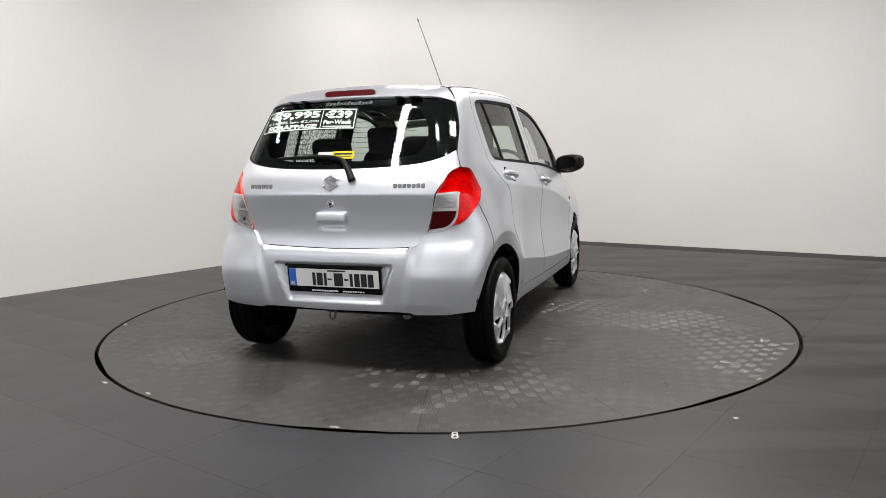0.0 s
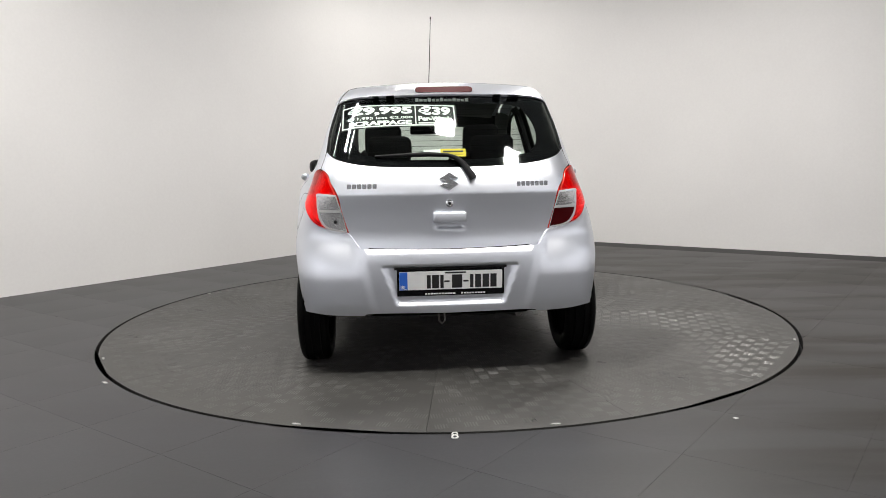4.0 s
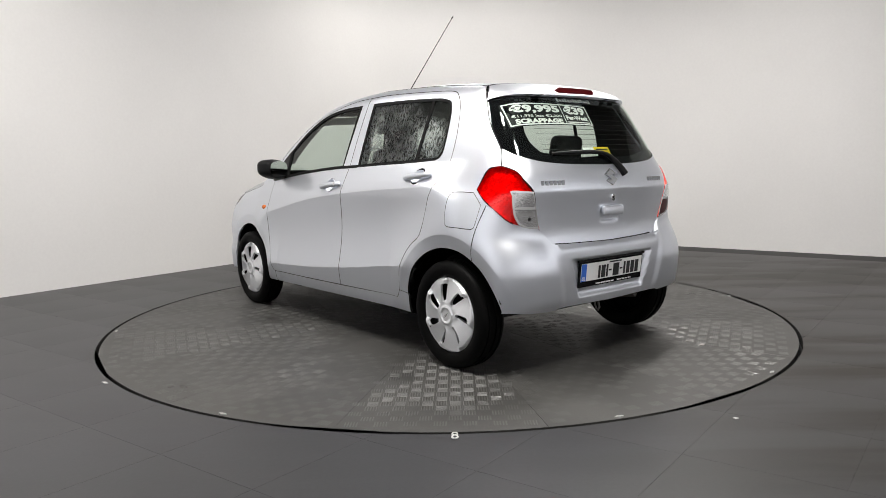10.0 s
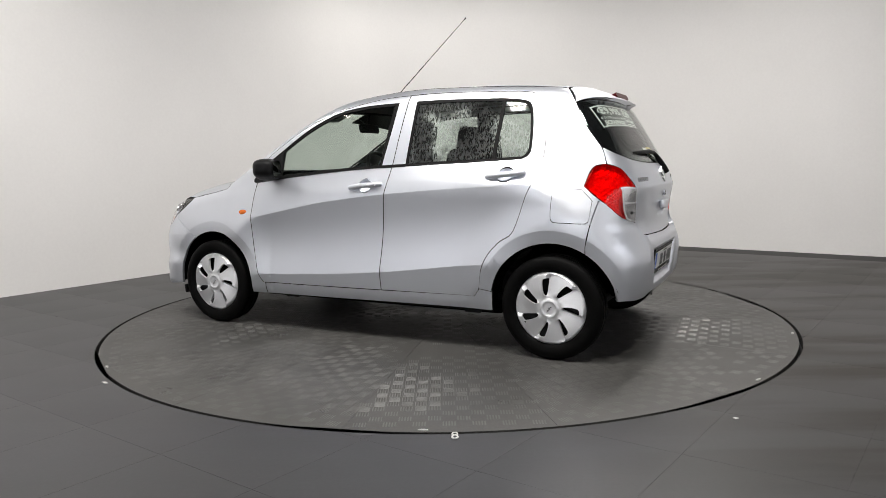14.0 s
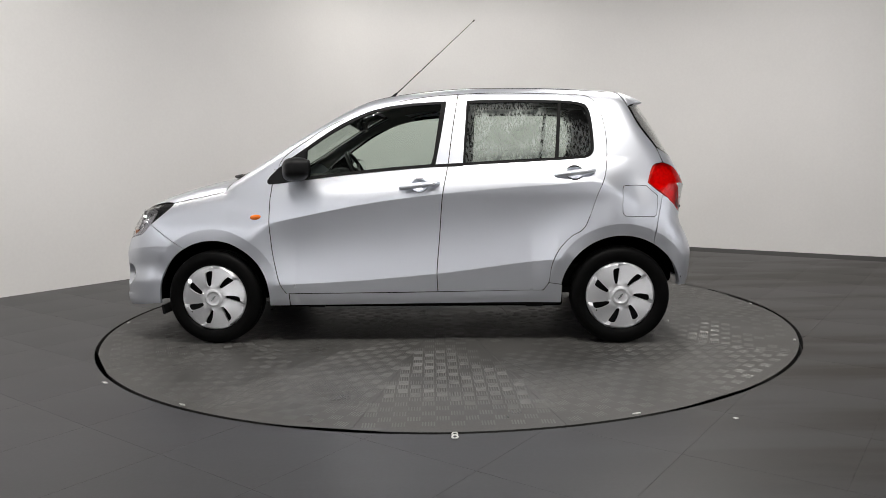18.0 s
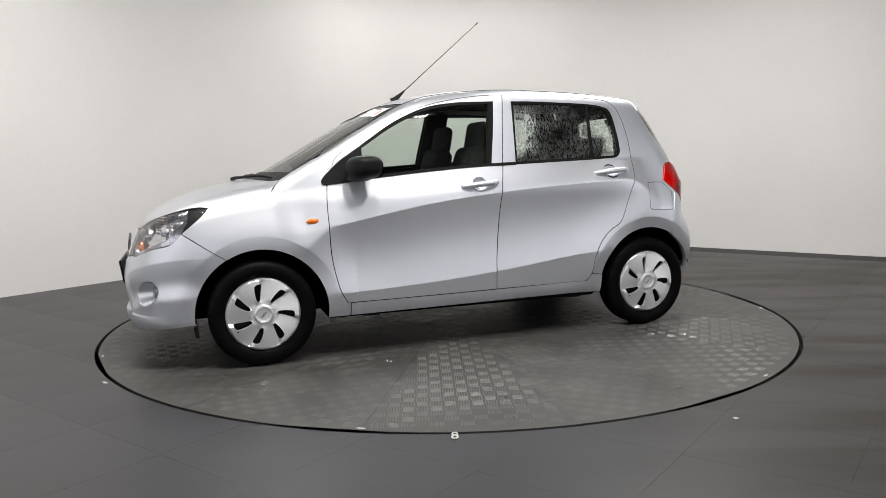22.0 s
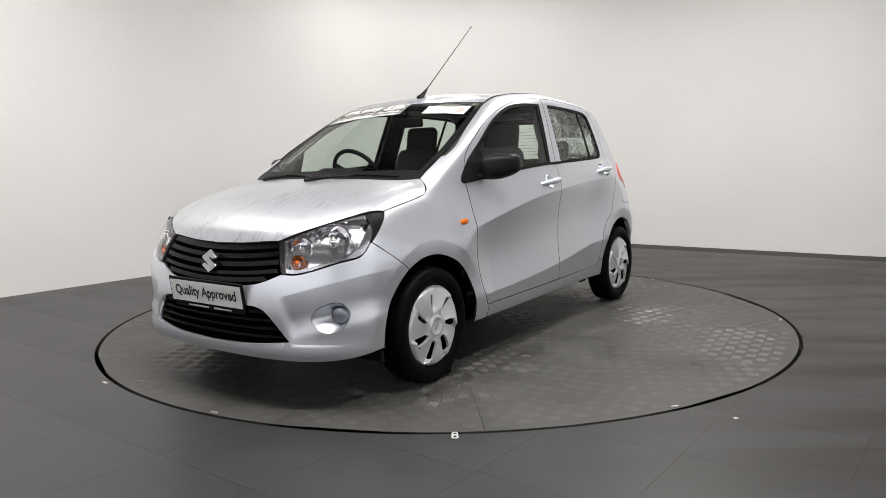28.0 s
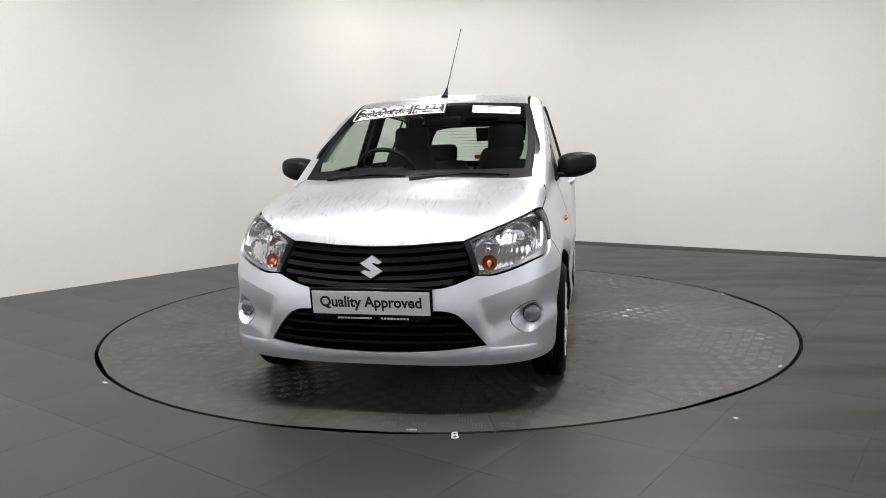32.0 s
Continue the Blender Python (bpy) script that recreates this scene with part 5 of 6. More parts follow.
# ---- lettering ----
def letters(body, shear=0.0, bold=0.0):
    """The built-in font as a flat mesh in a unit box: points 0..1, faces, and its width over height."""
    cu = bpy.data.curves.new("lettering", "FONT")
    cu.body, cu.size, cu.shear, cu.offset, cu.resolution_u = body, 1.0, shear, bold, 3
    ob = new("lettering", cu)
    me = bpy.data.meshes.new_from_object(ob.evaluated_get(bpy.context.evaluated_depsgraph_get()))
    v = np.array([tuple(q.co[:2]) for q in me.vertices])
    f = [tuple(p.vertices) for p in me.polygons]
    bpy.data.objects.remove(ob)
    bpy.data.curves.remove(cu)
    bpy.data.meshes.remove(me)
    lo, hi = v.min(0), v.max(0)
    return (v - lo) / (hi - lo), f


def bar_points(x0, y0, x1, y1):
    return np.array([(x0, y0), (x1, y0), (x1, y1), (x0, y1)]), [(0, 1, 2, 3)]


def fitted(shape, x0, y0, x1, y1):
    v, f = shape
    return v * (x1 - x0, y1 - y0) + (x0, y0), f


class Patch:
    """A four-cornered patch on the form: unit coordinates to a place on the skin."""

    def __init__(self, view, corners):
        # corners: bottom left, bottom right, top right, top left, as seen from outside
        self.view, self.c = view, view.flat(np.array(corners, float))

    def lay(self, shape, off):
        v, f = shape
        s, t = v[:, :1], v[:, 1:]
        c = self.c
        uv = (1 - s) * (1 - t) * c[0] + s * (1 - t) * c[1] + s * t * c[2] + (1 - s) * t * c[3]
        o, d, reach = self.view.rays(uv)
        p = strike(o, d, reach, off)
        return p, f

    def grid(self, off, x0=0.0, y0=0.0, x1=1.0, y1=1.0, n=10, m=4):
        v = np.array([(x0 + (x1 - x0) * i / n, y0 + (y1 - y0) * j / m) for j in range(m + 1) for i in range(n + 1)])
        f = [(j * (n + 1) + i, j * (n + 1) + i + 1, (j + 1) * (n + 1) + i + 1, (j + 1) * (n + 1) + i) for j in range(m) for i in range(n)]
        return self.lay((v, f), off)


def flat_mesh(name, pieces, mat, parent, label=""):
    """One mesh from (points, faces) pieces."""
    vs, fs, at = [], [], 0
    for p, f in pieces:
        vs += [tuple(q) for q in p]
        fs += [tuple(i + at for i in t) for t in f]
        at += len(p)
    me = bpy.data.meshes.new(name)
    me.from_pydata(vs, [], fs)
    ob = put(name, me, mat, parent, label)
    if name in ("small_print", "dealer_print", "web_strip", "dark_bar", "print_bar", "lettering", "border"):
        tagged(ob, kind="stuff")
    return ob


def price_sticker(patch, parent, base):
    """The black price panel with white figures and border."""
    st = flat_mesh("price_sticker", [patch.grid(base)], VINYL, parent, "black price sticker with white figures")
    b = base + 0.0015
    e, w = 0.012, 0.016
    lines = [patch.grid(b, e, e * 3, 1 - e, e * 3 + 0.05, 12, 1), patch.grid(b, e, 1 - e * 3 - 0.05, 1 - e, 1 - e * 3, 12, 1),
             patch.grid(b, e, e * 3, e + w * 0.7, 1 - e * 3, 1, 4), patch.grid(b, 1 - e - w * 0.7, e * 3, 1 - e, 1 - e * 3, 1, 4),
             patch.grid(b, 0.642, e * 3, 0.650, 1 - e * 3, 1, 4)]
    flat_mesh("border", lines, WHITE, st)
    rows = [("€9,995", 0.06, 0.50, 0.62, 0.90, 0.0, 0.050), ("€11,995 less €2,000", 0.05, 0.335, 0.62, 0.465, 0.0, 0.014),
            ("SCRAPPAGE", 0.07, 0.10, 0.61, 0.29, 0.0, 0.055), ("€39", 0.675, 0.50, 0.95, 0.90, 0.0, 0.050), ("Per-Week", 0.67, 0.24, 0.96, 0.45, 0.0, 0.040)]
    for body, x0, y0, x1, y1, shear, bold in rows:
        flat_mesh("lettering", [patch.lay(fitted(letters(body, shear, bold), x0, y0, x1, y1), b)], WHITE, st)
    flat_mesh("small_print", [patch.grid(b, 0.67, 0.12, 0.96, 0.17, 6, 1)], WHITE, st)
    return st


rear_patch = Patch(TAIL_VIEW, [(-1.431, 0.535, 1.237), (-1.481, -0.062, 1.254), (-1.416, -0.057, 1.370), (-1.344, 0.532, 1.359)])
price_sticker(rear_patch, tail, -0.0045)
front_patch = Patch(SCREEN_VIEW, [(0.531, -0.533, 1.326), (0.530, 0.057, 1.366), (0.387, 0.044, 1.434), (0.350, -0.535, 1.414)])
price_sticker(front_patch, windscreen, 0.0015)
web = Patch(TAIL_VIEW, [(-1.40, 0.15, 1.384), (-1.40, -0.13, 1.380), (-1.385, -0.13, 1.408), (-1.385, 0.15, 1.412)])
word = flat_mesh("web_strip", [web.grid(-0.002, k / 13 + 0.004, 0.15, (k + 0.86) / 13, 0.72 if k % 3 else 0.95, 1, 1) for k in range(13)], WHITE, tail,
                 "white lettering strip shown as bars")
tag = Patch(TAIL_VIEW, [(-1.572, 0.118, 1.103), (-1.572, -0.094, 1.102), (-1.549, -0.094, 1.141), (-1.549, 0.118, 1.141)])
flat_mesh("tax_strip", [tag.grid(-0.0035, 0, 0.3, 0.43, 0.95)], WHITE, tail, "white paper strip")
dealer = flat_mesh("dealer_sticker", [tag.grid(-0.0025, 0.40, 0.0, 1.0, 1.0)], YELLOW, tail, "small yellow sticker with dark bars")
flat_mesh("dark_bar", [tag.grid(-0.0012, 0.46, 0.52, 0.94, 0.74), tag.grid(-0.0012, 0.46, 0.24, 0.94, 0.30)], INK, dealer)
disc_patch = Patch(SCREEN_VIEW, [(0.521, 0.220, 1.364), (0.500, 0.503, 1.348), (0.405, 0.498, 1.396), (0.425, 0.209, 1.412)])
disc = flat_mesh("paper_strip", [disc_patch.grid(0.0015)], WHITE, windscreen, "white printed paper strip at the top of the screen")
flat_mesh("print_bar", [disc_patch.grid(0.003, 0.30, 0.80, 0.72, 0.88, 4, 1), disc_patch.grid(0.003, 0.04, 0.34, 0.62, 0.37, 4, 1)], INK, disc)
flat_mesh("round_stamp", [disc_patch.lay((np.array([(0.84 + 0.10 * math.cos(a), 0.42 + 0.30 * math.sin(a)) for a in np.linspace(0, 2 * math.pi, 25)[:-1]]), [tuple(range(24))]), 0.003)],
          material("pale_red_print", (0.55, 0.33, 0.30), 0.6, 0, 0, 0.15, 60), disc)


# ---- number plates ----
def plate(at, turn, parent, front):
    body = new("number_plate")
    body.parent = parent
    body.matrix_local = at @ turn
    tagged(body, "white plate in a black surround reading Quality Approved" if front else "white number plate with a blue band and dark bars")
    w, h = 0.52, 0.118
    bm = bmesh.new()
    box(bm, pose(0, -0.004 if not front else 0.0, -0.006), w + 0.016, h + (0.022 if not front else 0.012), 0.012, 0.004)
    if front:
        box(bm, pose(0, -0.068, -0.009), w - 0.01, 0.028, 0.006, 0.002)
    part("surround", bm, GLOSS_BLACK, body)
    bm = bmesh.new()
    box(bm, pose(0.0, 0.006 if not front else 0.0, 0.0012), w - 0.006, h - 0.016 - (0.008 if not front else 0), 0.0024, 0.0008)
    face = part("plate_face", bm, PLATE, body)
    z = 0.0032
    if front:
        v, f = fitted(letters("Quality Approved", 0, 0.030), -0.222, -0.034, 0.222, 0.030)
        flat_mesh("lettering", [(np.column_stack([v, np.full(len(v), z)]), f)], INK, body)
        bars = [(-0.15 + 0.014 * k, -0.074, -0.15 + 0.014 * k + 0.011, -0.0665) for k in range(11)] + [(0.04 + 0.014 * k, -0.074, 0.04 + 0.014 * k + 0.010, -0.0665) for k in range(9)]
        flat_mesh("small_print", [(np.column_stack([bar_points(*b)[0], np.full(4, -0.005)]), [(0, 1, 2, 3)]) for b in bars], WHITE, body)
    else:
        bm = bmesh.new()
        box(bm, pose(-w / 2 + 0.024, 0.006, 0.0022), 0.040, h - 0.026, 0.0026, 0.0006)
        band = part("country_band", bm, BLUE, body)
        v, f = fitted(letters("IRL", 0, 0.01), -w / 2 + 0.010, -0.036, -w / 2 + 0.038, -0.016)
        flat_mesh("lettering", [(np.column_stack([v, np.full(len(v), z + 0.0008)]), f)], WHITE, body)
        spans = [(-0.165, -0.143), (-0.135, -0.095), (-0.087, -0.068), (-0.020, 0.040), (0.085, 0.105), (0.115, 0.150), (0.158, 0.196), (0.204, 0.240)]
        spans = [(a * 0.86 + 0.022, b * 0.86 + 0.022) for a, b in spans]
        for a, b in spans:
            flat_mesh("character_bar", [(np.column_stack([bar_points(a, -0.034, b, 0.034)[0], np.full(4, z)]), [(0, 1, 2, 3)])], INK, body)
        for a in (-0.033, 0.062):
            flat_mesh("dash_bar", [(np.column_stack([bar_points(a, -0.004, a + 0.026, 0.005)[0], np.full(4, z)]), [(0, 1, 2, 3)])], INK, body)
        flat_mesh("small_print", [(np.column_stack([bar_points(-0.03, 0.041, 0.075, 0.049)[0], np.full(4, z)]), [(0, 1, 2, 3)])], INK, body)
        bars = [(-0.13 + 0.014 * k, -0.066, -0.13 + 0.014 * k + 0.011, -0.0585) for k in range(11)] + [(0.05 + 0.014 * k, -0.066, 0.05 + 0.014 * k + 0.010, -0.0585) for k in range(9)]
        flat_mesh("dealer_print", [(np.column_stack([bar_points(*b)[0], np.full(4, 0.0015)]), [(0, 1, 2, 3)]) for b in bars], WHITE, body)
    return body


plate(pose(1.940, 0.0, 0.492, 0, 8, 0), UPRIGHT_FRONT, fb, True)
bm = bmesh.new()
box(bm, pose(-1.662, 0, 0.556), 0.014, 0.56, 0.012, 0.004)
part("plate_light_bar", bm, BLACK, rb)
plate(pose(-1.658, 0.0, 0.487, 0, -6, 0), UPRIGHT_REAR, rb, False)

# ---- front lamps ----
HEAD = ring(rolled(NOSE, [(1.817, 0.380, 0.746), (1.868, 0.436, 0.608)]), rolled(NOSE, [(1.866, 0.440, 0.606), (1.842, 0.527, 0.608), (1.745, 0.669, 0.655), (1.660, 0.724, 0.677), (1.606, 0.730, 0.728)]),
            rolled(NOSE, [(1.606, 0.730, 0.728), (1.533, 0.724, 0.786), (1.486, 0.709, 0.827), (1.461, 0.692, 0.855)]),
            rolled(NOSE, [(1.461, 0.692, 0.855), (1.577, 0.655, 0.845), (1.618, 0.627, 0.838), (1.732, 0.529, 0.800), (1.817, 0.380, 0.746)]))
INNER = ring(rolled(NOSE, [(1.815, 0.415, 0.735), (1.858, 0.452, 0.622)]), rolled(NOSE, [(1.858, 0.452, 0.622), (1.835, 0.535, 0.622), (1.740, 0.665, 0.670), (1.672, 0.708, 0.700)]),
             rolled(NOSE, [(1.672, 0.708, 0.700), (1.590, 0.704, 0.780), (1.545, 0.690, 0.828)]), rolled(NOSE, [(1.545, 0.690, 0.828), (1.628, 0.618, 0.830), (1.736, 0.516, 0.792), (1.815, 0.410, 0.742)]))


def bowl(at, way, radius, deep, mat, parent, name, label="", rings=6):
    bm = bmesh.new()
    prof = [(radius * k / rings, -deep * (1 - (k / rings) ** 2)) for k in range(rings + 1)] + [(radius * 1.06, 0.002), (radius * 1.06, -0.012)]
    turn = Vector(way).to_track_quat("Y", "Z").to_matrix().to_4x4()
    lathe(bm, prof, 32, Matrix.Translation(at) @ turn)
    return part(name, bm, mat, parent, label, 50)


def facets(p):
    return np.array([(0.004 * math.sin(q[1] * 330) * math.sin(q[2] * 330) + 0.004 * noise.noise(Vector(q) * 30.0), 0, 0) for q in p])


def flutes(p):
    return np.stack([0.0020 * np.sin(p[:, 1] * 300) + 0.002 * np.sin(p[:, 2] * 90), 0 * p[:, 0], 0 * p[:, 0]], 1)


for hand in (1, -1):
    def lay(s, h=hand):
        return s if h > 0 else mirrored(s)
    lamp = panel("headlamp", lay(sheet(NOSE, HEAD, (), 0.03, -0.002, 0.0, -0.050)), REFLECTOR, car, "clear headlamp with chrome reflectors")
    refl = panel("reflector", lay(sheet(NOSE, INNER, (), 0.008, -0.006, 0.03, -0.046, swell=flutes)), REFLECTOR, lamp)
    bowl((1.700, hand * 0.600, 0.738), (0.93, hand * 0.36, 0.05), 0.074, 0.05, LAMP_CHROME, lamp, "main_bowl")
    bowl((1.774, hand * 0.476, 0.706), (0.96, hand * 0.22, 0.05), 0.050, 0.035, LAMP_CHROME, lamp, "inner_bowl")
    bowl((1.816, hand * 0.490, 0.650), (0.97, hand * 0.20, 0.0), 0.031, 0.022, AMBER_DEEP, lamp, "indicator_bowl", "amber indicator bowl")
    for at, r, mat in (((1.712, hand * 0.606, 0.738), 0.016, LAMP_CHROME), ((1.776, hand * 0.478, 0.706), 0.012, LAMP_CHROME), ((1.818, hand * 0.490, 0.650), 0.011, AMBER)):
        bm = bmesh.new()
        bmesh.ops.create_uvsphere(bm, u_segments=14, v_segments=8, radius=r, matrix=pose(*at))
        part("bulb", bm, mat, lamp, "", 60)
    corner = ring(rolled(NOSE, [(1.461, 0.692, 0.855), (1.510, 0.680, 0.852), (1.560, 0.660, 0.846)]), rolled(NOSE, [(1.560, 0.660, 0.846), (1.560, 0.700, 0.790), (1.606, 0.730, 0.728)]),
                  rolled(NOSE, [(1.606, 0.730, 0.728), (1.533, 0.724, 0.786), (1.486, 0.709, 0.827), (1.461, 0.692, 0.855)]))
    panel("bezel", lay(sheet(NOSE, HEAD, [shrink(INNER, 0.006)], 0.02, 0.003, 0.036, -0.010)), BEZEL, lamp)
    panel("corner_mask", lay(sheet(NOSE, corner, (), 0.02, 0.0, 0.02, -0.005)), BLACK, lamp)
    inner = ring(rolled(NOSE, [(1.817, 0.380, 0.746), (1.868, 0.436, 0.608)]), rolled(NOSE, [(1.868, 0.436, 0.608), (1.862, 0.456, 0.611)]),
                 rolled(NOSE, [(1.862, 0.456, 0.611), (1.812, 0.408, 0.744)]), rolled(NOSE, [(1.812, 0.408, 0.744), (1.817, 0.380, 0.746)]))
    panel("inner_mask", lay(sheet(NOSE, inner, (), 0.02, 0.0, 0.03, -0.005)), BLACK, lamp)
    panel("lens", lay(sheet(NOSE, HEAD, (), 0.03, 0.002, 0.0, 0.0)), LENS, lamp)
    # round fog lamp set in a scooped hollow
    f = FOG if hand > 0 else FOG_R
    hollow = bmesh.new()
    outer_p = strike(*NOSE.rays(even(FOG, 0.02)))
    rim_v = [hollow.verts.new((q[0], hand * q[1], q[2])) for q in outer_p]
    mid_c = Vector((1.742, hand * 0.662, 0.424))
    way = Vector((0.93, hand * 0.30, 0)).normalized()
    ring_v = []
    for q in outer_p:
        d = Vector((q[0], hand * q[1], q[2])) - Vector((1.795, hand * 0.652, 0.418))
        d = (d - way * d.dot(way)).normalized()
        ring_v.append(hollow.verts.new(mid_c + d * 0.040))
    for k in range(len(rim_v)):
        hollow.faces.new((rim_v[k], rim_v[(k + 1) % len(rim_v)], ring_v[(k + 1) % len(rim_v)], ring_v[k]))
    part("fog_hollow", hollow, PAINT, fb, "", 60)
    bm = bmesh.new()
    turn = way.to_track_quat("Y", "Z").to_matrix().to_4x4()
    lathe(bm, [(0.0, 0.010), (0.028, 0.009), (0.035, 0.005), (0.0375, 0.0), (0.0375, -0.01)], 32, Matrix.Translation(mid_c + way * 0.002) @ turn)
    part("fog_lamp_cover", bm, FOG_GLASS, fb, "", 40)
    bm = bmesh.new()
    lathe(bm, [(0.033, -0.006), (0.033, 0.003), (0.035, 0.003), (0.036, -0.006)], 32, Matrix.Translation(mid_c) @ turn)
    part("fog_lamp_ring", bm, BLACK, fb, "", 40)
    # side repeater
    bm = bmesh.new()
    bmesh.ops.create_uvsphere(bm, u_segments=18, v_segments=10, radius=1.0, matrix=pose(0.931, hand * (float(on_side([(0.931, 0.771)])[0][1]) + 0.002), 0.771, 0, 3, 0) @ Matrix.Diagonal((0.034, 0.010, 0.016, 1)))
    part("side_indicator", bm, AMBER, car, "orange side indicator", 60)

# ---- rear lamps ----
WITH_BUMPER[0] = False
REAR_LAMP = ring(rolled(TAIL, [(-1.375, 0.714, 0.937), (-1.412, 0.670, 1.034)]), rolled(TAIL, [(-1.412, 0.670, 1.034), (-1.440, 0.652, 1.048), (-1.474, 0.639, 1.050), (-1.540, 0.601, 1.024), (-1.572, 0.584, 0.982),
                 (-1.596, 0.550, 0.921), (-1.600, 0.530, 0.83), (-1.607, 0.502, 0.730)]), rolled(TAIL, [(-1.607, 0.502, 0.730), (-1.571, 0.654, 0.767), (-1.510, 0.710, 0.827), (-1.430, 0.720, 0.890), (-1.375, 0.714, 0.937)]))
CELL_UP = ring(rolled(TAIL, [(-1.596, 0.547, 0.914), (-1.552, 0.632, 0.922), (-1.560, 0.640, 0.905), (-1.566, 0.643, 0.850)]), rolled(TAIL, [(-1.566, 0.643, 0.850), (-1.604, 0.536, 0.848)]), rolled(TAIL, [(-1.604, 0.536, 0.848), (-1.596, 0.547, 0.914)]))
CELL_LOW = ring(rolled(TAIL, [(-1.604, 0.532, 0.836), (-1.568, 0.642, 0.838)]), rolled(TAIL, [(-1.568, 0.642, 0.838), (-1.575, 0.634, 0.800), (-1.588, 0.600, 0.760), (-1.604, 0.514, 0.744)]), rolled(TAIL, [(-1.604, 0.514, 0.744), (-1.604, 0.532, 0.836)]))
CELL_RIM = ring(rolled(TAIL, [(-1.596, 0.543, 0.924), (-1.548, 0.642, 0.931), (-1.558, 0.652, 0.905), (-1.566, 0.653, 0.840), (-1.572, 0.645, 0.797), (-1.585, 0.608, 0.752), (-1.604, 0.510, 0.735)]), rolled(TAIL, [(-1.604, 0.510, 0.735), (-1.596, 0.543, 0.924)]))
for hand in (1, -1):
    def lay(s, h=hand):
        return s if h > 0 else mirrored(s)
    lamp = panel("tail_lamp", lay(sheet(TAIL, REAR_LAMP, (), 0.009, 0.004, 0.0, -0.020, swell=facets)), RED, car, "red tail lamp with a clear cell")
    lamp.data.polygons.foreach_set("use_smooth", [False] * len(lamp.data.polygons))
    panel("lens", lay(sheet(TAIL, REAR_LAMP, (), 0.02, 0.003, 0.03, 0.004)), RED_LENS, lamp, gap=RED)
    panel("cell_frame", lay(sheet(TAIL, CELL_RIM, [CELL_UP, CELL_LOW], 0.02, 0.0, 0.004, 0.0060)), MILKY, lamp)
    panel("reversing_cell", lay(sheet(TAIL, CELL_UP, (), 0.02, 0.0, 0.0, 0.0050)), CLEAR_CELL, lamp)
    panel("lower_cell", lay(sheet(TAIL, CELL_LOW, (), 0.02, 0.0, 0.0, 0.0050)), CLEAR_CELL if hand > 0 else RED_DEEP, lamp)
    for zc in ((0.885, 0.790) if hand > 0 else (0.885,)):
        bm = bmesh.new()
        bmesh.ops.create_uvsphere(bm, u_segments=14, v_segments=8, radius=0.010, matrix=pose(-1.586 if zc > 0.8 else -1.590, hand * (0.585 if zc > 0.8 else 0.565), zc))
        part("bulb", bm, BLACK, lamp, "", 60)
WITH_BUMPER[0] = True
bm = bmesh.new()
loop = smooth_line([(-0.148, 0.0), (-0.140, 0.012), (-0.10, 0.0155), (0.10, 0.0155), (0.140, 0.012), (0.148, 0.0), (0.140, -0.013), (0.10, -0.016), (-0.10, -0.016), (-0.140, -0.013), (-0.148, 0.0)])[:-1]
slab(bm, [tuple(q) for q in loop], 0.03, Matrix(), 0.004)
stop = part("high_brake_light", bm, RED_DEEP, tail, "dark red high brake light")
stop.matrix_local = pose(-1.402, 0.0, 1.450, 0, 24, 0) @ UPRIGHT_REAR

# ---- tailgate fittings ----
bm = bmesh.new()
box(bm, pose(0, 0, -0.014), 0.168, 0.052, 0.028, 0.011, 3)
grip = part("tailgate_handle", bm, PAINT, tail, "", 50)
grip.matrix_local = pose(-1.672, 0.0, 0.806, 0, 0, 0) @ UPRIGHT_REAR
bm = bmesh.new()
lathe(bm, [(0.0, 0.004), (0.010, 0.004), (0.013, 0.007), (0.018, 0.005), (0.018, -0.01)], 24, pose(-1.658, 0, 0.874) @ Matrix.Rotation(radians(90), 4, "Z"))
part("lock_barrel", bm, CHROME, tail, "", 40)
bm = bmesh.new()
bmesh.ops.create_circle(bm, cap_ends=True, segments=16, radius=0.008, matrix=pose(-1.6635, 0, 0.874, 0, 90, 0))
part("keyhole", bm, BLACK, tail)
emblem(pose(-1.651, 0.0, 0.983, 0, 17, 0) @ UPRIGHT_REAR, Matrix(), 0.079, tail)
for y0, y1, count in ((0.504, 0.352, 6), (-0.336, -0.500, 7)):
    pieces = bmesh.new()
    for k in range(count):
        yc = y0 + (y1 - y0) * (k + 0.5) / count
        w = abs(y1 - y0) / count * 0.80
        q = strike(np.array([[-2.0, yc, 0.960]]), np.array([[1.0, 0, 0]]), 1.0)[0]
        nrm = normals_at(q[None])[0]
        yaw = math.degrees(math.atan2(nrm[1], -nrm[0]))
        box(pieces, pose(q[0], yc, 0.960, 0, 0, -yaw), 0.006, w, 0.028, 0.002)
    part("name_badge", pieces, BADGE, tail, "chrome name badge shown as bars")
bm = bmesh.new()
pipe(bm, [(-1.646, -0.120, 0.993), (-1.635, -0.105, 1.02), (-1.612, -0.075, 1.065), (-1.598, -0.045, 1.093), (-1.590, 0.0, 1.110)], [0.020, 0.019, 0.016, 0.013, 0.010], 10)
wiper = part("rear_wiper_arm", bm, BLACK, tail, "black rear wiper", 50)
bm = bmesh.new()
pipe(bm, [(-1.590, 0.0, 1.110), (-1.585, 0.10, 1.115), (-1.572, 0.23, 1.112), (-1.552, 0.36, 1.108)], [0.010, 0.012, 0.011, 0.007], 8)
part("wiper_blade", bm, BLACK, wiper, "", 50)

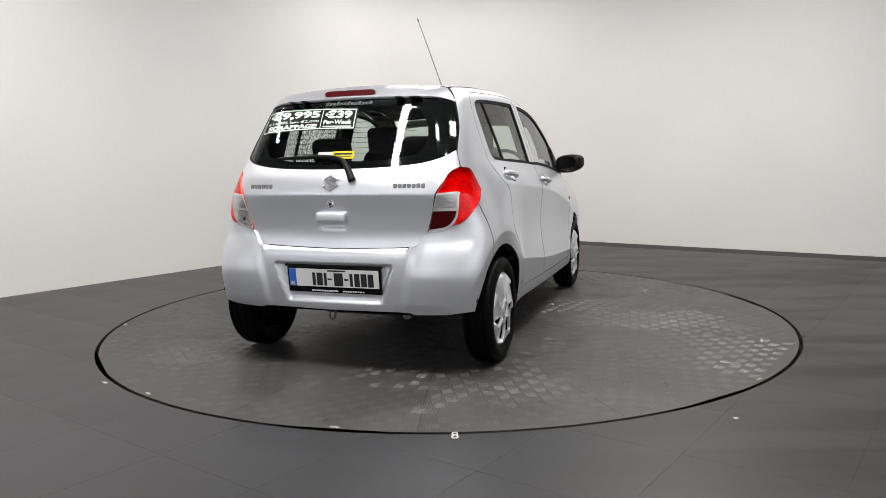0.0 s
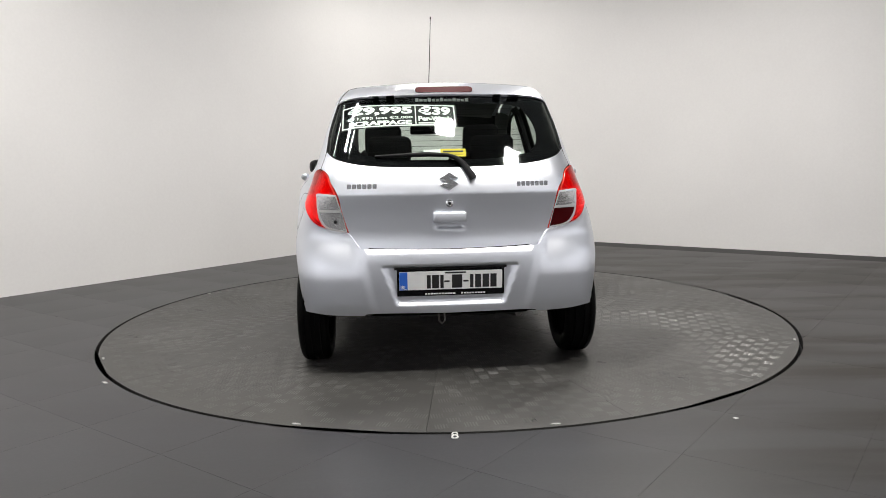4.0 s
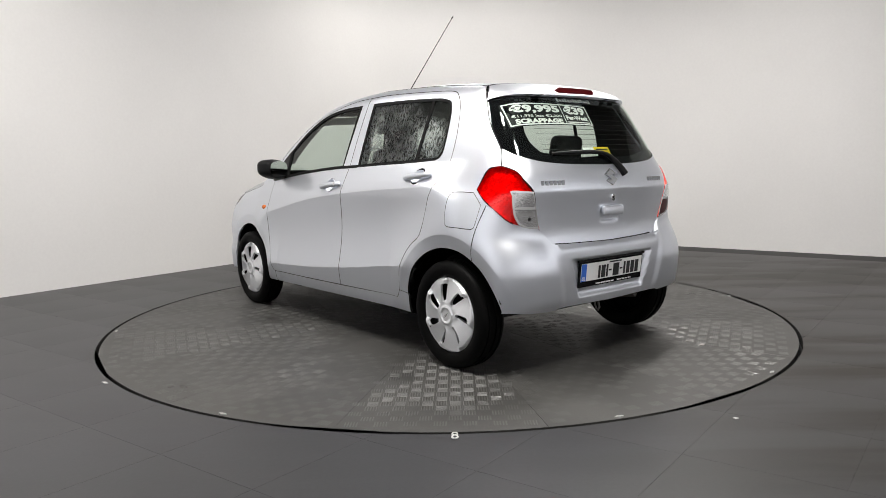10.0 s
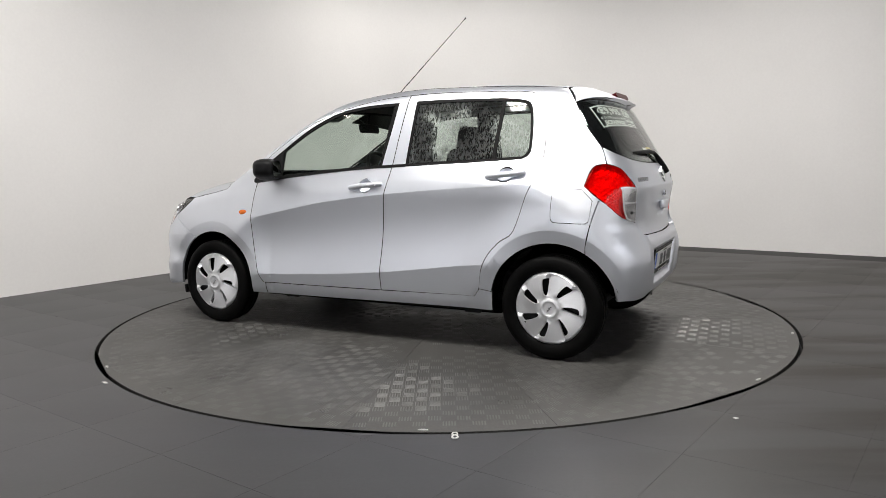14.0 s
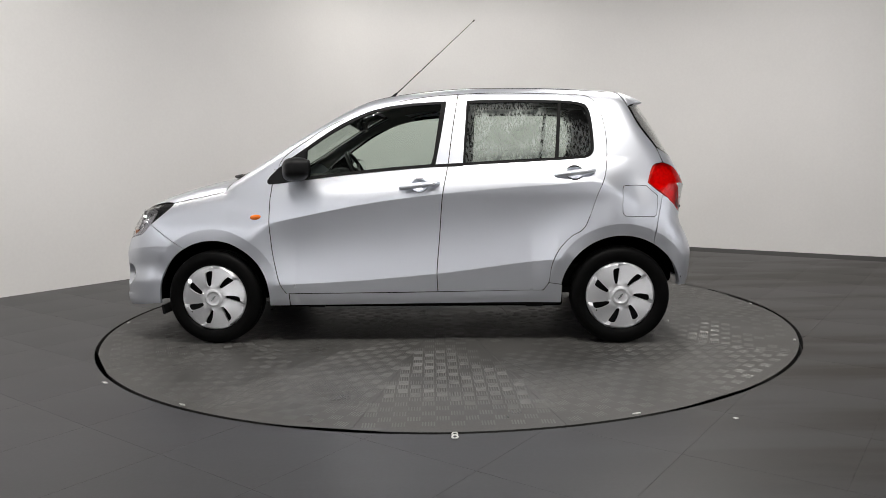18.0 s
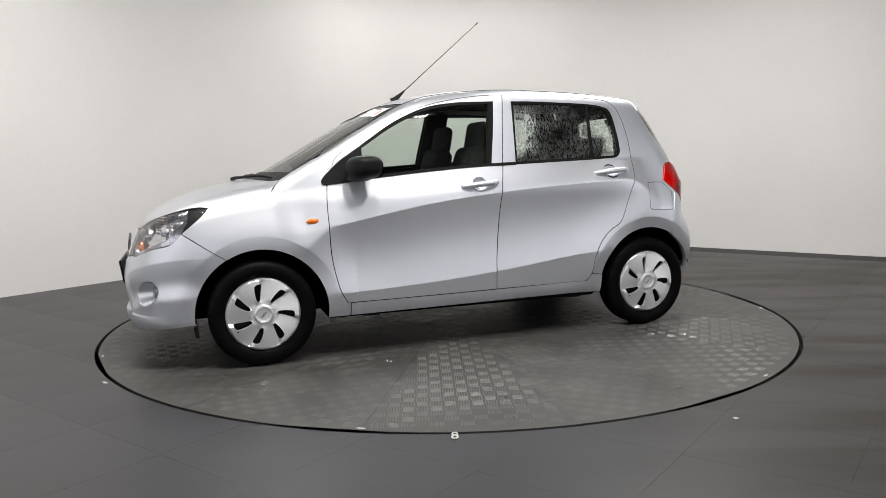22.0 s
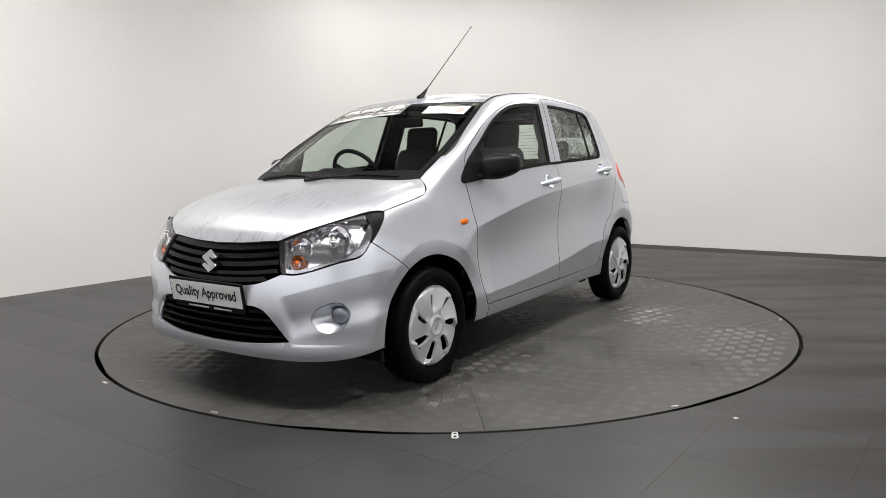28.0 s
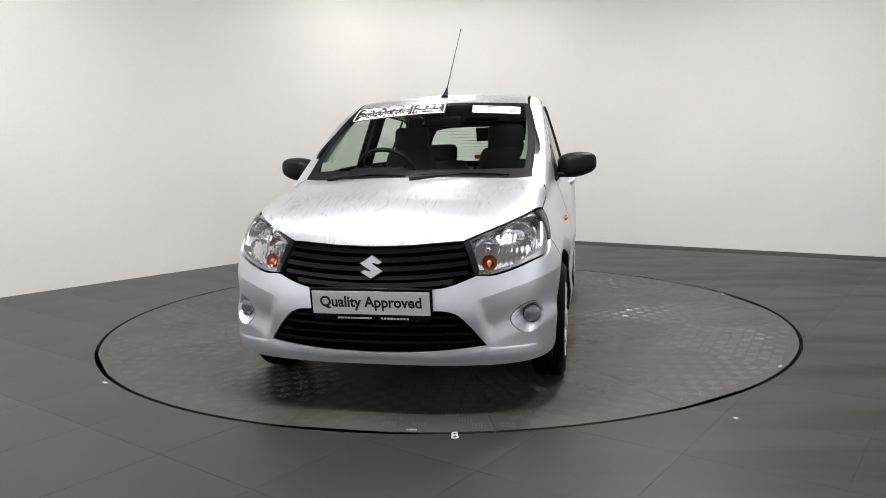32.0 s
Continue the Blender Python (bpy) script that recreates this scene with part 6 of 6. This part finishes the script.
# ---- doors: windows, handles, mirrors ----
GLASS_F = ring([(0.626, 1.163), (0.436, 1.283), (0.235, 1.373), (0.033, 1.408), (-0.176, 1.418)], [(-0.176, 1.418), (-0.125, 1.066)], [(-0.125, 1.066), (0.173, 1.048), (0.630, 1.006)], [(0.630, 1.006), (0.626, 1.163)])
GLASS_R1 = ring([(-0.345, 1.418), (-0.600, 1.420), (-0.868, 1.412)], [(-0.868, 1.412), (-0.842, 1.092)], [(-0.842, 1.092), (-0.600, 1.085), (-0.320, 1.072)], [(-0.320, 1.072), (-0.345, 1.418)])
GLASS_R2 = ring([(-0.888, 1.411), (-0.984, 1.398), (-1.028, 1.370), (-1.046, 1.286), (-1.053, 1.160), (-1.040, 1.115), (-1.016, 1.100)], [(-1.016, 1.100), (-0.866, 1.094)], [(-0.866, 1.094), (-0.888, 1.411)])
SAIL = ring([(0.868, 0.985), (0.850, 1.012), (0.825, 1.035), (0.769, 1.083), (0.636, 1.173)], [(0.636, 1.173), (0.634, 0.990)], [(0.634, 0.990), (0.768, 0.972), (0.845, 0.964), (0.864, 0.970), (0.868, 0.985)])
frame_f = sheet(SIDE, WINDOW_F, [GLASS_F], 0.03, 0.001, 0.01, -0.004)
frame_r = sheet(SIDE, WINDOW_R, [GLASS_R1, GLASS_R2], 0.03, 0.001, 0.01, -0.004)
belt_f = sheet(SIDE, ring([(0.800, 0.984), (0.503, 1.017), (0.173, 1.047), (-0.141, 1.067)], [(-0.141, 1.067), (-0.138, 1.050)], [(-0.138, 1.050), (0.173, 1.030), (0.503, 1.000), (0.800, 0.967)], [(0.800, 0.967), (0.800, 0.984)]), (), 0.03, 0, 0.008, 0.004)
belt_m = sheet(SIDE, ring([(-0.141, 1.064), (-0.310, 1.070)], [(-0.310, 1.070), (-0.308, 1.053)], [(-0.308, 1.053), (-0.141, 1.048)], [(-0.141, 1.048), (-0.141, 1.064)]), (), 0.03, 0, 0.006, 0.003)


def handle(parent, x, z, y, hand, lock):
    """A pull handle over a round finger hollow."""
    bm = bmesh.new()
    pts = [(x + 0.110, y - 0.006, z - 0.012), (x + 0.098, y + 0.012, z - 0.010), (x + 0.05, y + 0.024, z - 0.004), (x, y + 0.028, z + 0.001), (x - 0.05, y + 0.025, z + 0.005),
           (x - 0.098, y + 0.014, z + 0.010), (x - 0.110, y - 0.004, z + 0.011)]
    line = smooth_line(pts, 3)
    pipe(bm, [(a, hand * b, c) for a, b, c in line], [0.013 + 0.004 * math.sin(math.pi * k / (len(line) - 1)) for k in range(len(line))], 12)
    h = part("door_handle", bm, PAINT, parent, "", 50)
    n = normals_at(np.array([[x, y, z]]))[0]
    lean = math.degrees(math.atan2(n[2], n[1]))
    bm = bmesh.new()
    lathe(bm, [(0.0, -0.024), (0.026, -0.021), (0.040, -0.010), (0.0445, -0.002), (0.0475, 0.0025), (0.051, -0.001)], 32,
          pose(x, hand * (y + 0.002), z, lean, 0, 0 if hand > 0 else 180) @ Matrix.Diagonal((1.0, 1, 0.86, 1)))
    part("finger_hollow", bm, PAINT, h, "", 60)
    if lock:
        bm = bmesh.new()
        lathe(bm, [(0.0, 0.003), (0.006, 0.003), (0.007, 0.0)], 16, pose(x - 0.090, hand * (y + 0.031), z + 0.008, 0, 0, 0 if hand > 0 else 180))
        part("lock", bm, CHROME, h)


for hand, (fd, rd) in zip((1, -1), doors):
    def lay(s, h=hand):
        return s if h > 0 else mirrored(s)
    panel("window_frame", lay(frame_f), SEAL, fd, "black window surround")
    panel("window_frame", lay(frame_r), SEAL, rd, "black window surround")
    panel("waist_seal", lay(belt_f), SEAL, fd)
    panel("waist_seal", lay(belt_m), SEAL, rd)
    panel("window_glass", lay(sheet(SIDE, GLASS_F, (), 0.04, -0.003, 0.0, -0.010)), GLASS, fd)
    panel("window_glass", lay(sheet(SIDE, GLASS_R1, (), 0.04, -0.003, 0.0, -0.010)), GLASS_WET if hand > 0 else GLASS, rd, "misted wet window glass" if hand > 0 else "")
    panel("quarter_glass", lay(sheet(SIDE, GLASS_R2, (), 0.04, -0.003, 0.0, -0.010)), GLASS_WET if hand > 0 else GLASS, rd, "misted wet window glass" if hand > 0 else "")
    for place, door in zip(HANDLES, (fd, rd)):
        handle(door, *place, float(on_side([place])[0][1]), hand, hand > 0 and door is fd)
    # door mirror
    mir = panel("mirror_sail", lay(sheet(SIDE, SAIL, (), 0.03, 0.0, 0.012, 0.005)), BLACK, fd, "black mirror foot")
    bm = bmesh.new()
    bmesh.ops.create_uvsphere(bm, u_segments=28, v_segments=18, radius=1.0)
    for v in bm.verts:
        x, y, z = v.co
        sg = lambda a, e: math.copysign(abs(a) ** e, a)
        x, y, z = sg(x, 0.72), sg(y, 0.56), sg(z, 0.58)
        z *= 1 - 0.18 * (y > 0) * y - 0.10 * (z < 0) * max(0, y)
        x = x * 0.085 if x > 0 else x * 0.060
        v.co = (x + 0.012 * (1 - y * y), y * 0.107, z * 0.069 + 0.010 * y)
    shell = part("mirror_housing", bm, BLACK, mir, "black mirror housing", 60)
    for v in shell.data.vertices:
        v.co.y *= hand
    if hand < 0:
        shell.data.flip_normals()
    shell.matrix_local = pose(0.640, hand * 0.832, 1.050, 0, 0, hand * 24)
    bm = bmesh.new()
    bmesh.ops.create_circle(bm, cap_ends=True, segments=32, radius=1.0, matrix=Matrix.Diagonal((1, 1, 1, 1)))
    for v in bm.verts:
        v.co = (-0.0, math.copysign(abs(v.co.x) ** 0.6, v.co.x) * 0.090, math.copysign(abs(v.co.y) ** 0.7, v.co.y) * 0.054)
    mg = part("mirror_glass", bm, MIRROR, shell)
    mg.matrix_local = pose(-0.0505, 0, 0.0, 0, 0, 0)
    bm = bmesh.new()
    box(bm, pose(0.690, hand * 0.760, 0.995, 0, 0, 0), 0.07, 0.10, 0.030, 0.010)
    part("mirror_arm", bm, BLACK, mir)

# ---- roof aerial, front wipers, cowl ----
bm = bmesh.new()
pipe(bm, [(0.250, 0.0, 1.484), (0.225, 0, 1.499), (0.190, 0, 1.530), (0.165, 0.0, 1.552)], [0.022, 0.018, 0.010, 0.006], 12)
aerial = part("aerial_base", bm, BLACK, car, "thin black roof aerial", 50)
bm = bmesh.new()
rod(bm, (0.175, 0, 1.543), (-0.365, 0.004, 2.014), 0.0032, 0.0020, 8)
rod(bm, (-0.357, 0.004, 2.007), (-0.370, 0.004, 2.018), 0.0042, 0.0042, 8)
part("aerial_rod", bm, BLACK, aerial)
cowl_loop = ring([(1.225, 0.0), (1.220, 0.15), (1.185, 0.33), (1.130, 0.51), (1.080, 0.615)], [(1.080, 0.615), (1.020, 0.612)], [(1.020, 0.612), (1.06, 0.45), (1.10, 0.25), (1.115, 0.0)],
                 [(1.115, 0.0), (1.10, -0.25), (1.06, -0.45), (1.020, -0.612)], [(1.020, -0.612), (1.080, -0.615)], [(1.080, -0.615), (1.130, -0.51), (1.185, -0.33), (1.220, -0.15), (1.225, 0.0)])
panel("scuttle_panel", sheet(ROOF_VIEW, cowl_loop, (), 0.04, 0.0, 0.01, 0.0025), BLACK, car, "black plastic scuttle under the windscreen")


def screen_at(y, z, lift):
    q = strike(np.array([[2.0, y, z]]), np.array([[-1.0, 0, 0]]), 1.9, lift)[0]
    return tuple(q)


for y0, y1 in ((0.02, 0.50), (-0.46, -0.02)):
    bm = bmesh.new()
    tip = [screen_at(y0 + (y1 - y0) * s, 1.008 + 0.010 * math.sin(s * 3.1), 0.008) for s in np.linspace(0, 1, 8)]
    pipe(bm, tip, [0.005, 0.007, 0.008, 0.008, 0.008, 0.008, 0.007, 0.005], 8)
    arm = [screen_at(y0, 0.996, 0.008), screen_at(y0 + 0.08, 1.004, 0.014), screen_at(y0 + (y1 - y0) * 0.5, 1.016, 0.015)]
    pipe(bm, arm, [0.012, 0.010, 0.006], 8)
    part("front_wiper", bm, BLACK, car, "black windscreen wiper", 50)
# dark border printed round the screens
panel("screen_seal", sheet(SCREEN_VIEW, shrink(SCREEN, -0.010), [shrink(SCREEN, 0.008)], 0.03, 0.0, 0.0, -0.006), SEAL, windscreen)
panel("screen_border", sheet(SCREEN_VIEW, SCREEN, [shrink(SCREEN, 0.034)], 0.03, 0.003, 0.0, -0.0005), VINYL, windscreen)
REAR_SCREEN = two_sides(TAIL_VIEW, [(-1.384, 0.0, 1.416), (-1.368, 0.30, 1.408), (-1.335, 0.47, 1.400), (-1.287, 0.553, 1.382)],
                        [(-1.287, 0.553, 1.382), (-1.347, 0.588, 1.261), (-1.436, 0.603, 1.140)], GLASS_LOW[::-1])
CLEAR_REAR = two_sides(TAIL_VIEW, [(-1.41, 0.0, 1.378), (-1.40, 0.28, 1.372), (-1.39, 0.40, 1.345)], [(-1.39, 0.40, 1.345), (-1.44, 0.455, 1.25), (-1.49, 0.46, 1.17), (-1.53, 0.42, 1.118)],
                       [(-1.53, 0.42, 1.118), (-1.57, 0.25, 1.098), (-1.58, 0.0, 1.092)])
panel("screen_border", sheet(TAIL_VIEW, REAR_SCREEN, [CLEAR_REAR], 0.03, 0.003, 0.0, -0.0065), SCREEN_BLACK, tail)
panel("screen_seal", sheet(TAIL_VIEW, shrink(REAR_SCREEN, -0.016), [shrink(REAR_SCREEN, 0.006)], 0.03, 0.0, 0.0, -0.009), SEAL, tail)
for k in range(9):
    bm = bmesh.new()
    zz = 1.345 - 0.027 * k
    pts = []
    for y in np.linspace(-0.40, 0.40, 15):
        q = strike(np.array([[-2.0, y, zz]]), np.array([[1.0, 0, 0]]), 1.2, -0.0060)[0]
        pts.append(tuple(q))
    pipe(bm, pts, 0.0010, 4)
    part("heater_wire", bm, BLACK, tail)

# ---- cabin ----
for name, mat, off in (("headlining", LINING, -0.045),):
    panel(name, sheet(ROOF_VIEW, mirror_loop([(0.30, 0.0), (0.29, 0.48)], [(0.29, 0.48), (-1.15, 0.44)], [(-1.15, 0.44), (-1.18, 0.0)]), (), 0.07, 0.0, 0.0, off), mat, car)
bm = bmesh.new()
box(bm, pose(-0.35, 0, 0.30), 2.2, 1.30, 0.04, 0.01)
box(bm, pose(-0.95, 0, 0.38), 0.6, 1.2, 0.14, 0.03)
part("cabin_floor", bm, TRIM, car)
bm = bmesh.new()
box(bm, pose(0.86, 0, 0.88, 0, 12, 0), 0.50, 1.28, 0.20, 0.06, 3)
box(bm, pose(0.80, 0, 0.66, 0, 0, 0), 0.30, 1.26, 0.40, 0.05, 3)
box(bm, pose(0.70, -0.34, 0.985, 0, 20, 0), 0.20, 0.36, 0.09, 0.035, 3)
box(bm, pose(0.52, 0.0, 0.62, 0, -15, 0), 0.26, 0.22, 0.34, 0.04, 3)
part("dashboard", bm, TRIM, car)
bm = bmesh.new()
tilt = pose(0.500, -0.325, 0.995, 0, -62, 0)
pipe(bm, [tilt @ Vector((0.185 * math.cos(a), 0.185 * math.sin(a), 0)) for a in np.linspace(0, 2 * math.pi, 41)[:-1]], 0.014, 10, True)
for a in (0, 120, 240):
    q = radians(a + 180)
    rod(bm, tilt @ Vector((0.04 * math.cos(q), 0.04 * math.sin(q), -0.01)), tilt @ Vector((0.18 * math.cos(q), 0.18 * math.sin(q), 0)), 0.016, 0.012, 8)
box(bm, tilt @ pose(0, 0, -0.008), 0.13, 0.15, 0.04, 0.02, 3)
part("steering_wheel", bm, BLACK, car, "", 50)


def seat(x, y, tall, wide, name):
    s = new(name)
    s.parent = car
    s.matrix_local = pose(x, y, 0)
    bm = bmesh.new()
    box(bm, pose(0.05, 0, 0.52, 0, -6, 0), 0.52, wide, 0.16, 0.06, 3)
    part("seat_cushion", bm, SEAT, s, "", 50)
    bm = bmesh.new()
    box(bm, pose(-0.26, 0, 0.84, 0, -16, 0) if tall > 1.1 else pose(-0.26, 0, 0.80, 0, -16, 0), 0.13, wide, 0.68 if tall > 1.1 else 0.60, 0.055, 3)
    for v in bm.verts:
        k = max(0, (v.co.z - 0.75) / 0.4)
        v.co.y *= 1 - 0.34 * min(k, 1)
    part("backrest", bm, SEAT, s, "", 50)
    bm = bmesh.new()
    box(bm, pose(-0.375 if tall > 1.1 else -0.36, 0, tall + 0.07, 0, -10, 0), 0.085, 0.25, 0.20 if tall > 1.1 else 0.15, 0.04, 3)
    for sy in (-0.06, 0.06):
        rod(bm, (-0.35, sy, tall - 0.12), (-0.37, sy, tall + 0.02), 0.006, 0.006, 8)
    part("headrest", bm, SEAT, s, "", 50)
    return s


seat(0.16, 0.335, 1.16, 0.50, "front_seat")
seat(0.16, -0.335, 1.16, 0.50, "front_seat")
seat(-0.72, 0.29, 1.08, 0.60, "rear_seat")
seat(-0.72, -0.29, 1.08, 0.60, "rear_seat")
bm = bmesh.new()
box(bm, pose(0.405, 0.02, 1.325, 0, 14, 0), 0.03, 0.23, 0.065, 0.014, 3)
rod(bm, (0.415, 0.02, 1.345), (0.40, 0.02, 1.43), 0.008)
part("rear_view_mirror", bm, BLACK, car, "", 40)
for hand in (1, -1):
    def lay(s, h=hand):
        return s if h > 0 else mirrored(s)
    panel("door_trim", lay(sheet(SIDE, ring([(0.80, 0.985), (0.30, 1.02), (-0.14, 1.045)], [(-0.14, 1.045), (-0.70, 1.065), (-1.05, 1.078)], [(-1.05, 1.078), (-1.02, 0.75), (-0.85, 0.50), (-0.80, 0.32)], [(-0.80, 0.32), (0.0, 0.30), (0.78, 0.30)], [(0.78, 0.30), (0.80, 0.985)]),
                                       (), 0.08, 0.0, 0.0, -0.055)), TRIM, car)
    panel("pillar_trim", lay(sheet(SIDE, ring([(-0.13, 1.04), (-0.185, 1.44)], [(-0.185, 1.44), (-0.35, 1.445)], [(-0.35, 1.445), (-0.325, 1.05)], [(-0.325, 1.05), (-0.13, 1.04)]), (), 0.06, 0.0, 0.02, -0.035)), TRIM, car)
    panel("pillar_trim", lay(sheet(BODY_ROLL, ring(rolled(BODY_ROLL, on_side([(-1.04, 1.08), (-1.05, 1.30), (-1.0, 1.42)])), rolled(BODY_ROLL, [(-1.0, 0.52, 1.44), (-1.20, 0.48, 1.45), (-1.27, 0.54, 1.37), (-1.34, 0.585, 1.26), (-1.44, 0.60, 1.10)]),
                                                   rolled(BODY_ROLL, on_side([(-1.40, 0.95), (-1.25, 0.92), (-1.04, 0.95), (-1.04, 1.08)]))), (), 0.06, 0.0, 0.0, -0.035)), TRIM, car)
    panel("pillar_trim", lay(sheet(BODY_ROLL, ring(rolled(BODY_ROLL, [(0.888, 0.600, 1.100), (0.620, 0.582, 1.262), (0.348, 0.540, 1.413), (0.20, 0.52, 1.45)]), rolled(BODY_ROLL, on_side([(0.10, 1.42), (0.302, 1.365), (0.504, 1.275), (0.70, 1.15), (0.82, 1.04)])),
                                                   rolled(BODY_ROLL, [(0.82, 0.69, 1.04), (0.888, 0.600, 1.100)])), (), 0.05, 0.0, 0.0, -0.03)), LINING, car)
bm = bmesh.new()
box(bm, pose(-1.24, 0, 0.98, 0, 0, 0), 0.36, 1.16, 0.02, 0.006)
part("parcel_shelf", bm, TRIM, car)


# ---- what moves ----
SEAT_ON_TABLE = Matrix.Translation((0.145, 0.0878, 0))


def motions():
    times = [i * 2.0 for i in range(17)]
    walk(table, [(t, pose(0, 0, 0, 0, 0, heading(t))) for t in times])
    walk(car, [(t, pose(0, 0, 0, 0, 0, heading(t)) @ SEAT_ON_TABLE) for t in times])


motions()
